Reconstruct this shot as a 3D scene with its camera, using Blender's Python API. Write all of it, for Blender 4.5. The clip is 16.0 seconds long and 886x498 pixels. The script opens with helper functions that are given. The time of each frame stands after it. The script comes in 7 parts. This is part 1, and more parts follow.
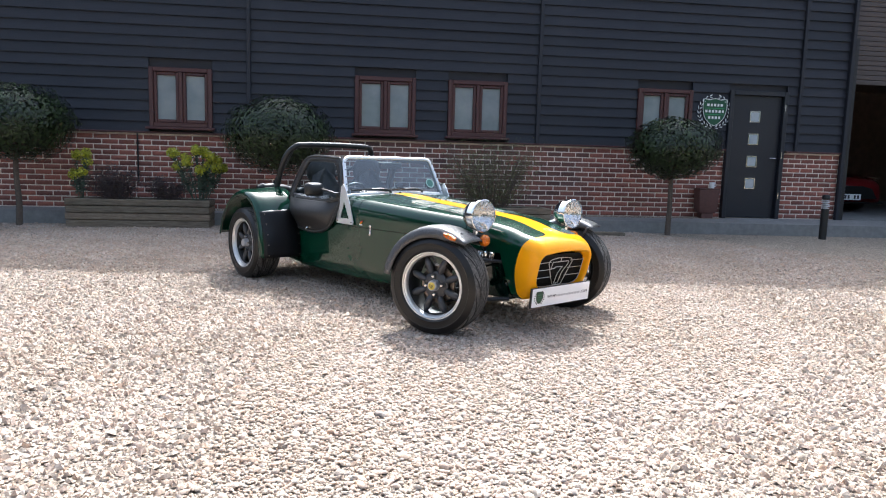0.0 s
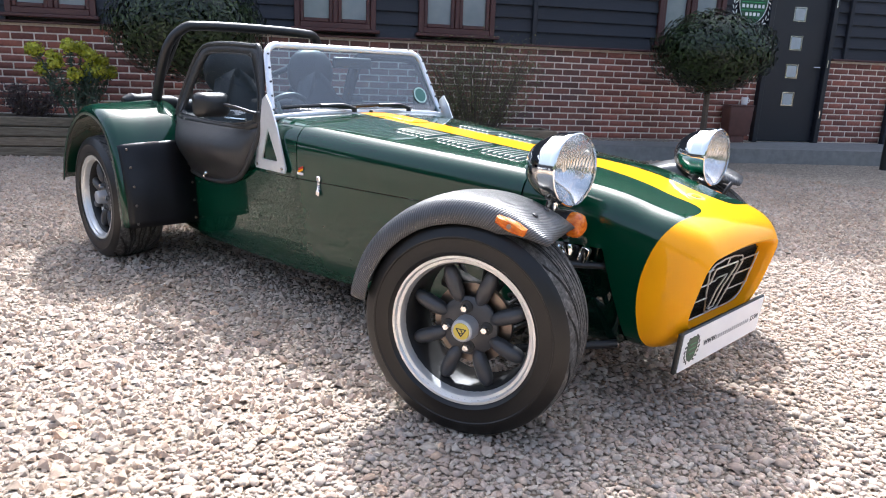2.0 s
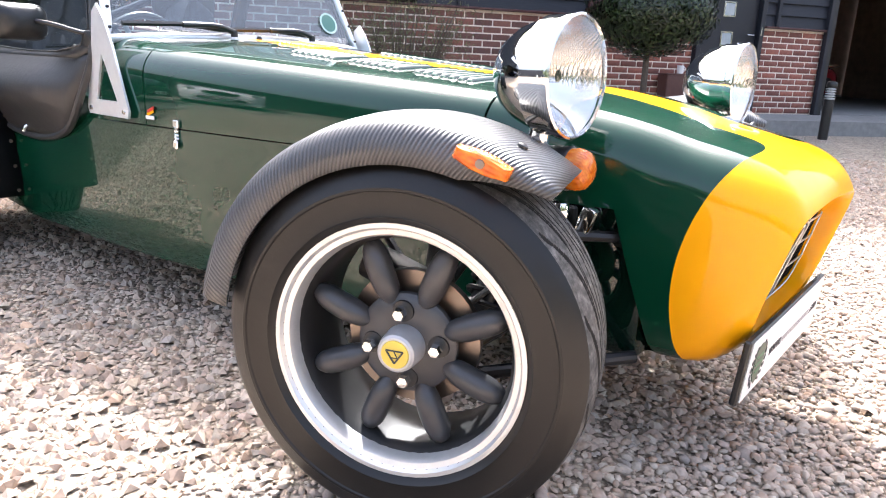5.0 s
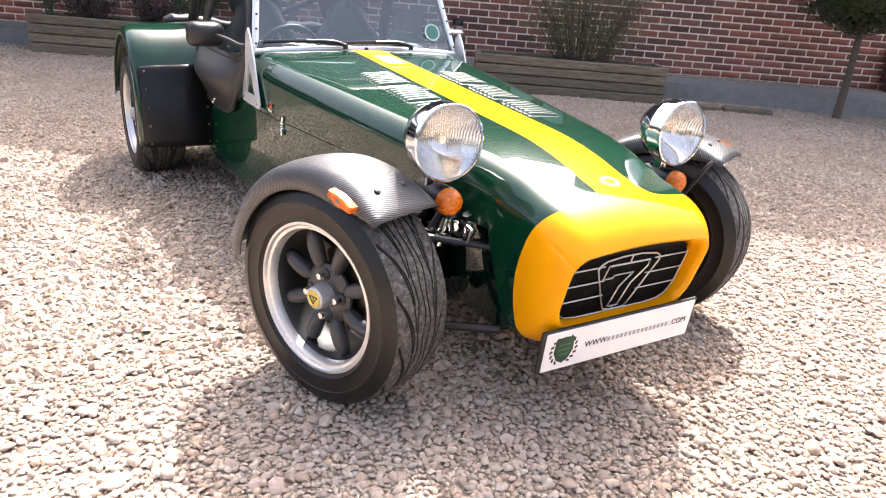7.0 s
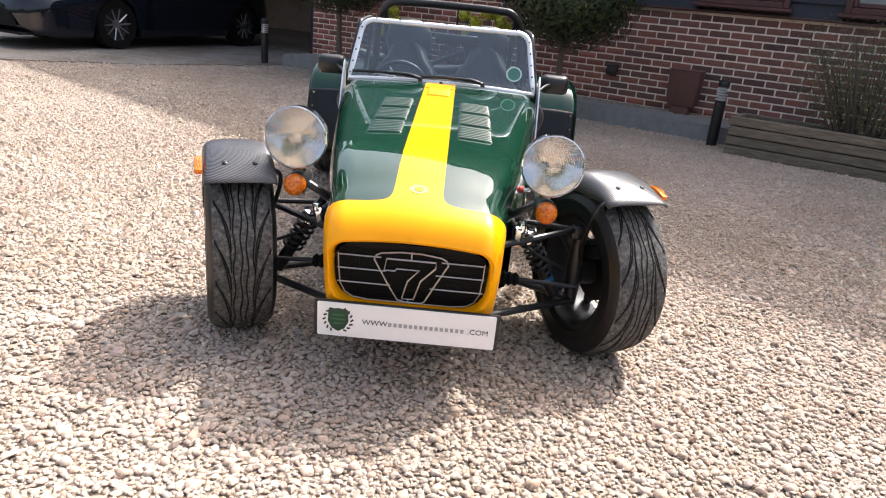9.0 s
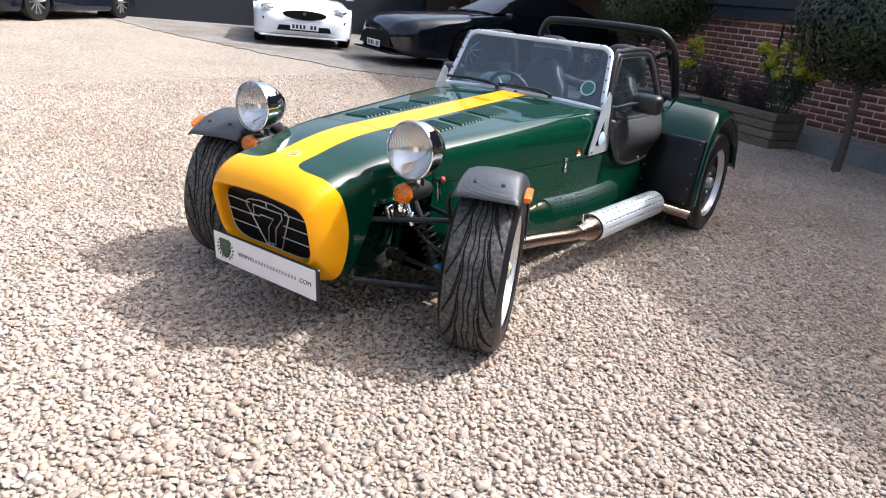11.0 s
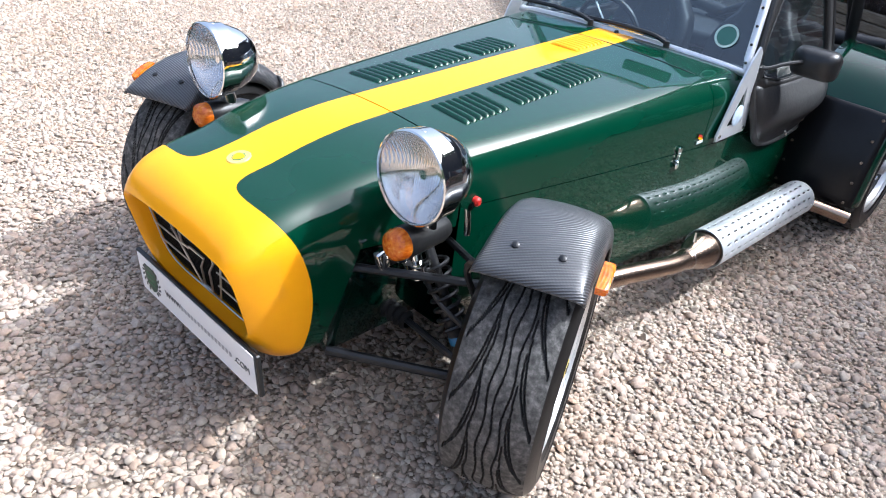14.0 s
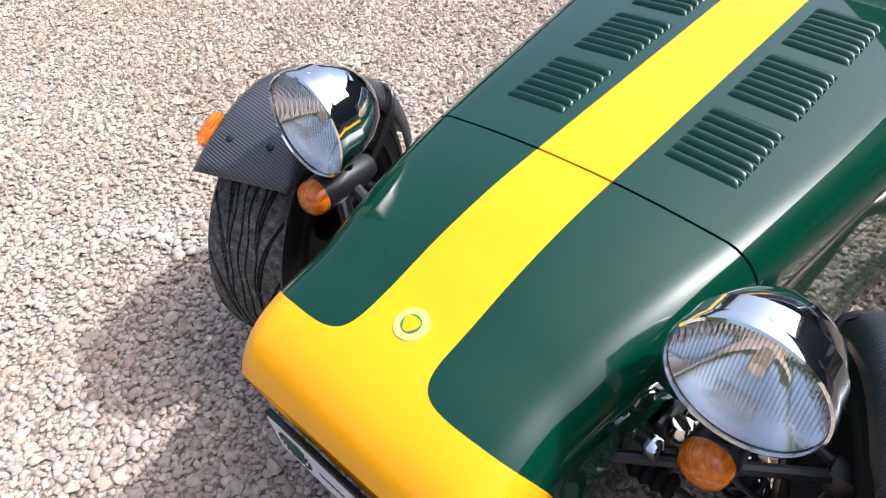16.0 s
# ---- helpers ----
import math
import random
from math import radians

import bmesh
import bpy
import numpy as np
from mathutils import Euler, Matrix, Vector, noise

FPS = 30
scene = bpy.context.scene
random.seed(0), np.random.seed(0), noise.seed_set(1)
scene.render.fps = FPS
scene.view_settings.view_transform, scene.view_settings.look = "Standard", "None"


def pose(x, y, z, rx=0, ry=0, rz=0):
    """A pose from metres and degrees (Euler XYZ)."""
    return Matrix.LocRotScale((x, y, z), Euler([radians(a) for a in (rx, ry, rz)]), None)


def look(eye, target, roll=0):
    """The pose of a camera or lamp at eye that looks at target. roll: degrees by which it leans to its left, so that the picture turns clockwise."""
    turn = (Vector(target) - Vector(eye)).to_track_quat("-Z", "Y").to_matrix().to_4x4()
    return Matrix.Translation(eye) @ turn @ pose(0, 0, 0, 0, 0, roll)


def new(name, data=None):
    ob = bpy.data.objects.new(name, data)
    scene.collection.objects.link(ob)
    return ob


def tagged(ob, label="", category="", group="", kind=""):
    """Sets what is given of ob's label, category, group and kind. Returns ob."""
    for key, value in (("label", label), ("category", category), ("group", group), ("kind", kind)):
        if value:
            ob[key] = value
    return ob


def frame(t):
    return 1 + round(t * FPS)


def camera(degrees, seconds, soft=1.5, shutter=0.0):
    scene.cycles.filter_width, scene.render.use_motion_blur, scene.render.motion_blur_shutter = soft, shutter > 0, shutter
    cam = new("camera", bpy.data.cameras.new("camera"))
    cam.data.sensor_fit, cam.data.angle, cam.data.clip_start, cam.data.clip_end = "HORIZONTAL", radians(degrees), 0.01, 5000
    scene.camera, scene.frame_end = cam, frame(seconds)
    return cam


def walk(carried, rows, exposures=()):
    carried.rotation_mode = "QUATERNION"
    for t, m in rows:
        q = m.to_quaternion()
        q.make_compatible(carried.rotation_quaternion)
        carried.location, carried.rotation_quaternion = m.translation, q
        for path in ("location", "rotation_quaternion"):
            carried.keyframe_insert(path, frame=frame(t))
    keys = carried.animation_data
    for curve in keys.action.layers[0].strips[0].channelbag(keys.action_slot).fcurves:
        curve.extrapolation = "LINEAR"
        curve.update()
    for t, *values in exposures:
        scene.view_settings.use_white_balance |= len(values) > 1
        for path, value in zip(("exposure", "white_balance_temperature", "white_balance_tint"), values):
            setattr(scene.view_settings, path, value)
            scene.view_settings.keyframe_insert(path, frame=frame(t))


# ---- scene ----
cam = camera(65.0, 16.0, 1.08)

PATH = [
    (0, (3.056, -3.192, 1.006), (1.551, -1.9, 0.745), 1.6),
    (0.5, (2.631, -2.918, 0.984), (1.138, -1.621, 0.683), 2.3),
    (1, (2.132, -2.556, 0.944), (0.65, -1.264, 0.579), 2.4),
    (1.5, (1.62, -2.259, 0.93), (0.203, -0.925, 0.469), 2.6),
    (2, (1.184, -1.899, 0.911), (-0.186, -0.529, 0.416), 2.2),
    (2.5, (0.904, -1.646, 0.875), (-0.409, -0.223, 0.373), 2.9),
    (3, (0.724, -1.445, 0.727), (-0.555, 0.008, 0.224), 2.4),
    (3.5, (0.655, -1.374, 0.583), (-0.578, 0.141, 0.153), 1.5),
    (3.7, (0.645, -1.365, 0.559), (-0.581, 0.158, 0.134), 1.5),
    (5.8, (0.834, -1.461, 0.866), (-0.405, -0.035, 0.208), 3.7),
    (6, (0.933, -1.486, 0.911), (-0.329, -0.099, 0.215), 4.3),
    (6.5, (1.219, -1.476, 0.994), (-0.137, -0.205, 0.257), 4.6),
    (7, (1.531, -1.262, 1.054), (-0.04, -0.269, 0.314), 4.6),
    (7.5, (1.81, -1.048, 1.072), (0.125, -0.247, 0.353), 4.2),
    (8, (2.006, -0.713, 1.095), (0.224, -0.185, 0.355), 3.8),
    (8.5, (2.158, -0.334, 1.101), (0.294, -0.119, 0.408), 5.3),
    (9, (2.244, 0.085, 1.11), (0.36, 0.085, 0.438), 5.4),
    (9.5, (2.233, 0.491, 1.118), (0.379, 0.124, 0.463), 6.5),
    (9.7, (2.23, 0.658, 1.114), (0.389, 0.222, 0.464), 6.5),
    (11.8, (1.525, 2.098, 1.153), (0.134, 0.844, 0.45), 6.8),
    (12, (1.403, 2.114, 1.143), (0.018, 0.859, 0.434), 7.3),
    (12.5, (1.156, 2.005, 1.113), (-0.261, 0.786, 0.403), 9.1),
    (13, (0.996, 1.764, 1.091), (-0.49, 0.617, 0.401), 10.5),
    (13.5, (0.994, 1.513, 1.091), (-0.486, 0.374, 0.376), 9.8),
    (14, (1.041, 1.245, 1.223), (-0.276, 0.12, 0.223), 7.6),
    (14.5, (0.966, 1.059, 1.308), (-0.217, -0.031, 0.12), 7.6),
    (15, (0.826, 0.824, 1.328), (-0.297, -0.284, 0.099), 7.2),
    (15.5, (0.76, 0.601, 1.308), (-0.334, -0.495, 0.042), 6.2),
    (16, (0.715, 0.488, 1.31), (-0.328, -0.56, -0.037), -3.2),
]
EXPOSURES = [(0, 1.50, 5740, 7), (1.5, 1.55, 5740, 9), (3.0, 2.16, 5830, 11), (3.7, 2.44, 5960, 12), (6.0, 2.54, 6260, 14), (7.0, 2.08, 6500, 16), (8.5, 1.53, 6410, 12), (9.5, 1.36, 6200, 12), (12.0, 1.05, 5540, 9), (13.5, 1.32, 5470, 9), (14.5, 1.23, 5490, 9), (15.5, 1.03, 5530, 9), (16.0, 0.94, 5580, 11)]
walk(cam, [(t, look(eye, target, roll)) for t, eye, target, roll in PATH], EXPOSURES)

# ---- world, sun and exposure ----
SUN_TO = Vector((-0.60, 0.54, 1.0)).normalized()      # towards the sun, over the barn roof
w = bpy.data.worlds.new("sky")
scene.world = w
w.use_nodes = True
bg = w.node_tree.nodes["Background"]
sky = w.node_tree.nodes.new("ShaderNodeTexSky")
sky.sky_type = 'NISHITA'
sky.sun_disc = False
sky.sun_elevation = math.asin(SUN_TO.z)
sky.sun_rotation = math.atan2(SUN_TO.x, SUN_TO.y)
sky.air_density, sky.dust_density, sky.ozone_density = 1.0, 9.0, 1.0
haze = w.node_tree.nodes.new("ShaderNodeHueSaturation")
haze.inputs["Saturation"].default_value = 0.78          # thin high haze
w.node_tree.links.new(sky.outputs["Color"], haze.inputs["Color"])
w.node_tree.links.new(haze.outputs["Color"], bg.inputs["Color"])
bg.inputs["Strength"].default_value = 0.15
sun_data = bpy.data.lights.new("sun", 'SUN')
sun_data.energy, sun_data.angle, sun_data.color = 2.5, radians(1.2), (1.0, 0.975, 0.93)
sun = new("sun", sun_data)
sun.matrix_world = look(SUN_TO * 40, (0, 0, 0))

# ---- materials ----


class Mat:
    """A node material built step by step."""

    def __init__(self, name, rough=0.5, metal=0.0, coat=0.0, spec=0.5):
        self.m = bpy.data.materials.new(name)
        self.m.use_nodes = True
        self.t = self.m.node_tree
        self.b = self.t.nodes["Principled BSDF"]
        self.b.inputs["Roughness"].default_value = rough
        self.b.inputs["Metallic"].default_value = metal
        self.b.inputs["Coat Weight"].default_value = coat
        self.b.inputs["Coat Roughness"].default_value = 0.03
        self.b.inputs["Specular IOR Level"].default_value = spec
        self.co = self.n("ShaderNodeTexCoord").outputs["Object"]

    def n(self, kind, **values):
        node = self.t.nodes.new(kind)
        for k, v in values.items():
            node.inputs[k].default_value = v
        return node

    def link(self, a, b):
        self.t.links.new(a, b)

    def noise(self, scale, detail=4.0, rough=0.55, stretch=None, co=None):
        node = self.n("ShaderNodeTexNoise", Scale=scale, Detail=detail, Roughness=rough)
        src = co or self.co
        if stretch:
            mp = self.n("ShaderNodeMapping")
            mp.inputs["Scale"].default_value = stretch
            self.link(src, mp.inputs["Vector"])
            src = mp.outputs["Vector"]
        self.link(src, node.inputs["Vector"])
        return node.outputs["Fac"]

    def math(self, op, a, b=0.0, c=0.0):
        node = self.t.nodes.new("ShaderNodeMath")
        node.operation = op
        for i, v in enumerate((a, b, c)):
            if isinstance(v, (int, float)):
                node.inputs[i].default_value = v
            else:
                self.link(v, node.inputs[i])
        return node.outputs[0]

    def ramp(self, fac, stops):
        node = self.t.nodes.new("ShaderNodeValToRGB")
        while len(node.color_ramp.elements) < len(stops):
            node.color_ramp.elements.new(0.5)
        for e, (p, c) in zip(node.color_ramp.elements, stops):
            e.position = p
            e.color = (*c, 1) if len(c) == 3 else c
        self.link(fac, node.inputs["Fac"])
        return node.outputs["Color"]

    def mix(self, fac, a, b, blend='MIX'):
        node = self.t.nodes.new("ShaderNodeMix")
        node.data_type = 'RGBA'
        node.blend_type = blend
        for i, v in ((0, fac), (6, a), (7, b)):
            if isinstance(v, (int, float)):
                node.inputs[i].default_value = v
            elif isinstance(v, tuple):
                node.inputs[i].default_value = (*v, 1)
            else:
                self.link(v, node.inputs[i])
        return node.outputs[2]

    def color(self, c):
        if isinstance(c, tuple):
            self.b.inputs["Base Color"].default_value = (*c, 1)
        else:
            self.link(c, self.b.inputs["Base Color"])
        return self

    def rough(self, r):
        self.link(r, self.b.inputs["Roughness"])
        return self

    def bump(self, h, strength=0.3, dist=0.01):
        node = self.n("ShaderNodeBump", Strength=strength, Distance=dist)
        self.link(h, node.inputs["Height"])
        self.link(node.outputs["Normal"], self.b.inputs["Normal"])
        return self

    def sheen(self, base):
        """Gloss of a thin clear sheet, the same from both of its sides."""
        lw = self.n("ShaderNodeLayerWeight", Blend=0.5)
        return self.math('ADD', self.math('MULTIPLY', self.math('POWER', lw.outputs["Facing"], 4.0), 0.9), base)

    def axis(self, i):
        node = self.n("ShaderNodeSeparateXYZ")
        self.link(self.co, node.inputs[0])
        return node.outputs[i]

    def island(self):
        return self.n("ShaderNodeNewGeometry").outputs["Random Per Island"]

    def object_random(self):
        return self.n("ShaderNodeObjectInfo").outputs["Random"]


def speckled(name, c, rough=0.5, metal=0.0, amount=0.12, scale=30.0, bump=0.0, coat=0.0, spec=0.5, dist=0.003):
    """Plain colour with fine and coarse variation."""
    k = Mat(name, rough, metal, coat, spec)
    f = k.math('ADD', k.math('MULTIPLY', k.noise(scale), 0.6), k.math('MULTIPLY', k.noise(scale / 9), 0.4))
    lo, hi = tuple(v * (1 - amount) for v in c), tuple(min(1, v * (1 + amount)) for v in c)
    k.color(k.ramp(f, [(0.3, lo), (0.7, hi)]))
    k.rough(k.math('ADD', k.math('MULTIPLY', k.noise(scale / 3), 0.16), rough - 0.08))
    if bump:
        k.bump(k.noise(scale * 3), bump, dist)
    return k.m


GREEN, YELLOW = (0.0018, 0.0315, 0.0155), (0.86, 0.365, 0.001)


def paint(name, c, orange_peel=True):
    k = Mat(name, 0.28, 0.0, 1.0, 0.03)
    f = k.noise(5.0, 3)
    k.color(k.ramp(f, [(0.3, tuple(v * 0.93 for v in c)), (0.7, tuple(min(1, v * 1.07) for v in c))]))
    k.b.inputs["Coat Roughness"].default_value = 0.025
    k.b.inputs["Coat IOR"].default_value = 1.52
    k.rough(k.math('ADD', k.math('MULTIPLY', k.noise(60, 2), 0.06), 0.26))
    return k


def body_paint():
    """Racing green with a yellow band down the middle that widens into a yellow nose."""
    k = paint("body_paint_green_and_yellow", GREEN)
    x, y = k.axis(0), k.math('ABSOLUTE', k.axis(1))
    stripe = k.math('SUBTRACT', 0.071, y)
    h = k.math('SUBTRACT', k.axis(2), 0.33)
    nose = k.math('SUBTRACT', x, k.math('ADD', 0.290, k.math('MULTIPLY', k.math('MULTIPLY', h, h), 1.45)))
    node = k.t.nodes.new("ShaderNodeMath")
    node.operation = 'SMOOTH_MAX'
    k.link(stripe, node.inputs[0])
    k.link(nose, node.inputs[1])
    node.inputs[2].default_value = 0.10
    fac = k.math('GREATER_THAN', node.outputs[0], 0.0)
    g = k.ramp(k.noise(5.0, 3), [(0.3, tuple(v * 0.93 for v in GREEN)), (0.7, tuple(v * 1.07 for v in GREEN))])
    yl = k.ramp(k.noise(7.0, 3), [(0.3, (0.84, 0.355, 0.0008)), (0.7, (0.88, 0.38, 0.0012))])
    k.color(k.mix(fac, g, yl))
    k.link(k.math('SUBTRACT', 1.0, k.math('MULTIPLY', fac, 0.55)), k.b.inputs["Coat Weight"])
    return k.m


M_BODY = body_paint()
M_GREEN = paint("racing_green_paint", GREEN).m


def chrome(name="chrome", c=(0.82, 0.82, 0.80), rough=0.06):
    k = Mat(name, rough, 1.0)
    k.color(c)
    k.rough(k.math('ADD', k.math('MULTIPLY', k.noise(40, 3), 0.05), rough - 0.02))
    return k.m


M_CHROME = chrome()
M_STEEL = chrome("brushed_stainless", (0.60, 0.58, 0.55), 0.22)
M_ALU = speckled("polished_aluminium", (0.78, 0.79, 0.80), 0.40, 0.7, 0.05, 60)
M_RIM = speckled("machined_rim_lip", (0.68, 0.68, 0.67), 0.36, 0.7, 0.08, 60)
M_ANTH = speckled("anthracite_wheel_paint", (0.055, 0.055, 0.058), 0.38, 0.35, 0.12, 40)
M_BARREL = speckled("dark_wheel_barrel", (0.010, 0.010, 0.0105), 0.5, 0.0, 0.2, 40)
M_BLACK = speckled("satin_black_metal", (0.008, 0.008, 0.009), 0.42, 0.0, 0.2, 50)
M_BLACKPL = speckled("black_plastic", (0.012, 0.012, 0.012), 0.38, 0.0, 0.2, 80, 0.15)
M_VINYL = speckled("black_vinyl", (0.025, 0.0245, 0.0245), 0.45, 0.0, 0.2, 25, 0.25, 0.0, 0.5, 0.004)
M_TYRESIDE = speckled("tyre_sidewall_rubber", (0.0072, 0.0066, 0.0062), 0.38, 0.0, 0.18, 35, 0.1, 0.0, 0.38)
M_DISC = chrome("brake_disc_steel", (0.22, 0.18, 0.15), 0.38)
M_HUB = speckled("grey_hub_cap", (0.44, 0.44, 0.45), 0.42, 0.5, 0.06, 60)


def tread_mat():
    k = Mat("dusty_tyre_tread", 0.85)
    f = k.noise(70, 5, 0.65)
    k.color(k.ramp(f, [(0.32, (0.020, 0.019, 0.018)), (0.52, (0.07, 0.067, 0.062)), (0.72, (0.17, 0.16, 0.15))]))
    k.bump(k.noise(160, 4), 0.4, 0.002)
    return k.m


M_TREAD = tread_mat()
M_GROOVE = speckled("tyre_groove_rubber", (0.012, 0.0115, 0.011), 0.8)


def carbon_mat():
    """Twill weave with 7 mm ribs; the map runs along and across the panel in metres."""
    k = Mat("carbon_fibre_weave", 0.34, 0.2, 0.35)
    uv = k.n("ShaderNodeSeparateXYZ")
    k.link(k.n("ShaderNodeTexCoord").outputs["UV"], uv.inputs[0])
    u, v = uv.outputs[0], uv.outputs[1]
    d = k.math('ADD', k.math('MULTIPLY', u, 0.90), k.math('MULTIPLY', v, 0.42))
    s = k.math('SINE', k.math('MULTIPLY', d, 930.0))
    s2 = k.math('SINE', k.math('MULTIPLY', v, 1300.0))
    f = k.math('ADD', k.math('ADD', k.math('MULTIPLY', s, 0.26), k.math('MULTIPLY', k.math('MULTIPLY', s, s2), 0.12)), 0.5)
    c = k.ramp(f, [(0.25, (0.028, 0.028, 0.030)), (0.75, (0.086, 0.087, 0.092))])
    dust = k.ramp(k.noise(9, 4), [(0.35, (0.85, 0.85, 0.85)), (0.7, (1.2, 1.19, 1.17))])
    k.color(k.mix(1.0, c, dust, 'MULTIPLY'))
    k.rough(k.math('ADD', k.math('MULTIPLY', k.noise(24, 4), 0.2), 0.26))
    k.bump(s, 0.55, 0.0012)
    k.b.inputs["Coat Roughness"].default_value = 0.28
    return k.m


def panel_map(ob, rows):
    """Map coordinates in metres over a grid of rows: along the rows, then across."""
    along = [0.0]
    mid = len(rows[0]) // 2
    for p, q in zip(rows, rows[1:]):
        along.append(along[-1] + (q[mid] - p[mid]).length)
    uv = []
    for a, row in zip(along, rows):
        w_ = 0.0
        for j, p in enumerate(row):
            w_ += (p - row[j - 1]).length if j else 0.0
            uv.append((a, w_))
    layer = ob.data.uv_layers.new(name="panel")
    for loop in ob.data.loops:
        layer.data[loop.index].uv = uv[loop.vertex_index]


M_CARBON = carbon_mat()


def glass(name, tint=(0.9, 0.95, 0.94), rough=0.0, alpha=0.12, film=0.0):
    """A thin pane: mostly clear with a mirror-like skin."""
    k = Mat(name, rough)
    tr = k.n("ShaderNodeBsdfTransparent")
    tr.inputs["Color"].default_value = (*tint, 1)
    gl = k.n("ShaderNodeBsdfGlossy")
    gl.inputs["Roughness"].default_value = rough
    fr = k.sheen(alpha)
    mx = k.n("ShaderNodeMixShader")
    k.link(fr, mx.inputs[0])
    dust = k.n("ShaderNodeBsdfDiffuse")
    dust.inputs["Color"].default_value = (0.55, 0.72, 0.74, 1)
    m0 = k.n("ShaderNodeMixShader")
    k.link(k.math('MULTIPLY', k.noise(6, 4), film * 2), m0.inputs[0])
    k.link(tr.outputs[0], m0.inputs[1])
    k.link(dust.outputs[0], m0.inputs[2])
    k.link(m0.outputs[0], mx.inputs[1])
    k.link(gl.outputs[0], mx.inputs[2])
    k.link(mx.outputs[0], k.t.nodes["Material Output"].inputs["Surface"])
    return k.m


M_WSGLASS = glass("windscreen_glass", (0.55, 0.69, 0.75), 0.0, 0.14, 0.018)
M_SIDEGLASS = glass("clear_plastic_side_window", (0.80, 0.87, 0.90), 0.04, 0.10, 0.012)


def flutes(k, period):
    """Upright ribs in the upper part of a lamp."""
    s = k.math('SINE', k.math('MULTIPLY', k.axis(1), 2 * math.pi / period))
    edge = k.math('ADD', k.axis(2), k.math('MULTIPLY', k.noise(140, 2, 0.5, (1, 1, 0.1)), 0.03))
    mask = k.ramp(k.math('MULTIPLY', k.math('SUBTRACT', edge, 0.660), 18.0), [(0.2, (0, 0, 0)), (0.6, (1, 1, 1))])
    return k.math('MULTIPLY', s, mask)


def lens_mat():
    """Clear lamp glass: thin, with fine upright flutes in its upper part."""
    k = Mat("fluted_headlamp_glass", 0.02)
    s = flutes(k, 0.0047)
    bump = k.n("ShaderNodeBump", Strength=0.25, Distance=0.002)
    k.link(s, bump.inputs["Height"])
    tr = k.n("ShaderNodeBsdfTransparent")
    k.link(k.ramp(k.math('ADD', k.math('MULTIPLY', s, 0.5), 0.5), [(0.1, (0.66, 0.65, 0.63)), (0.5, (0.97, 0.97, 0.97))]), tr.inputs["Color"])
    gl = k.n("ShaderNodeBsdfGlossy")
    gl.inputs["Roughness"].default_value = 0.04
    k.link(bump.outputs["Normal"], gl.inputs["Normal"])
    dif = k.n("ShaderNodeBsdfDiffuse")
    dif.inputs["Color"].default_value = (0.90, 0.90, 0.88, 1)
    m1 = k.n("ShaderNodeMixShader", Fac=0.012)
    k.link(tr.outputs[0], m1.inputs[1])
    k.link(dif.outputs[0], m1.inputs[2])
    mx = k.n("ShaderNodeMixShader")
    k.link(k.sheen(0.05), mx.inputs[0])
    k.link(m1.outputs[0], mx.inputs[1])
    k.link(gl.outputs[0], mx.inputs[2])
    k.link(mx.outputs[0], k.t.nodes["Material Output"].inputs["Surface"])
    return k.m


M_LENS = lens_mat()


def amber_mat():
    k = Mat("amber_lens", 0.12)
    k.b.inputs["Transmission Weight"].default_value = 0.35
    s = k.math('SINE', k.math('MULTIPLY', k.math('ADD', k.axis(1), k.axis(2)), 900.0))
    k.color(k.ramp(k.noise(115, 2, 0.5, (0.5, 1, 1)), [(0.30, (0.62, 0.105, 0.003)), (0.45, (0.82, 0.18, 0.006)), (0.62, (0.94, 0.27, 0.015)), (0.74, (0.98, 0.40, 0.06))]))
    k.bump(s, 0.25, 0.001)
    return k.m


M_AMBER = amber_mat()
ye = paint("yellow_enamel", YELLOW)
ye.b.inputs["Coat Weight"].default_value = 0.4
M_YELLOW = ye.m
M_RED = speckled("red_enamel", (0.5, 0.02, 0.015), 0.4)
M_WHITE = speckled("white_board", (0.82, 0.82, 0.82), 0.32, 0.0, 0.03, 20)
M_INK = speckled("dark_ink", (0.03, 0.03, 0.035), 0.5)
M_CRESTGREEN = speckled("crest_green", (0.02, 0.16, 0.06), 0.4)
M_GRILLE = speckled("grille_mesh_black", (0.007, 0.007, 0.007), 0.7, 0.0, 0.3, 200, 0.0, 0.0, 0.15)
M_SEAT = speckled("black_seat_leather", (0.014, 0.014, 0.015), 0.5, 0.0, 0.2, 20, 0.2)

# ---- mesh helpers ----


def finish(name, bm, mat, parent=None, label="", smooth=None):
    me = bpy.data.meshes.new(name)
    bmesh.ops.recalc_face_normals(bm, faces=bm.faces)
    bm.to_mesh(me)
    bm.free()
    if isinstance(mat, (list, tuple)):
        for k in mat:
            me.materials.append(k)
    elif mat:
        me.materials.append(mat)
    if smooth is not None:
        for p in me.polygons:
            p.use_smooth = True
        me.set_sharp_from_angle(angle=radians(smooth))
    ob = new(name, me)
    if parent is not None:
        ob.parent = parent
    if label:
        tagged(ob, label)
    return ob


def part(name, bm, mat, parent, label="", smooth=35):
    return finish(name, bm, mat, parent, label, smooth)


def thing(name, label, category, m=None, group="", kind=""):
    ob = new(name)
    ob.empty_display_size = 0.1
    if m is not None:
        ob.matrix_basis = m
    return tagged(ob, label, category, group, kind)


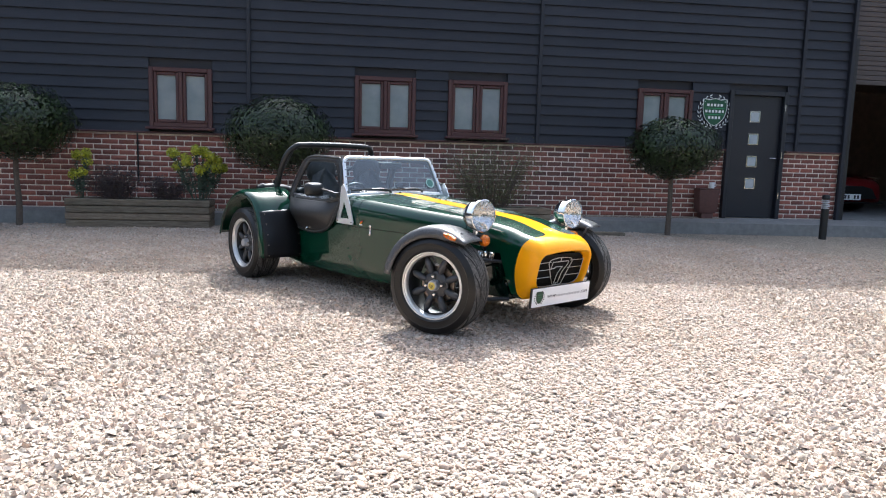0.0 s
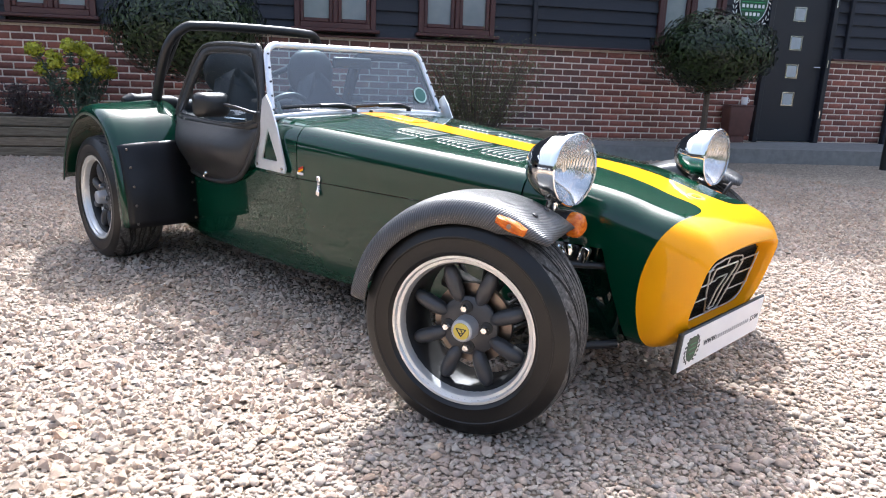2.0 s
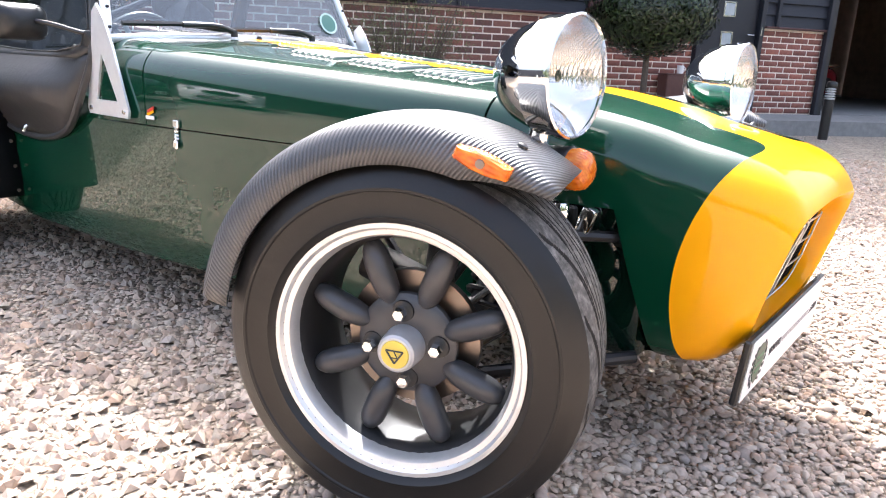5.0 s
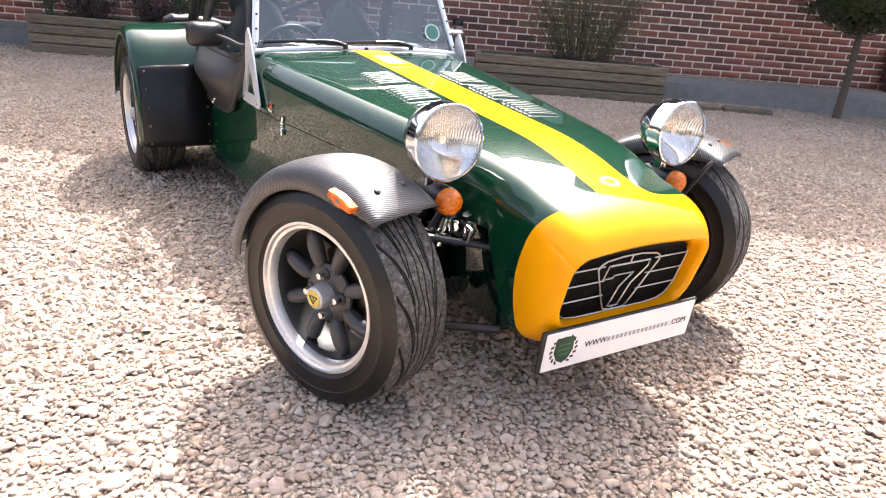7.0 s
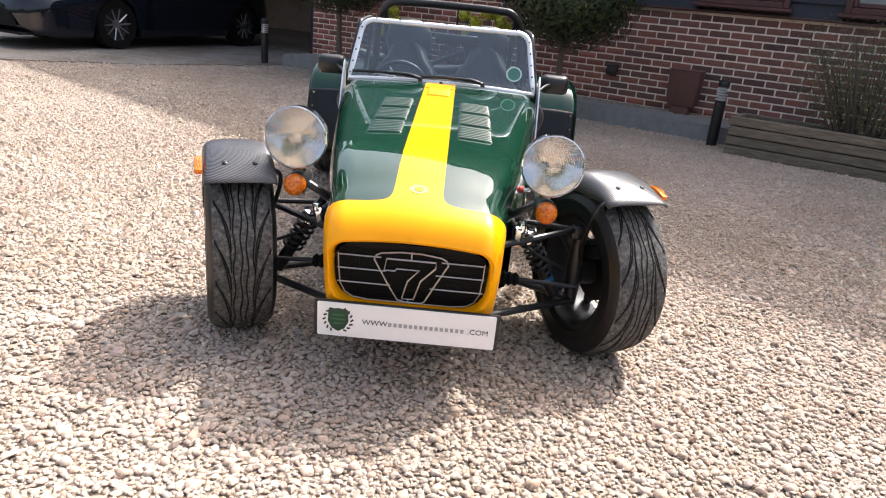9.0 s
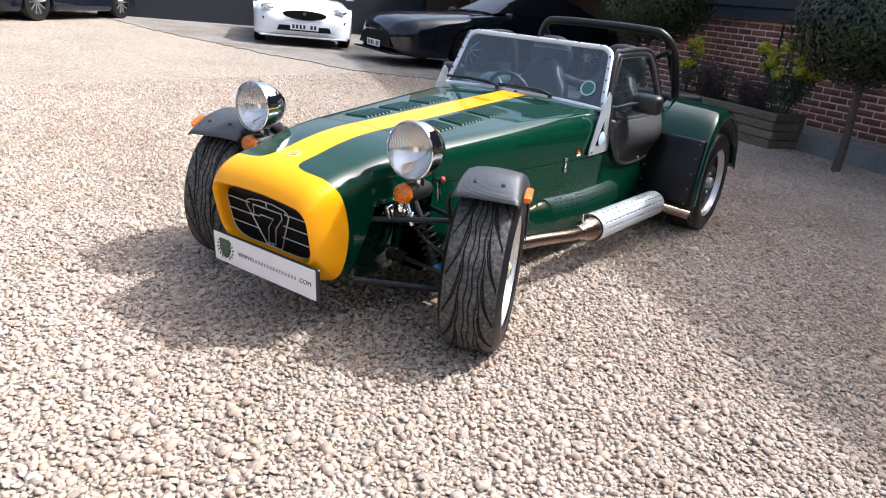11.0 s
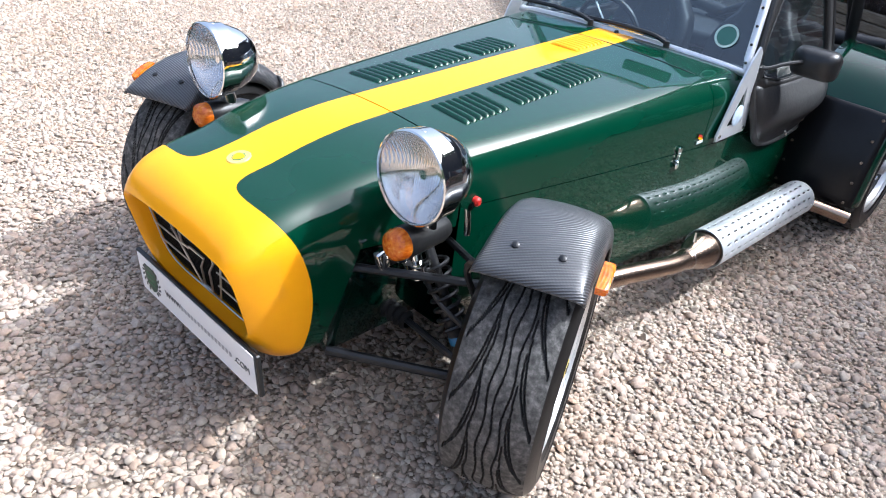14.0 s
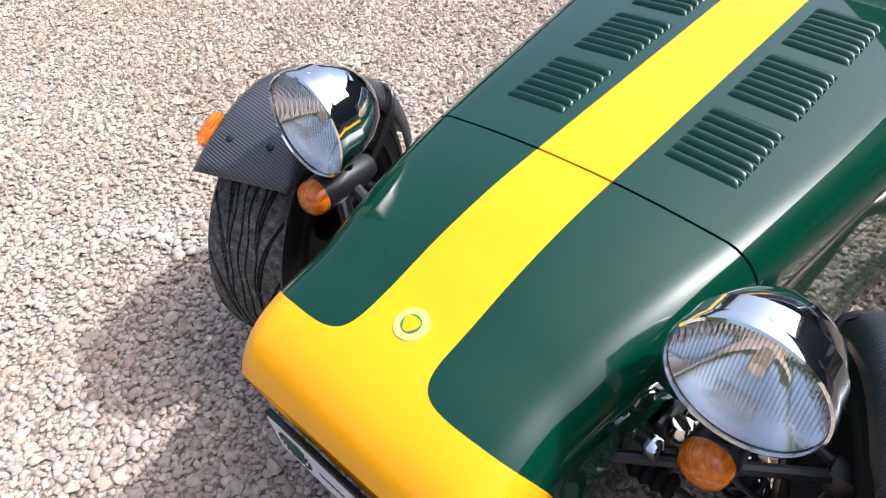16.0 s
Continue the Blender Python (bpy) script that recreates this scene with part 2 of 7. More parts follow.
def add_box(bm, c, s, bevel=0.0, m=None, seg=1):
    """Box with centre c and size s, edges rounded by bevel, turned by m."""
    r = bmesh.ops.create_cube(bm, size=1.0)
    vs = r["verts"]
    for v in vs:
        v.co = Vector((v.co.x * s[0], v.co.y * s[1], v.co.z * s[2]))
    if bevel > 0:
        es = list({e for v in vs for e in v.link_edges})
        r2 = bmesh.ops.bevel(bm, geom=es, offset=min(bevel, min(s) * 0.45), segments=seg, profile=0.5, affect='EDGES')
        vs = list({v for f in r2["faces"] for v in f.verts} | {v for v in vs if v.is_valid})
    t = Matrix.Translation(c) @ m if m is not None else Matrix.Translation(c)
    for v in vs:
        v.co = t @ v.co
    return vs


def box(c, s, bevel=0.0, m=None, seg=1):
    bm = bmesh.new()
    add_box(bm, c, s, bevel, m, seg)
    return bm


def add_lathe(bm, profile, segs=32, m=None, close=False):
    """Profile of (radius, height) turned round z, then placed by m."""
    m = m or Matrix()
    rings = []
    for r, h in profile:
        if r < 1e-6:
            rings.append([bm.verts.new(m @ Vector((0, 0, h)))])
        else:
            rings.append([bm.verts.new(m @ Vector((r * math.cos(2 * math.pi * i / segs), r * math.sin(2 * math.pi * i / segs), h))) for i in range(segs)])
    pairs = list(zip(rings, rings[1:])) + ([(rings[-1], rings[0])] if close else [])
    for a, b in pairs:
        for i in range(segs):
            j = (i + 1) % segs
            if len(a) == 1 and len(b) == 1:
                continue
            if len(a) == 1:
                bm.faces.new((a[0], b[j], b[i]))
            elif len(b) == 1:
                bm.faces.new((a[i], a[j], b[0]))
            else:
                bm.faces.new((a[i], a[j], b[j], b[i]))


def lathe(profile, segs=32, m=None, close=False):
    bm = bmesh.new()
    add_lathe(bm, profile, segs, m, close)
    return bm


TO_X = Matrix.Rotation(radians(90), 4, 'Y')      # lathe axis z -> x
TO_Y = Matrix.Rotation(radians(-90), 4, 'X')     # lathe axis z -> y


def smooth_path(pts, n=8, closed=False):
    """Catmull-Rom through the points."""
    P = [Vector(p) for p in pts]
    out = []
    cnt = len(P) if closed else len(P) - 1
    for i in range(cnt):
        p1, p2 = P[i], P[(i + 1) % len(P)]
        p0 = P[i - 1] if (i > 0 or closed) else p1 * 2 - p2
        p3 = P[(i + 2) % len(P)] if (i + 2 < len(P) or closed) else p2 * 2 - p1
        for k in range(n):
            t = k / n
            out.append(0.5 * ((2 * p1) + (p2 - p0) * t + (2 * p0 - 5 * p1 + 4 * p2 - p3) * t * t + (3 * p1 - p0 - 3 * p2 + p3) * t ** 3))
    if not closed:
        out.append(P[-1])
    return out


def add_tube(bm, pts, r, segs=10, closed=False, flat=1.0):
    """A round (or flattened) bar swept along the points; r may be a list."""
    P = [Vector(p) for p in pts]
    n = len(P)
    rs = r if isinstance(r, (list, tuple)) else [r] * n
    rings, prev = [], None
    for i in range(n):
        a = P[(i - 1) % n] if (i > 0 or closed) else P[i]
        b = P[(i + 1) % n] if (i < n - 1 or closed) else P[i]
        d = (b - a).normalized()
        if prev is None:
            ref = Vector((0, 0, 1)) if abs(d.z) < 0.9 else Vector((1, 0, 0))
            s = d.cross(ref).normalized()
        else:
            s = (prev - d * prev.dot(d)).normalized()
        prev = s
        t = d.cross(s)
        rings.append([bm.verts.new(P[i] + (s * math.cos(2 * math.pi * k / segs) + t * math.sin(2 * math.pi * k / segs) * flat) * rs[i]) for k in range(segs)])
    for i in range(n if closed else n - 1):
        a, b = rings[i], rings[(i + 1) % n]
        for k in range(segs):
            bm.faces.new((a[k], a[(k + 1) % segs], b[(k + 1) % segs], b[k]))
    if not closed:
        bm.faces.new(rings[0][::-1])
        bm.faces.new(rings[-1])


def tube(pts, r, segs=10, closed=False, flat=1.0):
    bm = bmesh.new()
    add_tube(bm, pts, r, segs, closed, flat)
    return bm


def add_grid(bm, rows, wrap=False, caps=False):
    """Quads over rows of points."""
    V = [[bm.verts.new(p) for p in row] for row in rows]
    for a, b in zip(V, V[1:]):
        n = len(a)
        for i in range(n if wrap else n - 1):
            j = (i + 1) % n
            bm.faces.new((a[i], a[j], b[j], b[i]))
    if caps:
        bm.faces.new(V[0][::-1])
        bm.faces.new(V[-1])
    return V


def grid(rows, wrap=False, caps=False):
    bm = bmesh.new()
    add_grid(bm, rows, wrap, caps)
    return bm


def add_prism(bm, poly, depth, m=None):
    """A flat polygon (x, y) pulled up by depth along z, placed by m."""
    m = m or Matrix()
    a = [bm.verts.new(m @ Vector((x, y, 0))) for x, y in poly]
    b = [bm.verts.new(m @ Vector((x, y, depth))) for x, y in poly]
    bm.faces.new(a[::-1])
    bm.faces.new(b)
    for i in range(len(a)):
        j = (i + 1) % len(a)
        bm.faces.new((a[i], a[j], b[j], b[i]))


def prism(poly, depth, m=None):
    bm = bmesh.new()
    add_prism(bm, poly, depth, m)
    return bm


def rounded(w, h, r, n=5):
    """Outline of a rounded rectangle about 0."""
    out = []
    for cx, cy, a0 in ((w / 2 - r, h / 2 - r, 0), (-w / 2 + r, h / 2 - r, 90), (-w / 2 + r, -h / 2 + r, 180), (w / 2 - r, -h / 2 + r, 270)):
        for k in range(n + 1):
            a = radians(a0 + 90 * k / n)
            out.append((cx + r * math.cos(a), cy + r * math.sin(a)))
    return out


def raw_mesh(name, verts, faces, mat):
    """Big joined geometry from numpy arrays; all faces have the same number of corners."""
    me = bpy.data.meshes.new(name)
    nv, nf, k = len(verts), len(faces), faces.shape[1]
    me.vertices.add(nv)
    me.vertices.foreach_set("co", np.asarray(verts, np.float32).ravel())
    me.loops.add(nf * k)
    me.loops.foreach_set("vertex_index", np.asarray(faces, np.int32).ravel())
    me.polygons.add(nf)
    me.polygons.foreach_set("loop_start", np.arange(0, nf * k, k, dtype=np.int32))
    me.update(calc_edges=True)
    me.materials.append(mat)
    return me


def solid(ob, t, offset=-1.0):
    md = ob.modifiers.new("thickness", 'SOLIDIFY')
    md.thickness, md.offset = t, offset
    return ob

# ---- ground and barn ----
GZ = -0.011               # top of the gravel bed
BLD = pose(-5.271, 3.358, GZ, 0, 0, 57.5)      # barn front: x along the wall, y into the barn
RNG = random.Random(7)


def gravel_ground_mat():
    k = Mat("pale_gravel_bed", 0.9)
    cols = []
    for sc in (48.0, 82.0):
        vor = k.n("ShaderNodeTexVoronoi", Scale=sc, Randomness=1.0)
        k.link(k.co, vor.inputs["Vector"])
        sep = k.n("ShaderNodeSeparateXYZ")
        k.link(vor.outputs["Color"], sep.inputs[0])
        stone = k.ramp(sep.outputs[0], [(0.0, (0.240, 0.192, 0.150)), (0.3, (0.380, 0.318, 0.256)), (0.55, (0.450, 0.390, 0.320)), (0.8, (0.510, 0.458, 0.386)), (1.0, (0.300, 0.262, 0.226))])
        # shade between the stones, put into the colour by distance from each middle
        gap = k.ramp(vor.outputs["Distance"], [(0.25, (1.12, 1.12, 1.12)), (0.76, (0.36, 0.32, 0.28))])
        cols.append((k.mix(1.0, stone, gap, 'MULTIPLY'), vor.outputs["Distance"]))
    pick = k.math('GREATER_THAN', k.noise(30, 3), 0.5)
    big = k.ramp(k.noise(0.7, 4), [(0.35, (0.88, 0.87, 0.86)), (0.65, (1.05, 1.03, 1.0))])
    grit = k.ramp(k.noise(17, 6, 0.8), [(0.37, (0.80, 0.79, 0.77)), (0.50, (1.0, 0.99, 0.97)), (0.63, (1.16, 1.15, 1.12))])
    k.color(k.mix(1.0, k.mix(1.0, k.mix(pick, cols[0][0], cols[1][0]), big, 'MULTIPLY'), grit, 'MULTIPLY'))
    k.bump(k.math('SUBTRACT', 1.0, k.math('ADD', cols[0][1], k.math('MULTIPLY', cols[1][1], 0.5))), 0.6, 0.012)
    return k.m


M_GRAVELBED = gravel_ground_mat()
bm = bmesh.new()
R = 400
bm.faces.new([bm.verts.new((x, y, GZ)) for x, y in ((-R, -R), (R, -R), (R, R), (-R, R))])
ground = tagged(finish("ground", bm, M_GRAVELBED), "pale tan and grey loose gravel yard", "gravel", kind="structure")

M_CONC = speckled("weathered_concrete", (0.215, 0.21, 0.20), 0.85, 0.0, 0.22, 14, 0.4, dist=0.006)


def brick_mat():
    k = Mat("red_brown_brick", 0.88)
    c = k.ramp(k.object_random(), [(0.0, (0.110, 0.056, 0.046)), (0.30, (0.185, 0.090, 0.069)), (0.60, (0.270, 0.120, 0.086)), (0.85, (0.295, 0.112, 0.080)), (1.0, (0.145, 0.085, 0.074))])
    c2 = k.ramp(k.island(), [(0.0, (0.62, 0.64, 0.66)), (0.7, (1.0, 1.0, 1.0)), (1.0, (1.3, 1.18, 1.1))])
    f = k.ramp(k.noise(28, 5), [(0.3, (0.78, 0.78, 0.8)), (0.7, (1.12, 1.1, 1.08))])
    k.color(k.mix(1.0, k.mix(1.0, c, c2, 'MULTIPLY'), f, 'MULTIPLY'))
    k.bump(k.noise(60, 5), 0.5, 0.006)
    return k.m


M_BRICK = brick_mat()
M_MORTAR = speckled("pale_mortar", (0.78, 0.68, 0.57), 0.95, 0.0, 0.15, 40, 0.5)


def board_mat():
    k = Mat("black_stained_weatherboard", 0.62)
    grain = k.noise(9, 6, 0.6, (0.6, 8, 12))
    v = k.ramp(k.object_random(), [(0.0, (0.75, 0.75, 0.78)), (1.0, (1.25, 1.22, 1.2))])
    isl = k.ramp(k.island(), [(0.0, (0.8, 0.8, 0.82)), (1.0, (1.2, 1.2, 1.18))])
    c = k.ramp(grain, [(0.3, (0.0085, 0.0098, 0.0150)), (0.7, (0.0200, 0.0225, 0.0310))])
    st = k.ramp(k.noise(1.3, 4), [(0.35, (0.85, 0.85, 0.9)), (0.7, (1.2, 1.18, 1.12))])
    k.color(k.mix(1.0, k.mix(1.0, k.mix(1.0, c, v, 'MULTIPLY'), isl, 'MULTIPLY'), st, 'MULTIPLY'))
    k.bump(grain, 0.35, 0.006)
    return k.m


M_BOARD = board_mat()
M_FRAME = speckled("red_brown_window_frame", (0.068, 0.021, 0.019), 0.42, 0.0, 0.15, 30)
M_DOOR = speckled("anthracite_door", (0.011, 0.0125, 0.018), 0.45, 0.0, 0.1, 18)
M_DARK = speckled("dark_interior", (0.24, 0.18, 0.14), 0.9, 0.0, 0.3, 6)


def frosted_mat():
    k = Mat("grey_blind_glass", 0.12)
    k.color(k.ramp(k.noise(3.0, 3), [(0.3, (0.20, 0.23, 0.24)), (0.7, (0.30, 0.33, 0.33))]))
    k.b.inputs["Coat Weight"].default_value = 0.6
    return k.m


M_PANE = frosted_mat()
BRICK_TOP, BASE, EAVE = 1.27, 0.17, 4.3
S0, S1 = -6.6, 7.05        # brick-fronted stretch of the wall
WINDOWS = [(-3.80, -2.94), (-0.92, -0.02), (0.47, 1.37), (3.45, 4.35)]
WZ0, WZ1 = 1.34, 2.17
DOOR = (4.97, 5.97, BASE, 2.20)

wall_front = tagged(new("wall_front"), "black weatherboarded barn wall over a red brick base", "wall", kind="structure")
wall_front.matrix_basis = BLD


def holes_box(bm, s0, s1, z0, z1, y0, y1, holes):
    """Backing wall as boxes round rectangular openings."""
    xs = sorted({s0, s1, *[h[0] for h in holes if s0 < h[0] < s1], *[h[1] for h in holes if s0 < h[1] < s1]})
    for a, b in zip(xs, xs[1:]):
        cuts = [(h[2], h[3]) for h in holes if h[0] <= a + 1e-6 and h[1] >= b - 1e-6]
        z = z0
        for c, d in sorted(cuts):
            if c > z:
                add_box(bm, ((a + b) / 2, (y0 + y1) / 2, (z + min(c, z1)) / 2), (b - a, y1 - y0, min(c, z1) - z))
            z = max(z, d)
        if z < z1:
            add_box(bm, ((a + b) / 2, (y0 + y1) / 2, (z + z1) / 2), (b - a, y1 - y0, z1 - z))


HOLES = [(a, b, WZ0, WZ1) for a, b in WINDOWS] + [DOOR]
bm = bmesh.new()
holes_box(bm, S0, S1, 0.0, BRICK_TOP, 0.006, 0.25, HOLES)
part("mortar_backing", bm, M_MORTAR, wall_front, smooth=None)
bm = bmesh.new()
holes_box(bm, S0, S1, BRICK_TOP, EAVE, 0.03, 0.25, HOLES)
add_box(bm, (8.9, 0.14, 3.7), (3.7, 0.22, 1.4))
part("board_backing", bm, M_BOARD, wall_front, smooth=None)
bm = bmesh.new()
# unseen boarding, its top sloped to close up to the shadow-casting roof
up_ = [(S0, EAVE), (14.9, EAVE), (14.9, 7.7), (S0, 4.62)]
add_prism(bm, up_, 0.2, Matrix.Translation((0, 0.25, 0)) @ Matrix.Rotation(radians(90), 4, 'X'))
part("upper_boarding", bm, M_BOARD, wall_front, smooth=None)


def window(i, s0, s1):
    ob = thing("window_%d" % i, "red-brown wooden casement window with two frosted panes", "window", BLD, kind="structure")
    wd, h = s1 - s0, WZ1 - WZ0
    cx, cz = (s0 + s1) / 2, (WZ0 + WZ1) / 2
    bm = bmesh.new()
    for x in (s0 + 0.03, s1 - 0.03):
        add_box(bm, (x, -0.01, cz), (0.06, 0.11, h), 0.006)
    for z in (WZ0 + 0.03, WZ1 - 0.03):
        add_box(bm, (cx, -0.01, z), (wd - 0.122, 0.108, 0.06), 0.006)
    add_box(bm, (cx, -0.012, cz), (0.05, 0.10, h - 0.122), 0.006)
    part("window_frame", bm, M_FRAME, ob, smooth=None)
    part("window_sill", box((cx, -0.06, WZ0 - 0.02), (wd + 0.08, 0.16, 0.036), 0.008), M_FRAME, ob, smooth=None)
    for k in (-1, 1):
        w2 = wd / 2 - 0.087
        sx = cx + k * (0.026 + w2 / 2)
        bm = bmesh.new()
        for x in (-w2 / 2 + 0.022, w2 / 2 - 0.022):
            add_box(bm, (sx + x, -0.005, cz), (0.044, 0.07, h - 0.124), 0.008)
        for z in (-1, 1):
            add_box(bm, (sx, -0.006, cz + z * (h / 2 - 0.084)), (w2 - 0.090, 0.066, 0.044), 0.008)
        sash = part("sash", bm, M_FRAME, ob, smooth=None)
        part("pane", box((sx, 0.01, cz), (w2 - 0.086, 0.012, h - 0.208)), M_PANE, sash, smooth=None)
    return ob


for i, (a, b) in enumerate(WINDOWS):
    window(i + 1, a, b)

# entrance door with four small square lights
door = thing("door_1", "dark grey entrance door with four small square panes", "door", BLD, kind="structure")
d0, d1, dz0, dz1 = DOOR
dc = (d0 + d1) / 2
bm = bmesh.new()
for x in (d0 + 0.035, d1 - 0.035):
    add_box(bm, (x, -0.01, (dz0 + dz1) / 2), (0.07, 0.13, dz1 - dz0), 0.006)
add_box(bm, (dc, -0.01, dz1 - 0.035), (d1 - d0 - 0.142, 0.126, 0.07), 0.006)
part("door_frame", bm, M_DOOR, door, smooth=None)
leaf = part("door_leaf", box((dc, 0.02, (dz0 + dz1) / 2 - 0.03), (d1 - d0 - 0.15, 0.05, dz1 - dz0 - 0.08), 0.004), M_DOOR, door, smooth=None)
M_PORT = speckled("door_light_glass", (0.42, 0.45, 0.46), 0.18, 0.0, 0.1, 12)
for k in range(4):
    z = 1.80 - 0.355 * k
    bm = bmesh.new()
    for dx, dz, sx, sz in ((0, 0.082, 0.184, 0.02), (0, -0.082, 0.184, 0.02), (0.082, 0, 0.02, 0.142), (-0.082, 0, 0.02, 0.142)):
        add_box(bm, (dc - 0.02 + dx, -0.008, z + dz), (sx, 0.014, sz), 0.003)
    light = part("door_light", bm, M_STEEL, leaf, smooth=None)
    part("pane", box((dc - 0.02, -0.006, z), (0.142, 0.008, 0.142)), M_PORT, leaf, smooth=None)
part("door_handle", tube(smooth_path([(d1 - 0.13, 0.0, 1.15), (d1 - 0.13, -0.05, 1.15), (d1 - 0.18, -0.055, 1.15), (d1 - 0.24, -0.055, 1.15)], 4), 0.009, 8), M_STEEL, leaf)
for z in (0.55, 1.2, 1.95):
    part("hinge", lathe([(0, -0.05), (0.011, -0.05), (0.011, 0.05), (0, 0.05)], 10, Matrix.Translation((d1 - 0.055, -0.085, z))), M_STEEL, door)

# pavement along the wall, wider towards the garage door
pav = [(-6.6, -0.62), (-2.6, -0.66), (2.2, -0.80), (5.0, -1.02), (9.6, -1.35), (14, -1.5), (14, 0.0), (-6.6, 0.0)]
bm = bmesh.new()
add_prism(bm, pav, 0.17, Matrix.Translation((0, 0, 0.0)))
es = [e for e in bm.edges if all(v.co.z > 0.1 for v in e.verts)]
bmesh.ops.bevel(bm, geom=es, offset=0.015, segments=2, affect='EDGES')
pavement = tagged(finish("pavement", bm, M_CONC), "raised grey concrete pavement along the barn", "pavement", kind="structure")
pavement.matrix_basis = BLD
# gravel lying on the pavement along the foot of the wall
rs_ = np.random.RandomState(31)
n_ = 5200
sx_ = rs_.uniform(-2.9, 4.9, n_)
sy_ = -0.02 - 0.26 * rs_.uniform(0, 1, n_) ** 1.6
oct_v = np.array([(1, 0, 0), (0, 1, 0), (-1, 0, 0), (0, -1, 0), (0.2, 0, 0.9)])
oct_q = np.array([(0, 1, 4), (1, 2, 4), (2, 3, 4), (3, 0, 4)])
sz_ = rs_.uniform(0.007, 0.014, n_)
tv_ = oct_v[None] * sz_[:, None, None] * rs_.uniform(0.7, 1.2, (n_, 5, 1)) + np.stack([sx_, sy_, np.full(n_, 0.171)], 1)[:, None]
strip_me = raw_mesh("wall_gravel", tv_.reshape(-1, 3), (oct_q[None] + (np.arange(n_) * 5)[:, None, None]).reshape(-1, 3), M_GRAVELBED)
wall_gravel = tagged(new("wall_gravel", strip_me), "loose gravel lying along the foot of the brick wall", "gravel", kind="stuff")
wall_gravel.matrix_basis = BLD

# concrete apron before the cart bays
def apron_mat():
    k = Mat("worn_apron_concrete", 0.85)
    base = k.ramp(k.noise(10, 5), [(0.3, (0.165, 0.148, 0.128)), (0.7, (0.235, 0.214, 0.190))])
    soil = k.ramp(k.noise(0.9, 5, 0.7), [(0.40, (0.72, 0.62, 0.52)), (0.55, (1.0, 1.0, 1.0))])
    k.color(k.mix(1.0, base, soil, 'MULTIPLY'))
    k.bump(k.noise(40, 5), 0.4, 0.006)
    return k.m


rs_ = np.random.RandomState(31)
corner = [(-6.6, 0.0), (-6.65, -1.0), (-7.0, -2.7), (-7.75, -4.1), (-9.6, -5.25), (-12.6, -6.8), (-19, -9.2)]
edge = []
for a, b in zip(corner, corner[1:]):
    n_ = int(math.hypot(b[0] - a[0], b[1] - a[1]) / 0.12)
    edge += [(a[0] + (b[0] - a[0]) * q / n_ + rs_.normal(0, 0.035), a[1] + (b[1] - a[1]) * q / n_ + rs_.normal(0, 0.035)) for q in range(n_)]
bm = prism(edge + [(-19, -9.2), (-19, 1.2), (-6.6, 1.2)], 0.012)
apron = tagged(finish("apron", bm, apron_mat()), "worn grey-brown concrete apron before the open bays", "pavement", kind="structure")
apron.matrix_basis = BLD

# unseen roof, its eave sloped to cast the shadow line over the yard
M_ROOF = speckled("slate_roof", (0.05, 0.05, 0.055), 0.7, 0.0, 0.25, 6, 0.4)
bm = bmesh.new()
add_grid(bm, [[(-12.2, -0.35, 3.87), (15, -0.35, 7.77)], [(-12.2, 5.0, 7.2), (15, 5.0, 10.6)], [(-12.2, 10.2, 3.87), (15, 10.2, 7.77)]])
roof = tagged(solid(finish("roof", bm, M_ROOF), 0.12), "unseen barn roof, its eave sloped to cast the yard shadow", "roof", kind="structure")
roof.matrix_basis = BLD
# garage: deep dark room behind a half-raised shutter
bm = bmesh.new()
add_box(bm, (10.9, 3.4, 0.085), (7.7, 6.6, 0.17))
part_floor = tagged(finish("garage_floor", bm, M_CONC), "grey concrete garage floor", "floor", kind="structure")
part_floor.matrix_basis = BLD
bm = bmesh.new()
add_box(bm, (7.0, 3.5, 3.2), (0.1, 6.5, 6.3))
add_box(bm, (11, 6.8, 3.2), (8.2, 0.1, 6.4))
add_box(bm, (14.9, 3.2, 3.2), (0.1, 7.0, 6.4))
add_box(bm, (-0.2, 9.9, 3.2), (14, 0.2, 6.4))
add_box(bm, (12.6, 0.14, 3.2), (4.5, 0.22, 6.4))
gw = tagged(finish("wall_garage", bm, M_DARK), "dark inside walls of the garage", "wall", kind="structure")
gw.matrix_basis = BLD
bm = bmesh.new()
add_box(bm, (11, 3.4, 3.1), (7.7, 6.6, 0.1))
gc = tagged(finish("ceiling", bm, M_DARK), "dark garage ceiling", "ceiling", kind="structure")
gc.matrix_basis = BLD
M_SHUTTER = speckled("brown_grey_roller_shutter", (0.075, 0.058, 0.052), 0.5, 0.2, 0.15, 10)
shutter = thing("door_2", "brown slatted roller shutter, raised over the garage opening", "roller shutter", BLD, kind="structure")
bm0 = box((8.75, 0.03, 0), (3.3, 0.03, 0.074), 0.012, None, 2)
s0_ob = part("slat", bm0, M_SHUTTER, shutter, smooth=None)
s0_ob.location = (0, 0, 2.42)
for k in range(1, 24):
    o = new("slat", s0_ob.data)
    o.parent = shutter
    o.location = (0, 0, 2.42 + 0.077 * k)
part("guide_rail", box((7.09, -0.02, 1.5), (0.07, 0.10, 3.2), 0.006), M_BLACK, shutter, smooth=None)

# weatherboards: overlapping tapered boards, cut round the openings
EXPO = 0.148
JOINTS = [S0, -2.43, 1.86, 6.18, S1]


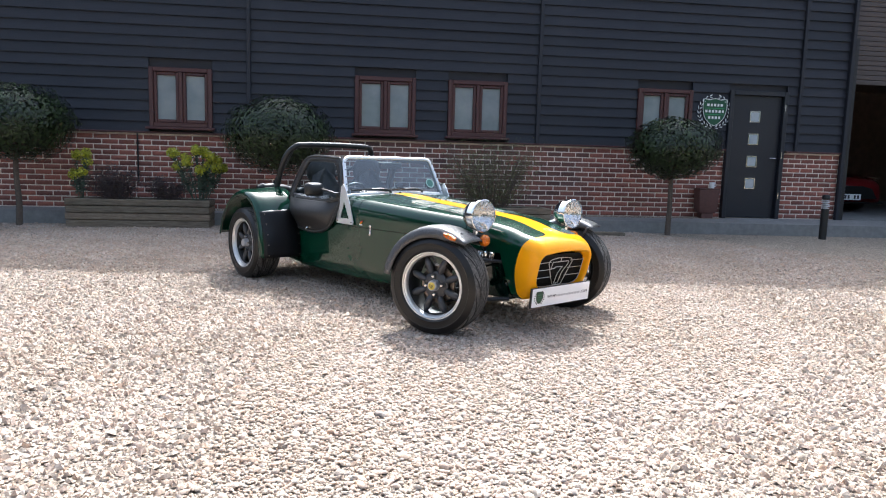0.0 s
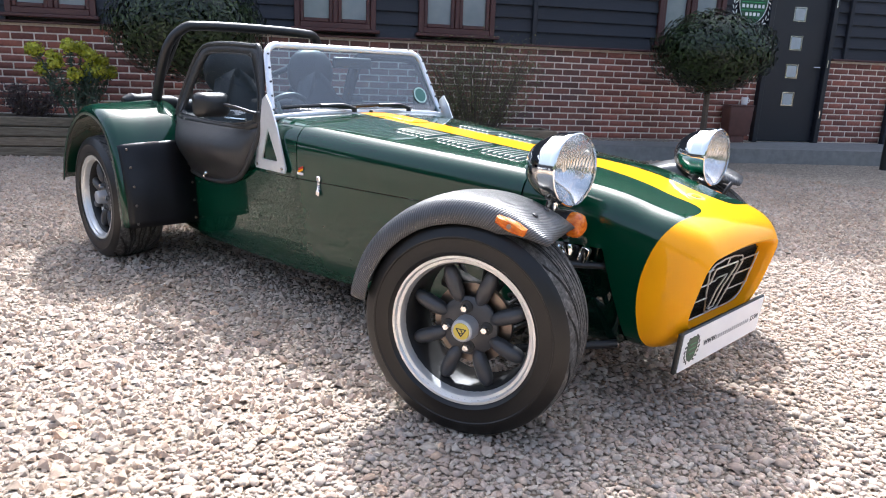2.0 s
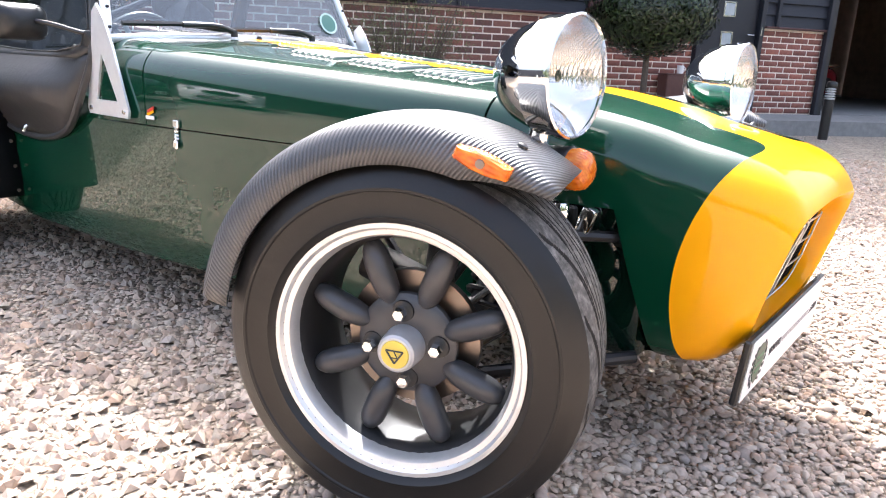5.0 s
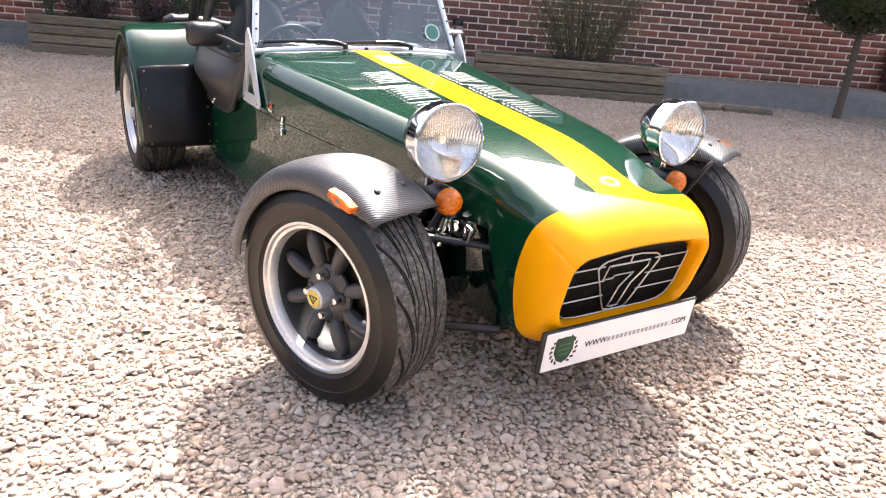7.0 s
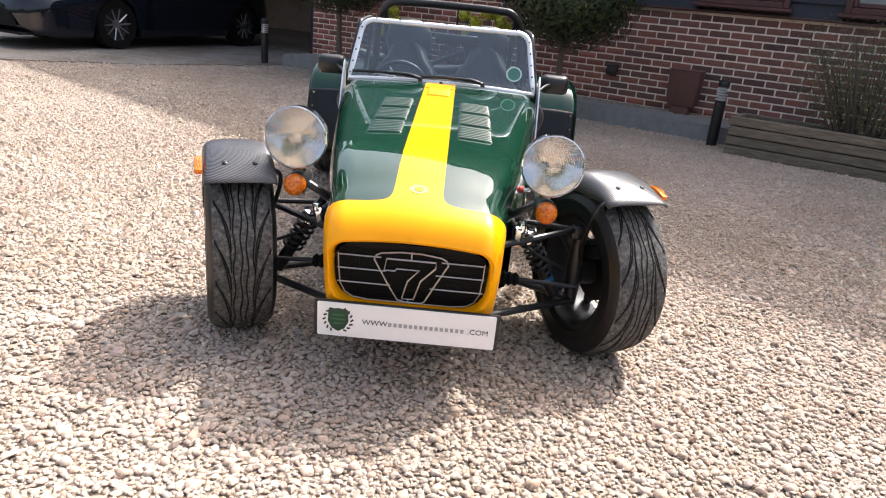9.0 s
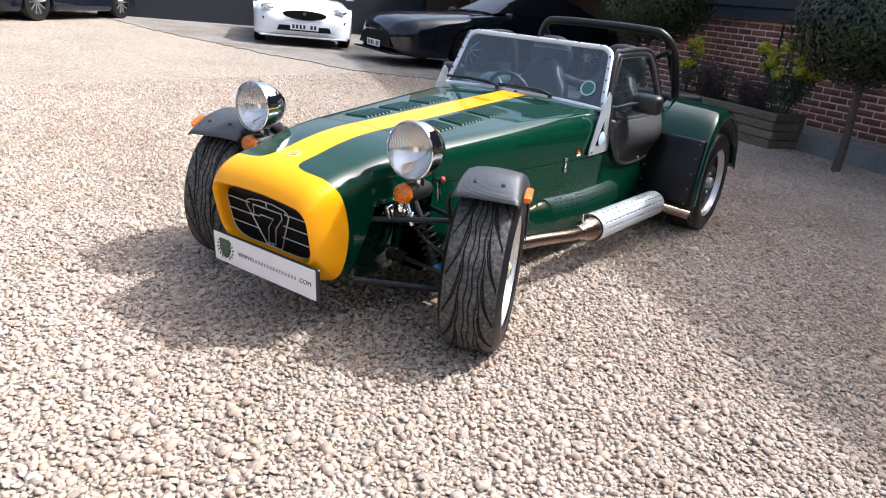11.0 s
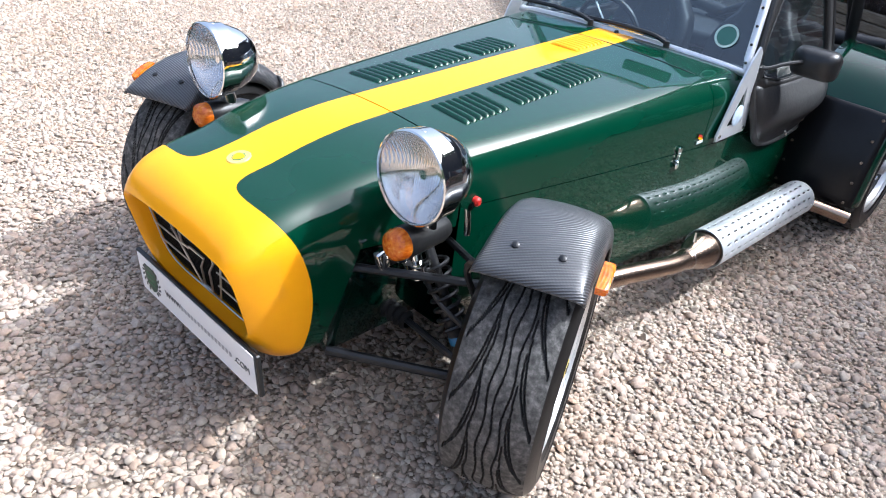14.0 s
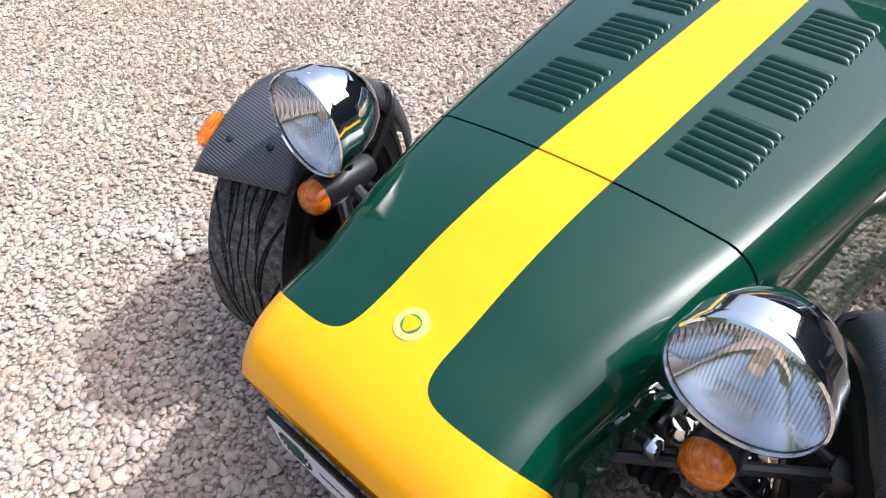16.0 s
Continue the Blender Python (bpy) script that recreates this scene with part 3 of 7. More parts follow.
def board_mesh(length):
    bm = bmesh.new()
    y_bot, y_top = -0.034, -0.006
    pts = [(-0.004, 0.0), (y_bot, 0.0), (y_bot, 0.006), (y_top, EXPO + 0.012), (0.02, EXPO + 0.012), (0.02, 0.0)]
    rows = [[Vector((x, y, z)) for y, z in pts] for x in (-length / 2, length / 2)]
    add_grid(bm, rows, wrap=True, caps=True)
    me = bpy.data.meshes.new("weatherboard")
    bmesh.ops.recalc_face_normals(bm, faces=bm.faces)
    bm.to_mesh(me)
    bm.free()
    me.materials.append(M_BOARD)
    return me


BM_CACHE = {}
row = 0
z = BRICK_TOP - 0.005
while z < EAVE - 0.1:
    cuts = [(h[0] - 0.0, h[1] + 0.0) for h in HOLES if h[2] < z + EXPO * 0.6 and h[3] + 0.05 > z + EXPO * 0.4]
    edges = sorted(set(JOINTS + [c for h in cuts for c in h]))
    for a, b in zip(edges, edges[1:]):
        if any(c[0] <= a + 1e-6 and c[1] >= b - 1e-6 for c in cuts) or b - a < 0.02:
            continue
        key = round(b - a - 0.006, 3)
        if key not in BM_CACHE:
            BM_CACHE[key] = board_mesh(key)
        o = new("weatherboard", BM_CACHE[key])
        o.parent = wall_front
        o.location = ((a + b) / 2, RNG.uniform(-0.002, 0.002), z + RNG.uniform(-0.003, 0.003))
        o.rotation_euler = (0, RNG.uniform(-0.0008, 0.0008), 0)
    z += EXPO
    row += 1
for x in JOINTS[1:-1]:
    part("cover_strip", box((x, -0.045, (BRICK_TOP + EAVE) / 2), (0.055, 0.05, EAVE - BRICK_TOP), 0.005), M_BOARD, wall_front, smooth=None)
part("corner_board", box((S1 - 0.03, -0.05, (0.17 + EAVE) / 2), (0.06, 0.07, EAVE - 0.17), 0.005), M_BOARD, wall_front, smooth=None)

# lead-dark drip board where the boards meet the bricks
part("drip_board", box(((S0 + d0) / 2, -0.03, BRICK_TOP - 0.012), (d0 - S0, 0.07, 0.026), 0.005), M_FRAME, wall_front, smooth=None)
part("drip_board", box(((d1 + S1) / 2, -0.03, BRICK_TOP - 0.012), (S1 - d1 - 0.07, 0.07, 0.026), 0.005), M_FRAME, wall_front, smooth=None)

# thin downpipe on the brickwork
dp = thing("drainpipe", "thin dark cable pipe down the brick wall", "pipe", BLD)
part("pipe", tube([(-3.98, -0.018, 0.55), (-3.98, -0.018, 1.24)], 0.012, 8), M_BLACK, dp)
for z in (0.7, 1.1):
    part("clip", box((-3.98, -0.012, z), (0.05, 0.022, 0.018), 0.003), M_BLACK, dp, smooth=None)


def cart_bays():
    """Open-fronted dark bays beyond the end of the brick wall."""
    ob = thing("cart_lodge", "black boarded open-fronted bays, dark inside", "outbuilding", BLD, kind="structure")
    bm = bmesh.new()
    add_box(bm, (-12.5, 6.0, 2.0), (12.2, 0.15, 4.0))
    add_box(bm, (-6.66, 3.2, 2.6), (0.12, 6.0, 5.2))
    add_box(bm, (-18.5, 3.0, 2.0), (0.12, 6.0, 4.0))
    part("wall", bm, M_DARK, ob, smooth=None)
    part("upper_wall", box((-9.4, 0.4, 3.2), (5.6, 0.2, 1.3)), M_BOARD, ob, smooth=None)
    part("beam", box((-12.5, 0.6, 2.45), (12.0, 0.2, 0.3), 0.01), M_BOARD, ob, smooth=None)
    for x in (-7.05, -10.4, -14.2, -18.0):
        part("post", box((x, 0.6, 1.17), (0.2, 0.2, 2.26), 0.012), M_BOARD, ob, smooth=None)
    bm = bmesh.new()
    add_grid(bm, [[(-18.8, 0.1, 2.55), (-6.6, 0.1, 2.55)], [(-18.8, 3.4, 5.0), (-6.6, 3.4, 5.0)], [(-18.8, 6.4, 3.4), (-6.6, 6.4, 3.4)]])
    solid(part("roof", bm, M_ROOF, ob, smooth=None), 0.1)
    part("end_wall", box((-16.3, -4.0, 1.5), (0.15, 8.0, 3.0)), M_BOARD, ob, smooth=None)
    for k in range(7):
        part("weatherboard", box((-6.85, 0.55 + 0.0, 0.3 + 0.16 * k), (0.35, 0.03, 0.155), 0.004), M_BOARD, ob, smooth=None)
    return ob


cart_bays()

def yard_hedge():
    """Hedge and trees that close the yard behind and beside the walk, with an uneven top."""
    k = Mat("dark_hedge_leaves", 0.8)
    n = k.noise(3.0, 8, 0.75)
    k.color(k.ramp(n, [(0.35, (0.012, 0.018, 0.008)), (0.55, (0.04, 0.058, 0.022)), (0.75, (0.085, 0.105, 0.045))]))
    k.bump(n, 0.9, 0.25)
    rs = np.random.RandomState(4)
    rows = []
    for i in range(121):
        a = radians(188 + 166 * i / 120)
        r = 24.0 + 1.2 * math.sin(5 * a) + rs.uniform(-0.5, 0.5)
        h = 3.4 + 1.3 * math.sin(7 * a + 1) + 0.8 * math.sin(17 * a) + rs.uniform(-0.4, 0.4)
        x, y = r * math.cos(a), r * math.sin(a)
        u = Vector((math.cos(a), math.sin(a), 0))
        p = Vector((x, y, 0))
        rows.append([p, p + Vector((0, 0, h * 0.5)) - u * 0.3, p + Vector((0, 0, h * 0.85)), p + Vector((0, 0, h)) + u * 0.6, p + u * 1.8 + Vector((0, 0, h * 0.7)), p + u * 2.0])
    hedge = tagged(finish("backdrop", grid(rows), k.m, smooth=60), "dark green hedge round the open yard", "hedge", kind="structure")
    hedge.matrix_basis = BLD


yard_hedge()

# ---- the green and yellow roadster ----
WB, WR = -2.235, 0.278        # rear axle, wheel radius
car = thing("roadster", "dark green two-seat roadster with yellow stripe and nose on gravel", "car")


def lerp_table(table, x):
    """Smooth interpolation in a table of (x, a, b, ...), x falling."""
    if x >= table[0][0]:
        return table[0][1:]
    for p, q in zip(table, table[1:]):
        if x >= q[0]:
            f = (x - p[0]) / (q[0] - p[0])
            return tuple(a + (b - a) * f for a, b in zip(p[1:], q[1:]))
    return table[-1][1:]


def smooth_table(table, x):
    """As lerp_table, with a smooth curve through the rows."""
    xs = [r_[0] for r_ in table]
    i = next((k for k in range(len(xs) - 1) if xs[k] >= x >= xs[k + 1]), 0 if x > xs[0] else len(xs) - 2)
    p1, p2 = table[i], table[i + 1]
    p0 = table[i - 1] if i > 0 else p1
    p3 = table[i + 2] if i + 2 < len(table) else p2
    t = (x - p1[0]) / (p2[0] - p1[0])
    out = []
    for k in range(1, len(p1)):
        m1 = (p2[k] - p0[k]) / (p2[0] - p0[0]) * (p2[0] - p1[0])
        m2 = (p3[k] - p1[k]) / (p3[0] - p1[0]) * (p2[0] - p1[0])
        out.append((2 * t ** 3 - 3 * t * t + 1) * p1[k] + (t ** 3 - 2 * t * t + t) * m1 + (3 * t * t - 2 * t ** 3) * p2[k] + (t ** 3 - t * t) * m2)
    return tuple(out)


def section(wd, bot, top, rt, rb, crown, z_lo=None, z_hi=None):
    """Half outline (y, z), from bottom middle round the side to top middle: rounded corners and a crowned top."""
    pts = []
    for k in range(5):
        pts.append(((wd - rb) * k / 5, bot))
    for k in range(6):
        a = radians(-90 + 90 * k / 5)
        pts.append((wd - rb + rb * math.cos(a), bot + rb + rb * math.sin(a)))
    zs, ze = bot + rb, top - crown - rt
    for k in range(1, 9):
        pts.append((wd, zs + (ze - zs) * k / 8))
    for k in range(1, 9):
        a = radians(90 * k / 8)
        pts.append((wd - rt + rt * math.cos(a), ze + rt * math.sin(a)))
    for k in range(1, 9):
        y = (wd - rt) * (1 - k / 8)
        f = y / (wd - rt)
        pts.append((y, top - crown * f * f))
    return pts


def tumble(half):
    """The flank draws in towards its foot."""
    return [(y * (1 - 0.055 * (max(0, 0.42 - z) / 0.2) ** 2), z) for y, z in half]


def mirrored(half, x, dx=None):
    """Whole ring, right side first."""
    dx = dx or (lambda y, z: 0.0)
    ring = [Vector((x + dx(y, z), -y, z)) for y, z in half]
    ring += [Vector((x + dx(y, z), y, z)) for y, z in reversed(half[1:-1])]
    return ring


# nose cone: x, half width, bottom, top, top radius, bottom radius, crown
NOSE = [(-0.072, 0.324, 0.150, 0.655, 0.075, 0.05, 0.014), (0.05, 0.303, 0.168, 0.6435, 0.078, 0.05, 0.014),
        (0.17, 0.281, 0.180, 0.622, 0.080, 0.05, 0.013), (0.27, 0.264, 0.188, 0.594, 0.080, 0.05, 0.012)]


def nose_section(u):
    """u from 0 (seam) to 1 (lip of the mouth)."""
    if u < 0.6:
        x = -0.072 + (0.27 + 0.072) * u / 0.6
        rows = NOSE[::-1]
        return x, tumble(section(*smooth_table(rows, x)))
    f = (u - 0.6) / 0.4
    a = f ** 0.85 * math.pi / 2
    x = 0.27 + 0.180 * math.sin(a) * 0.6 + 0.108 * f * 0.6667
    h = (x - 0.27) / 0.180
    g2 = h ** 2.9
    wd = 0.264 - 0.033 * g2
    top = 0.594 - 0.034 * h - 0.022 * h * h - 0.050 * h ** 6
    bot = 0.188 + 0.065 * g2
    return x, tumble(section(wd, bot, top, 0.080 - 0.028 * g2, 0.05 + 0.025 * g2, 0.012))


def lean(f):
    """The mouth leans back towards its foot."""
    return lambda y, z: 0.26 * f * f * (z - 0.40)


def tucked(half, d):
    """The outline drawn in by d, for the folded edge of a panel."""
    return [(max(0, y - d) if y > 0.02 else y, z - d if z > 0.3 else z + d) for y, z in half]


rows = [mirrored(tucked(nose_section(0.0)[1], 0.012), -0.0715)]
US = [i / 26 for i in range(27)]
for u in US:
    x, half = nose_section(u)
    f = max(0, (u - 0.4) / 0.6)
    rows.append(mirrored(half, x, lean(f)))
xe, he = nose_section(1.0)
for dxx, dw in ((-0.004, 0.006), (-0.02, 0.010), (-0.09, 0.012)):
    cz = 0.36
    half = [(y * (1 - dw / 0.22), cz + (z - cz) * (1 - dw / 0.11)) for y, z in he]
    rows.append(mirrored(half, xe + dxx, lean(1)))
bmn = grid(rows, wrap=True)
# opening in the flank where the suspension passes through
for co, no in (((0.181, 0, 0.455), (1, 0, 0.325)), ((0, 0, 0.455), (0, 0, 1)), ((0, 0, 0.205), (0, 0, 1))):
    bmesh.ops.bisect_plane(bmn, geom=bmn.verts[:] + bmn.edges[:] + bmn.faces[:], plane_co=co, plane_no=no)
gone = []
for f in bmn.faces:
    c = f.calc_center_median()
    if c.x + 0.325 * (c.z - 0.455) < 0.181 and c.z < 0.455 and abs(c.y) > 0.2:
        gone.append(f)
bmesh.ops.delete(bmn, geom=gone, context='FACES')
nose = part("nose_cone", bmn, M_BODY, car, "yellow-fronted green nose cone", smooth=50)

# dark rubber in the joint between nose and bonnet
seam_half = [p for p in nose_section(0.0)[1] if p[1] > 0.46]
part("seam_rubber", tube([Vector((-0.0748, -y * 0.983, z - 0.007)) for y, z in seam_half] + [Vector((-0.0748, y * 0.983, z - 0.007)) for y, z in reversed(seam_half[:-1])], 0.0042, 6), M_GRILLE, car)

# bonnet and the lower tub share their side line
BODY = [(-0.078, 0.325, 0.150, 0.655, 0.075, 0.03, 0.014), (-0.40, 0.373, 0.14, 0.677, 0.078, 0.03, 0.015),
        (-0.75, 0.4215, 0.137, 0.7015, 0.082, 0.03, 0.016), (-1.052, 0.4575, 0.135, 0.722, 0.085, 0.03, 0.016), (-1.24, 0.4730, 0.135, 0.735, 0.085, 0.03, 0.014)]
SEAM_Z = 0.500


def upper(x, lift=0.0, zlow=SEAM_Z + 0.0012):
    wd, bot, top, rt, rb, crown = smooth_table(BODY, x)
    h = [p for p in section(wd, bot, top, rt, rb, crown) if p[1] > zlow + 0.012]
    return [(wd, zlow)] + [(y + (lift if y > 0.01 else 0), z + lift) for y, z in h]


def strip(x, half):
    return [Vector((x, -y, z)) for y, z in half] + [Vector((x, y, z)) for y, z in reversed(half[:-1])]


n_min = min(len(upper(-0.079 - (1.047 - 0.079) * i / 16)) for i in range(17))
n_min = min(n_min, len(upper(-1.24)))


def upper_n(x, lift=0.0):
    h = upper(x, lift)
    return [h[0]] + h[-(n_min - 1):]


def fold(half, d=0.012):
    return [(max(0, y - d) if y > 0.02 else y, z - d * (1 if z > 0.55 else 0)) for y, z in half]


rows = [strip(x, upper_n(x)) for x in (-0.0775 - (1.047 - 0.0775) * i / 16 for i in range(17))]
rows = [strip(-0.0776, fold(upper_n(-0.0775)))] + rows + [strip(-1.0469, fold(upper_n(-1.047)))]
bonnet = part("bonnet", grid(rows), M_BODY, car, "green bonnet with yellow stripe", smooth=50)
rows = [strip(x, upper_n(x)) for x in (-1.0515, -1.10, -1.15, -1.20, -1.245)]
rows = [strip(-1.0516, fold(upper_n(-1.0515)))] + rows
scuttle = part("scuttle", grid(rows), M_BODY, car, "green scuttle below the windscreen", smooth=50)

# lower tub
TUB = [(-0.079, 0.325, 0.150), (-0.40, 0.373, 0.138), (-0.75, 0.4215, 0.134), (-1.052, 0.4575, 0.132), (-1.24, 0.4730, 0.132), (-1.50, 0.4830, 0.133), (-1.9, 0.4840, 0.135), (-2.62, 0.47, 0.20)]
rows = []
for i in range(37):
    x = -0.079 - (1.84 - 0.079) * i / 36
    wd, bot = smooth_table(TUB, x)
    h = [(0, bot), (wd - 0.03, bot), (wd - 0.009, bot + 0.009), (wd, bot + 0.03)] + [(wd, bot + 0.03 + (SEAM_Z - 0.0018 - bot - 0.03) * k / 5) for k in range(1, 6)] + [(wd - 0.02, SEAM_Z - 0.0018)]
    rows.append([Vector((x, -y, z)) for y, z in reversed(h)] + [Vector((x, y, z)) for y, z in h[1:]])
part("side_panel", grid(rows), M_GREEN, car, smooth=40)
rows = []
for i in range(31):
    x = -1.24 - (2.62 - 1.24) * i / 30
    wd, bot = smooth_table(TUB, x)
    wd, bot = wd - 0.006, bot + 0.006
    top = 0.56 if x > -1.95 else 0.56 + 0.08 * min(1, (-1.95 - x) / 0.15)
    h = [(0, bot), (wd - 0.03, bot), (wd - 0.009, bot + 0.009), (wd, bot + 0.03)] + [(wd, bot + 0.03 + (top - 0.02 - bot - 0.03) * k / 5) for k in range(1, 6)] + [(wd - 0.006, top - 0.005), (wd - 0.03, top)]
    rows.append([Vector((x, -y, z)) for y, z in reversed(h)] + [Vector((x, y, z)) for y, z in h[1:]])
tub = part("rear_tub", grid(rows), M_GREEN, car, smooth=40)
solid(tub, 0.004, 0.0)
bm = box((-2.31, 0, 0.615), (0.62, 0.90, 0.07), 0.03, None, 3)
part("boot_cover", bm, M_VINYL, car, "black vinyl boot cover")
part("rear_panel", box((-2.63, 0, 0.42), (0.02, 0.93, 0.42), 0.008), M_GREEN, car)
part("radiator_shroud", box((0.17, 0, 0.36), (0.02, 0.36, 0.26), 0.01), M_BLACK, car)
# darker copy of the body green: shade behind the nose painted in
M_GREEN_SHADE = paint("racing_green_with_shade", (0.0012, 0.011, 0.0065)).m
part("front_chassis", box((0.085, 0, 0.325), (0.31, 0.50, 0.30), 0.02, None, 2), M_GREEN_SHADE, car, "green inner flank behind the nose, shade painted in")
part("bulkhead", box((-1.20, 0, 0.42), (0.02, 0.90, 0.5), 0.004), M_BLACK, car)

# louvres: three banks a side, raised blades
LN = 7


def top_z(x, y):
    wd, bot, top, rt, rb, crown = smooth_table(BODY, x)
    f = min(1, abs(y) / (wd - rt))
    return top - crown * f * f


def louvre(bm, x, y0, y1):
    rows = []
    for fx, h in ((0.0105, 0.0), (0.0085, 0.0034), (0.0050, 0.0062), (0.0008, 0.0076), (-0.0030, 0.0068), (-0.0046, 0.0046), (-0.0050, 0.0004), (-0.0094, 0.0003)):
        r = []
        for t in (0.0, 0.015, 0.04, 0.08, 0.16, 0.5, 0.84, 0.92, 0.96, 0.985, 1.0):
            y = y0 + (y1 - y0) * t
            e = min(1.0, 11 * min(t, 1 - t)) ** 0.5
            r.append(Vector((x + fx, y, top_z(x + fx, y) + 0.0005 + h * e)))
        rows.append(r)
    n0 = len(bm.faces)
    add_grid(bm, rows)
    bm.faces.ensure_lookup_table()
    for f in bm.faces[n0 + 60:]:
        f.material_index = 1


for side in (-1, 1):
    for bank in range(3):
        b = bmesh.new()
        for k in range(LN):
            x = -0.191 - 0.2085 * bank - 0.0238 * k
            louvre(b, x, side * 0.098, side * 0.224)
        # no slot is cut: a black strip behind each blade paints in its dark
        part("louvre_bank", b, (M_GREEN, M_BLACK), car, smooth=62)
b = bmesh.new()
for k in range(8):
    louvre(b, -0.880 - 0.0205 * k, -0.052, 0.052)
part("louvre_bank", b, (M_BODY, M_BODY), car, "yellow louvres in the stripe", smooth=62)
part("washer_jet", lathe([(0, 0.010), (0.006, 0.009), (0.009, 0.003), (0.010, 0.0), (0, 0.0)], 12, Matrix.Translation((-1.180, 0.0, 0.7300))), M_BLACK, car)

# enamel badge on the nose
M_CAPYEL = speckled("cap_yellow", (0.62, 0.47, 0.07), 0.45)
M_CREAM = speckled("cream_enamel", (0.74, 0.50, 0.13), 0.35, 0.0, 0.06, 90)
mb = Matrix.Translation((0.298, 0, 0.5875)) @ Matrix.Rotation(radians(13.5), 4, 'Y')
badge = part("nose_badge", lathe([(0, 0.0), (0.0270, 0.0), (0.0272, 0.003), (0.0255, 0.0050), (0.0225, 0.0046), (0, 0.0046)], 36, mb), M_CREAM, car, "round cream and green enamel nose badge")
part("badge_ring", lathe([(0.0, 0.0040), (0.0155, 0.0040), (0.0155, 0.0054), (0.0, 0.0054)], 28, mb), M_CRESTGREEN, badge)
part("badge_face", prism([(0.0125 * math.cos(radians(a)) * (1 + 0.10 * math.cos(3 * radians(a))), 0.0125 * math.sin(radians(a)) * (1 + 0.10 * math.cos(3 * radians(a)))) for a in range(0, 360, 12)], 0.0012, mb @ Matrix.Translation((0, 0, 0.0050))), M_YELLOW, badge)

# grille: dark mesh, five bright bars and a framed 7
GX = 0.390
gm = Matrix.Translation((GX, 0, 0.36)) @ Matrix.Rotation(radians(13.5), 4, 'Y') @ Matrix(((0, 0, 1, 0), (1, 0, 0, 0), (0, 1, 0, 0), (0, 0, 0, 1)))   # (x, y, z) -> (y, z, x)
grille = part("grille", prism(rounded(0.440, 0.205, 0.075), 0.004, gm), M_GRILLE, car, "black mesh grille with a large outlined figure 7")
M_WIRE = speckled("grille_wire", (0.55, 0.53, 0.50), 0.35, 0.8, 0.1, 60)
bm = bmesh.new()
for k in range(17):
    zz = -0.08 + 0.01 * k
    add_box(bm, (0, zz, 0.0055), (0.41, 0.0016, 0.0015))
for k in range(40):
    yy = -0.20 + 0.0103 * k
    add_box(bm, (yy, 0, 0.0058), (0.0016, 0.165, 0.0015))
bm.transform(gm)
part("mesh", bm, M_GRILLE, grille, smooth=None)


def wire(pts, r=0.0021, closed=False):
    return tube([gm @ Vector((a, b, 0.012)) for a, b in pts], r, 6, closed)


for zz in (-0.034, 0.014, 0.060):
    for sgn in (-1, 1):
        edge = 0.210 if abs(zz) < 0.05 else 0.204
        inner = 0.052 + 0.052 * (zz + 0.09) / 0.17 - 0.012
        part("grille_bar", wire([(sgn * inner, zz), (sgn * edge, zz)]), M_WIRE, grille)
part("grille_bar", wire([(0, 0.062), (0, 0.086)]), M_WIRE, grille)
part("grille_bar", wire([(-0.004, -0.078), (-0.004, -0.092)]), M_WIRE, grille)
part("grille_rim", wire([(-0.207, 0.066), (-0.206, 0.02), (-0.202, -0.04), (-0.188, -0.070), (-0.165, -0.086), (-0.12, -0.092), (0.12, -0.092), (0.165, -0.086), (0.188, -0.070), (0.202, -0.04), (0.206, 0.02), (0.207, 0.066)], 0.0018), M_WIRE, grille)
shield = [(-0.105, 0.052), (-0.100, 0.066), (-0.085, 0.075), (-0.03, 0.083), (0.03, 0.083), (0.085, 0.075), (0.100, 0.066), (0.105, 0.052), (0.072, -0.02), (0.045, -0.082), (0.035, -0.09), (-0.012, -0.09), (-0.035, -0.084), (-0.06, -0.04)]
part("shield_outline", wire(shield, 0.0024, True), M_WIRE, grille)
seven = [(-0.070, 0.058), (0.070, 0.058), (0.070, 0.038), (0.030, -0.01), (0.012, -0.078), (-0.022, -0.078), (-0.008, -0.015), (0.024, 0.026), (-0.040, 0.026), (-0.046, 0.018), (-0.076, 0.018)]
part("figure_seven", wire(seven, 0.0026, True), M_WIRE, grille)

# number board: web address and crest
M_GREYINK = speckled("faded_grey_ink", (0.38, 0.38, 0.39), 0.5)
M_CRESTDARK = speckled("crest_dark_green", (0.006, 0.045, 0.020), 0.4)
board = part("number_board", box((0.424, 0, 0.219), (0.012, 0.535, 0.118), 0.003, Matrix.Rotation(radians(5), 4, 'Y')), M_BLACKPL, car, "white board with web address in a black frame")
bmx = Matrix.Translation((0.4305, 0, 0.219)) @ Matrix.Rotation(radians(5), 4, 'Y') @ Matrix(((0, 0, 1, 0), (1, 0, 0, 0), (0, 1, 0, 0), (0, 0, 0, 1)))
part("white_face", prism(rounded(0.515, 0.110, 0.004, 2), 0.0015, bmx), M_WHITE, board)


def text_mesh(text, size, m, mat, name, parent, align='CENTER', extrude=0.0006, spacing=1.0):
    cu = bpy.data.curves.new(name, 'FONT')
    cu.body, cu.size, cu.align_x, cu.align_y, cu.extrude = text, size, align, 'CENTER', extrude
    cu.space_character = spacing
    tmp = bpy.data.objects.new(name, cu)
    me = bpy.data.meshes.new_from_object(tmp)
    bpy.data.objects.remove(tmp)
    me.materials.clear()
    me.materials.append(mat)
    me.transform(m)
    ob = new(name, me)
    ob.parent = parent
    return ob


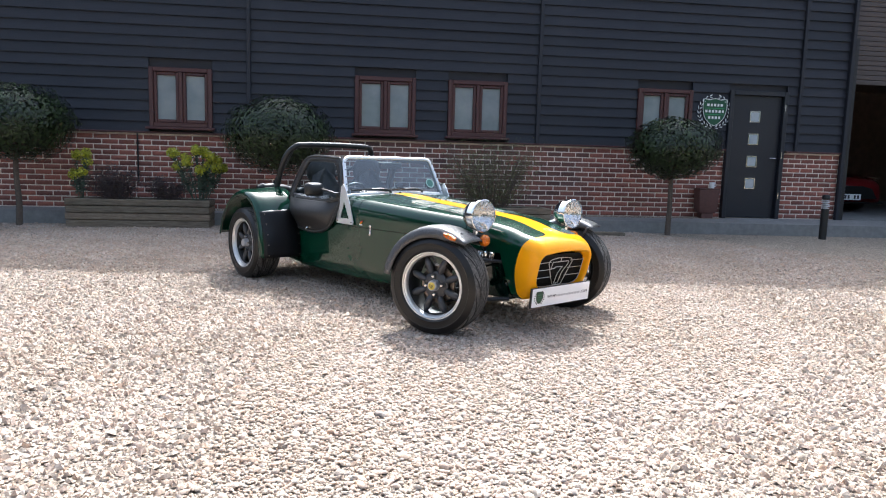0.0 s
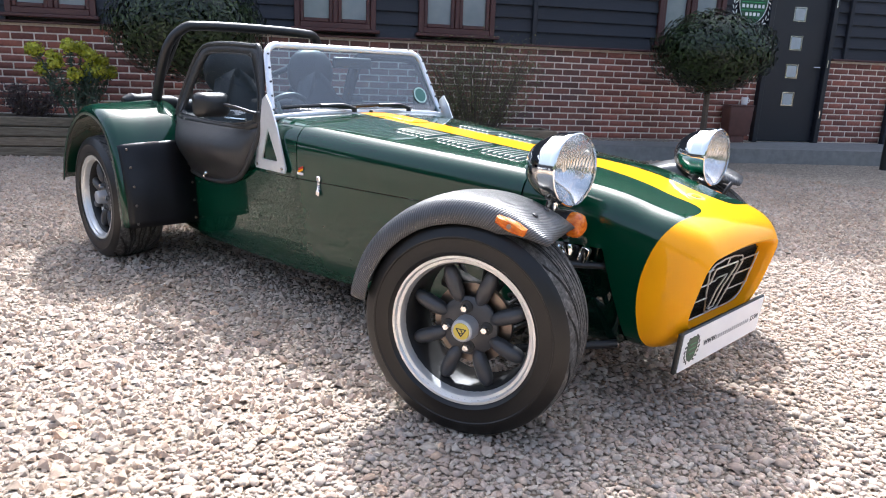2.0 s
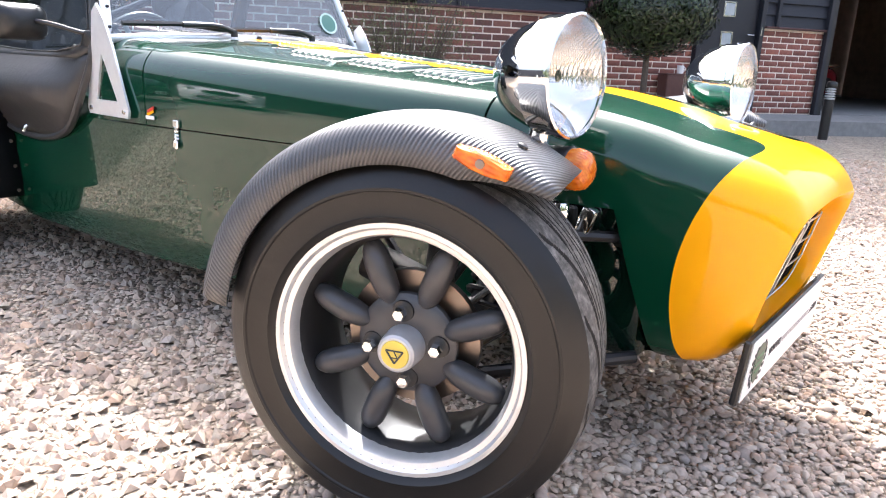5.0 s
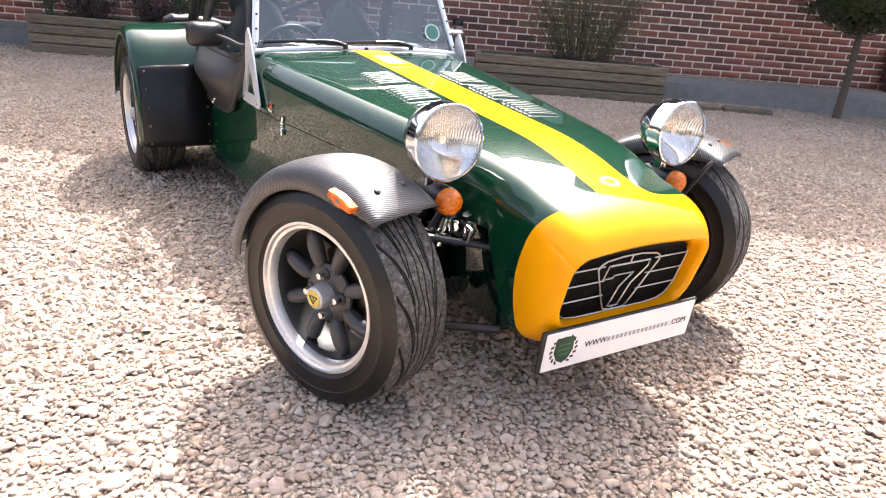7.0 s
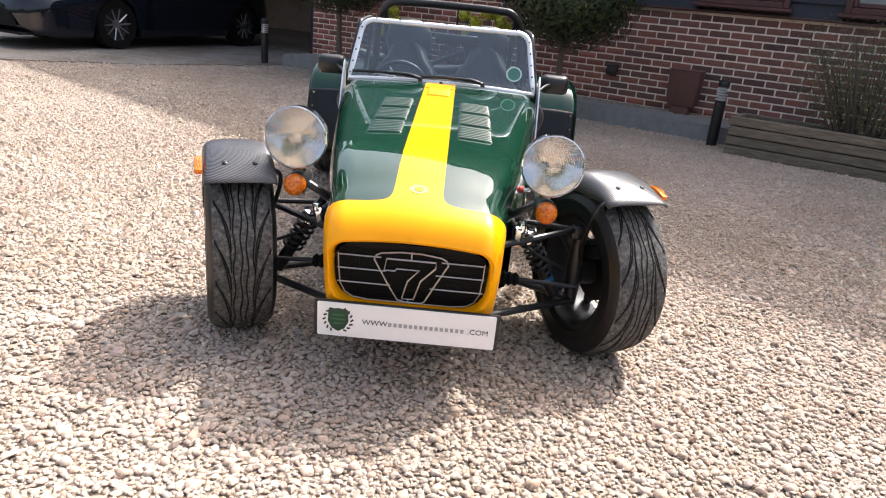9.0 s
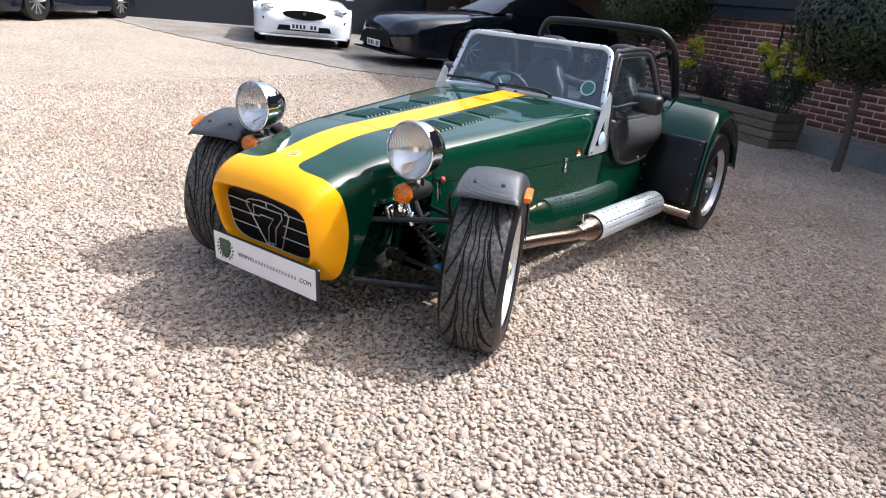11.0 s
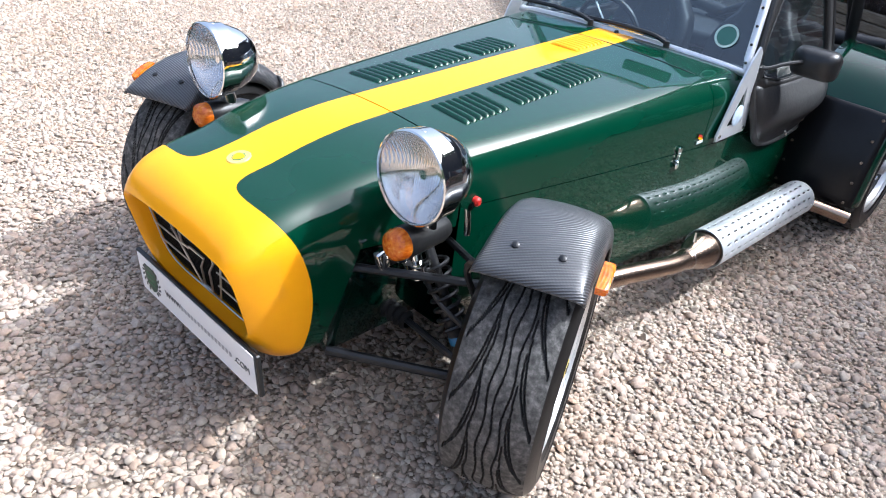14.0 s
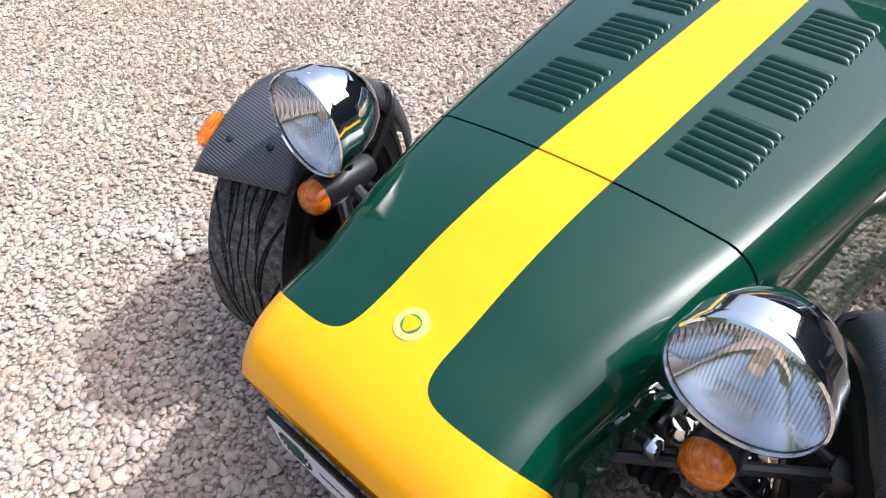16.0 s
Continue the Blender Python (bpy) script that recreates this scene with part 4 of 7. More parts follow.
text_mesh("WWW.", 0.0235, bmx @ Matrix.Translation((-0.128, -0.002, 0.002)), M_INK, "lettering", board, 'LEFT', spacing=1.03)
text_mesh(".COM", 0.0235, bmx @ Matrix.Translation((0.238, -0.002, 0.002)), M_INK, "lettering", board, 'RIGHT', spacing=1.03)
for k in range(15):
    part("letter_bar", prism(rounded(0.0092, 0.0125, 0.001, 1), 0.0006, bmx @ Matrix.Translation((-0.047 + 0.0149 * k, -0.002, 0.002))), M_GREYINK, board, smooth=None)
sh = [(-0.028, 0.034), (0, 0.038), (0.028, 0.034), (0.030, -0.005), (0.018, -0.028), (0, -0.038), (-0.018, -0.028), (-0.030, -0.005)]
part("crest", prism(sh, 0.001, bmx @ Matrix.Translation((-0.197, 0, 0.002))), M_CRESTDARK, board, smooth=None)
for sgn in (-1, 1):
    for k in range(7):
        a = radians(-60 + 20 * k)
        c = bmx @ Vector((-0.197 + sgn * 0.040 * math.cos(a), 0.040 * math.sin(a), 0.0025))
        part("wreath_leaf", box(c, (0.001, 0.010, 0.005), 0.0, Matrix.Rotation(sgn * a + 0.7, 4, 'X')), M_INK, board, smooth=None)
for k, wdt in enumerate((0.036, 0.040, 0.030)):
    part("crest_line", box(bmx @ Vector((-0.197, 0.016 - 0.014 * k, 0.0033)), (0.0008, wdt, 0.0035)), M_CRESTGREEN, board, smooth=None)


def reflector_mat():
    """Bright bowl whose picture is broken up by the flutes before it."""
    k = Mat("fluted_lamp_reflector", 0.10, 1.0)
    k.color((0.88, 0.88, 0.87))
    k.bump(flutes(k, 0.0047), 0.55, 0.0016)
    return k.m


M_REFL = reflector_mat()

# ---- wheels ----
def tyre_mesh(width, radius, rim_r, NA=420, NT=112):
    """Tread with swept grooves cut into it, rounded shoulders and bulged side walls."""
    hw = width / 2
    verts, faces, mats = [], [], []
    prof = []
    ntop = NT
    tw = hw - 0.012
    for j in range(ntop + 1):
        y = -tw + 2 * tw * j / ntop
        prof.append((y, radius - 0.010 * (abs(y) / tw) ** 3, True))
    side = [(hw - 0.002, radius - 0.022), (hw + 0.003, radius - 0.040), (hw + 0.0045, radius - 0.042), (hw + 0.0045, radius - 0.046), (hw + 0.0025, radius - 0.048), (hw + 0.002, (radius + rim_r) / 2 - 0.002), (hw, rim_r + 0.026), (hw + 0.001, rim_r + 0.022), (hw - 0.006, rim_r + 0.016), (hw - 0.012, rim_r + 0.002), (hw - 0.03, rim_r - 0.006)]
    prof = [(-y, r, False) for y, r in reversed(side)] + prof + [(y, r, False) for y, r in side]
    P = len(prof)
    pitch = 14
    ang = np.arange(NA) * 2 * np.pi / NA
    co = np.zeros((NA, P, 3))
    groove = np.zeros((NA, P), bool)
    for j, (y, r, tread) in enumerate(prof):
        rr = np.full(NA, r)
        if tread:
            u = ang * pitch / (2 * np.pi)
            yy = y / tw
            g = np.zeros(NA, bool)
            for line in (-0.06, 0.13, -0.30, 0.36):
                wob = 0.035 * np.sin(2 * np.pi * (u + line))
                g |= np.abs(yy - line - wob) < 0.017
            s = abs(yy)
            for off, reach in ((0.0, 1.9), (0.5, 1.3)):
                for k in range(3):
                    ph = (u + off + (0.25 if yy > 0 else 0)) % 1.0 + k
                    f = ph / reach
                    target = 0.40 + 0.62 * np.clip(f, 0, 1) ** 2.2
                    slope = 0.62 * 2.2 / reach * np.clip(f, 0.01, 1) ** 1.2
                    g |= (f < 1) & (s < 0.94) & (np.abs(s - target) < 0.015 + 0.009 * slope)
            rr = rr - np.where(g, 0.006, 0.0)
            groove[:, j] = g
        co[:, j, 0] = rr * np.cos(ang)
        co[:, j, 2] = rr * np.sin(ang)
        co[:, j, 1] = y
    idx = np.arange(NA * P).reshape(NA, P)
    a, b = idx[:, :-1], np.roll(idx, -1, 0)[:, :-1]
    c, d = np.roll(idx, -1, 0)[:, 1:], idx[:, 1:]
    F = np.stack([a, d, c, b], -1).reshape(-1, 4)
    me = raw_mesh("tyre", co.reshape(-1, 3), F, M_TYRESIDE)
    me.materials.append(M_TREAD)
    me.materials.append(M_GROOVE)
    tread_col = np.array([p[2] and q[2] for p, q in zip(prof, prof[1:])])
    gm_ = groove[:, :-1] | groove[:, 1:]
    mi = np.where(tread_col[None, :], np.where(gm_, 2, 1), 0)
    me.polygons.foreach_set("material_index", mi.ravel().astype(np.int32))
    for p in me.polygons:
        p.use_smooth = True
    me.set_sharp_from_angle(angle=radians(30))
    return me


TY_F = tyre_mesh(0.200, WR - GZ, 0.184)
TY_R = tyre_mesh(0.215, WR - GZ, 0.184, 252, 64)
WHEEL_PARTS = []




def wheel(name, parent, m, tyre, hw):
    """Wheel with outer face towards -y; eight rounded spokes, four nuts and a capped hub."""
    ob = new(name)
    ob.parent = parent
    ob.matrix_basis = m
    ob["label"] = "dark eight-spoke alloy wheel with polished lip"
    ty = new("tyre", tyre)
    ty.parent = ob
    if WHEEL_PARTS:
        src = WHEEL_PARTS[0][0]
        shift = WHEEL_PARTS[0][2] - hw
        for nm, data in src:
            if hw > 0.1 and nm in ('cap_disc', 'cap_mark'):
                continue
            o = new(nm, data)
            o.parent = ob
            o.location = (0, shift, 0)
        for k in range(8):
            o = new("spoke", WHEEL_PARTS[0][1])
            o.parent = ob
            o.location = (0, shift, 0)
            o.rotation_euler = (0, radians(22.5 + 45 * k), 0)
        return ob
    made = []
    f = -hw          # outer face
    d = 0.008        # the spokes and the hub sit back behind the lip
    turn = Matrix.Rotation(radians(90), 4, 'X')      # lathe height -> -y

    def keep(o):
        made.append((o.name.split(".")[0], o.data))
        return o
    lip = [(0.186, -f - 0.030), (0.195, -f - 0.012), (0.1975, -f - 0.004), (0.196, -f + 0.001), (0.1895, -f + 0.001), (0.187, -f - 0.003), (0.1855, -f - 0.0055), (0.178, -f - 0.008), (0.174, -f - 0.016), (0.172, -f - 0.03), (0.177, -f - 0.034)]
    keep(part("rim_lip", lathe(lip, 64, turn, True), M_RIM, ob, "polished silver rim lip"))
    barrel = [(0.173, -f - 0.028), (0.166, -f - 0.040), (0.163, -f - 0.10), (0.170, -f - 0.165), (0.183, -f - 0.18), (0.179, -f - 0.10), (0.179, -f - 0.03)]
    keep(part("rim_barrel", lathe(barrel, 48, turn, True), M_BARREL, ob))
    centre = [(0, -f - d - 0.060), (0.052, -f - d - 0.060), (0.074, -f - d - 0.056), (0.080, -f - d - 0.050), (0.079, -f - d - 0.043), (0.073, -f - d - 0.038), (0.050, -f - d - 0.0355), (0.036, -f - d - 0.034), (0.030, -f - d - 0.034), (0, -f - d - 0.034)]
    keep(part("wheel_centre", lathe(centre, 40, turn), M_ANTH, ob))
    sp = bmesh.new()
    rows = []
    for k in range(13):
        t = k / 12
        t = 0.5 - 0.5 * math.cos(math.pi * t)
        r = 0.063 + 0.106 * t
        e = max(0.12, 1 - abs(2 * t - 1) ** 3.2) ** 0.5
        wd, hh = (0.0195 + 0.002 * t) * e, 0.021 * e
        y0 = f + d + 0.046 - 0.004 * math.sin(math.pi * t)
        rows.append([Vector((r, y0 - hh * math.sin(2 * math.pi * q / 14), wd * math.cos(2 * math.pi * q / 14))) for q in range(14)])
    add_grid(sp, rows, wrap=True, caps=True)
    spoke = keep(part("spoke", sp, M_ANTH, ob, smooth=60))
    sd = spoke.data
    made.pop()
    spoke.rotation_euler = (0, radians(22.5), 0)
    rots = [(radians(22.5 + 45 * k)) for k in range(8)]
    for a in rots[1:]:
        o = new("spoke", sd)
        o.parent = ob
        o.rotation_euler = (0, a, 0)
    cap = [(0, -f - d - 0.034), (0.033, -f - d - 0.034), (0.031, -f - d - 0.006), (0.029, -f - d + 0.003), (0.025, -f - d + 0.006), (0, -f - d + 0.006)]
    c = keep(part("hub_cap", lathe(cap, 32, turn), M_HUB, ob, "silver hub cap with yellow disc"))
    keep(part("cap_disc", lathe([(0, -f - d + 0.0062), (0.022, -f - d + 0.0062), (0.021, -f - d + 0.008), (0, -f - d + 0.0084)], 28, turn), M_CAPYEL, ob))
    tri = [(0.0155 * math.cos(radians(a)), 0.013 * math.sin(radians(a))) for a in (90, 210, 330)]
    bm = bmesh.new()
    inv = [(x * 1, -y) for x, y in tri]
    for i in range(3):
        p, q = inv[i], inv[(i + 1) % 3]
        add_tube(bm, [turn @ Vector((p[0], p[1], -f - d + 0.0086)), turn @ Vector((q[0], q[1], -f - d + 0.0086))], 0.0014, 5)
    add_tube(bm, [turn @ Vector((x, y, -f - d + 0.0086)) for x, y in ((-0.005, -0.0045), (0.005, -0.0045), (-0.001, 0.006))], 0.0012, 5)
    keep(part("cap_mark", bm, M_INK, ob))
    for k in range(4):
        a = radians(90 * k + 5)
        x, z = 0.053 * math.cos(a), 0.053 * math.sin(a)
        keep(part("nut_recess", lathe([(0, -f - d - 0.036), (0.0175, -f - d - 0.036), (0.0165, -f - d - 0.0335), (0, -f - d - 0.0335)], 16, Matrix.Translation((x, 0, z)) @ turn), M_BLACK, ob))
        bm = lathe([(0, -f - d - 0.036), (0.0105, -f - d - 0.036), (0.0105, -f - d - 0.020), (0.0085, -f - d - 0.012), (0, -f - d - 0.010)], 6, Matrix.Translation((x, 0, z)) @ turn)
        keep(part("wheel_nut", bm, M_CHROME, ob, "chrome nut", smooth=25))
    disc = [(0.03, 0.02), (0.108, 0.02), (0.108, 0.005), (0.03, 0.005)]
    keep(part("brake_disc", lathe(disc, 40, Matrix.Translation((0, 0.005, 0)) @ turn, True), M_DISC, ob, smooth=None))
    keep(part("caliper", box((-0.05, 0.03, 0.085), (0.11, 0.06, 0.05), 0.012, Matrix.Rotation(radians(20), 4, 'Y'), 2), M_BLACK, ob))
    keep(part("hub_carrier", lathe([(0, -0.02), (0.05, -0.02), (0.045, -0.07), (0, -0.08)], 20, turn), M_BLACK, ob))
    if not WHEEL_PARTS:
        WHEEL_PARTS.append((list(made), sd, hw))
    return ob


STEER = 20.5
KING = 0.590


def front_corner(side):
    """Steered wheel, and the cycle wing that turns with it; side -1 right, 1 left."""
    steer, back_x = (STEER, 0.006) if side < 0 else (STEER + 2.0, -0.028)
    c, s = math.cos(radians(steer)), math.sin(radians(steer))
    # outward direction
    ox, oy = (s, -c) if side < 0 else (-s, c)
    cx, cy = 0.012 + back_x + 0.024 * ox, side * KING + 0.024 * oy
    rz = steer if side < 0 else steer + 180
    m = pose(cx, cy, WR, 0, 0, rz)
    wheel("front_wheel", car, m, TY_F, 0.0925)
    # wing in wheel coordinates: x forward, y across, z up
    fwd = 1 if side < 0 else -1
    rows = []
    back = 0.0 if side < 0 else 7.0
    A0, A1 = 50.0 + back, 172.0 + back * 0.6
    for i in range(29):
        f = i / 28
        a = radians(A0 + (A1 - A0) * f)
        r = 0.336 + 0.010 * (1 - f) ** 3
        hw = 0.104
        row = []
        for k, (yy, dr) in enumerate(((-hw - 0.005, -0.060), (-hw - 0.004, -0.038), (-hw, -0.020), (-hw + 0.010, -0.007), (-hw + 0.026, 0.0), (-hw + 0.06, 0.005), (0, 0.007), (hw - 0.06, 0.005), (hw - 0.026, 0.0), (hw - 0.010, -0.007), (hw, -0.020), (hw + 0.004, -0.038), (hw + 0.005, -0.060))):
            lift = 1.0 if i > 4 else (0.28 + 0.145 * i)
            rr = r + dr * lift
            row.append(Vector((fwd * rr * math.cos(a), yy, rr * math.sin(a))))
        rows.append(row)
    wing = part("front_wing", grid(rows), M_CARBON, car, "carbon-fibre cycle wing", smooth=50)
    panel_map(wing, rows)
    wing.matrix_basis = m
    solid(wing, 0.004)
    for yy in (-0.045, 0.045):
        a = radians(63 + back)
        bmn = lathe([(0, 0.0), (0.008, 0.0), (0.0075, 0.003), (0.004, 0.005), (0, 0.0052)], 12, Matrix.Translation((fwd * 0.3465 * math.cos(a), yy, 0.3465 * math.sin(a))) @ Matrix.Rotation(radians(27 * fwd), 4, 'Y'))
        part("bolt", bmn, M_BLACK, wing)
    # amber repeater on the outer edge
    a = radians(67) if side < 0 else radians(71)
    flat = Matrix(((1, 0, 0, 0), (0, 0, -1, 0), (0, 1, 0, 0), (0, 0, 0, 1)))
    oct_ = [(-0.038, -0.008), (-0.012, -0.0125), (0.012, -0.0125), (0.038, -0.008), (0.038, 0.008), (0.012, 0.0125), (-0.012, 0.0125), (-0.038, 0.008)]
    lens = bmesh.new()
    add_grid(lens, [[flat @ Vector((q[0] * sc_, q[1] * sc_, d)) for q in oct_] for sc_, d in ((1.0, -0.010), (1.0, 0.006), (0.93, 0.011), (0.80, 0.013))], True, True)
    lamp = part("side_repeater", lens, M_AMBER, wing, "amber side repeater")
    lamp.location = (fwd * 0.317 * math.cos(a), -0.120 if side < 0 else -0.125, 0.317 * math.sin(a) + 0.002)
    lamp.rotation_euler = (0, radians((20 - back) * fwd), 0)
    part("screw", lathe([(0, 0.012), (0.0065, 0.012), (0.006, 0.0145), (0, 0.015)], 10, flat), M_DISC, lamp)
    # wing stays
    bm = bmesh.new()
    for aa in (62, 130):
        a = radians(aa)
        add_tube(bm, smooth_path([(0, 0.07, 0.02), (fwd * 0.2 * math.cos(a), 0.115, 0.2 * math.sin(a)), (fwd * 0.318 * math.cos(a), 0.115, 0.318 * math.sin(a)), (fwd * 0.322 * math.cos(a), 0.0, 0.322 * math.sin(a))], 5), 0.007, 8)
    part("wing_stay", bm, M_BLACK, wing)
    # suspension
    kx, ky = 0.012, side * (KING - 0.05)
    bm = bmesh.new()
    add_tube(bm, [(kx + 0.01, ky, 0.175), (0.235, side * 0.245, 0.185)], 0.012, 10)
    add_tube(bm, [(kx - 0.01, ky, 0.175), (-0.12, side * 0.30, 0.185)], 0.012, 10)
    part("lower_wishbone", bm, M_BLACK, car)
    bm = bmesh.new()
    add_tube(bm, [(kx + 0.01, ky - side * 0.02, 0.430), (0.20, side * 0.235, 0.400)], 0.010, 8)
    add_tube(bm, [(kx - 0.01, ky - side * 0.02, 0.425), (-0.06, side * 0.32, 0.420)], 0.009, 8)
    add_box(bm, (kx, ky - side * 0.01, 0.42), (0.045, 0.05, 0.05), 0.012, None, 2)
    part("upper_wishbone", bm, M_BLACK, car)
    part("upright", tube([(kx, ky, 0.16), (kx - 0.005, ky, 0.30), (kx, ky, 0.44)], [0.020, 0.030, 0.018], 12), M_BLACK, car)
    part("wishbone_bracket", box((0.19, side * 0.250, 0.402), (0.035, 0.03, 0.035), 0.008), M_GRILLE, car)
    part("brake_hose", tube(smooth_path([(0.0, side * 0.24, 0.34), (0.04, side * 0.33, 0.37), (0.05, side * 0.42, 0.33), (0.03, side * 0.50, 0.29)], 6), 0.006, 8), M_BLACK, car)
    part("steering_gaiter", lathe([(0.016, 0.0), (0.024, 0.01), (0.018, 0.02), (0.025, 0.03), (0.019, 0.04), (0.026, 0.05), (0.020, 0.06), (0.026, 0.07), (0.014, 0.085)], 14, Matrix.Translation((0.075, side * 0.345, 0.254)) @ Matrix.Rotation(radians(90 * side), 4, 'X')), M_GRILLE, car)
    part("chrome_clamp", box((0.150, side * 0.315, 0.436), (0.028, 0.022, 0.050), 0.006, Matrix.Rotation(radians(20), 4, 'Y'), 2), M_CHROME, car)
    part("damper_top", lathe([(0, -0.03), (0.016, -0.03), (0.018, 0.0), (0.032, 0.002), (0.032, 0.010), (0.014, 0.014), (0.013, 0.045), (0, 0.048)], 18, Matrix.Translation((0.074, side * 0.352, 0.412)) @ Matrix.Rotation(radians(22 * side), 4, 'X')), M_CHROME, car)
    part("track_rod", tube([(0.07, side * 0.28, 0.255), (0.085, ky, 0.25)], 0.008, 8), M_BLACK, car)
    p0, p1 = Vector((0.01, side * 0.48, 0.19)), Vector((0.03, side * 0.325, 0.46))
    damper = part("damper", tube([p0, p0.lerp(p1, 0.45), p0.lerp(p1, 0.46), p1], [0.022, 0.022, 0.012, 0.012], 14), M_BLACK, car, "black coil-over damper")
    d = (p1 - p0)
    q = d.to_track_quat('Z', 'Y').to_matrix().to_4x4()
    coil = [Matrix.Translation(p0.lerp(p1, 0.30)) @ q @ Vector((0.032 * math.cos(t), 0.032 * math.sin(t), 0.17 * t / (2 * math.pi * 7))) for t in np.linspace(0, 2 * math.pi * 7, 100)]
    part("coil_spring", tube(coil, 0.005, 6), M_BLACK, damper)
    part("damper_label", lathe([(0.0225, 0), (0.0228, 0.002), (0.0228, 0.018), (0.0225, 0.02)], 14, Matrix.Translation(p0.lerp(p1, 0.16)) @ q), speckled("blue_label", (0.02, 0.16, 0.35), 0.4) if side > 0 else M_BLACK, damper)
    part("bracket", box((0.075, side * 0.305, 0.43), (0.10, 0.014, 0.05), 0.004), M_BLACK, car)
    # headlamp
    fx, fz = (0.0, 0.0) if side < 0 else (0.018, -0.011)
    hx, hy, hz = 0.146 + fx, side * 0.394, 0.676 + fz
    bowl = [(0.0, -0.137), (0.018, -0.1355), (0.040, -0.128), (0.060, -0.112), (0.077, -0.086), (0.0875, -0.056), (0.0895, -0.0465), (0.0925, -0.045), (0.0935, -0.026), (0.0938, -0.012), (0.0962, -0.010), (0.0972, 0.0), (0.0962, 0.006), (0.0930, 0.008), (0.0918, 0.003)]
    hm = Matrix.Translation((hx, hy, hz)) @ TO_X
    lamp = part("headlamp", lathe(bowl, 56, hm), M_CHROME, car, "chrome headlamp with fluted glass", smooth=40)
    refl = [(0.0, -0.085), (0.01, -0.084), (0.02, -0.081), (0.033, -0.074), (0.047, -0.0626), (0.06, -0.0485), (0.072, -0.0323), (0.082, -0.0165), (0.0918, -0.001)]
    part("reflector", lathe(refl, 40, hm), M_REFL, lamp, smooth=60)
    part("bulb_shield", lathe([(0, -0.03), (0.010, -0.03), (0.011, -0.04), (0.010, -0.06), (0, -0.06)], 20, hm), M_CHROME, lamp)
    lens = [(0.0918, 0.004), (0.082, 0.0095), (0.06, 0.017), (0.035, 0.0225), (0.0, 0.0245), ]
    part("lens", lathe(lens, 48, hm), M_LENS, lamp, "fluted clear glass", smooth=60)
    part("lens_prism", box((hx + 0.018, hy, hz - 0.004), (0.006, 0.048, 0.034), 0.002), M_LENS, lamp)
    part("screw", lathe([(0, 0), (0.006, 0), (0.005, 0.003), (0, 0.0035)], 10, Matrix.Translation((hx - 0.02, hy, hz + 0.0915))), M_CHROME, lamp)
    part("lamp_stem", tube([(hx - 0.055, hy, hz - 0.086), (hx - 0.06, hy, hz - 0.125)], [0.018, 0.022], 14), M_CHROME, lamp)
    # indicator pod and the bar that carries both lamps
    ix, iy, iz = 0.150 + fx, side * 0.391, 0.533 + fz
    pod = [(0, -0.125), (0.022, -0.123), (0.030, -0.10), (0.034, -0.03), (0.036, 0.0), (0.034, 0.004), (0, 0.004)]
    im = Matrix.Translation((ix, iy, iz)) @ TO_X
    podo = part("indicator_pod", lathe(pod, 28, im), M_BLACKPL, car, "black pod with round amber lens")
    part("amber_lens", lathe([(0.034, 0.0), (0.034, 0.018), (0.030, 0.030), (0.018, 0.038), (0, 0.041)], 28, im), M_AMBER, podo, smooth=60)
    part("lamp_bar", tube(smooth_path([(0.065, side * 0.29, 0.47), (0.085, side * 0.33, 0.50), (0.088, side * 0.385, 0.535), (0.088, side * 0.392, 0.56)], 5), 0.013, 10), M_BLACK, car)
    # chromed odds and ends beside the nose
    part("steering_joint", lathe([(0, -0.02), (0.014, -0.018), (0.019, 0), (0.014, 0.018), (0, 0.02)], 14, Matrix.Translation((0.105, side * 0.33, 0.445))), M_CHROME, car)
    # wheel rear
    m2 = pose(WB, side * 0.688, WR, 0, 0, 0 if side < 0 else 180)
    wheel("rear_wheel", car, m2, TY_R, 0.1025)


front_corner(-1)
front_corner(1)
part("rear_axle", tube([(WB, -0.62, WR), (WB, 0.62, WR)], 0.035, 12), M_BLACK, car)


# rear wings
M_GUARD = speckled("black_guard_plastic", (0.006, 0.006, 0.0072), 0.34, 0.0, 0.2, 80, 0.12, 0.0, 0.3)


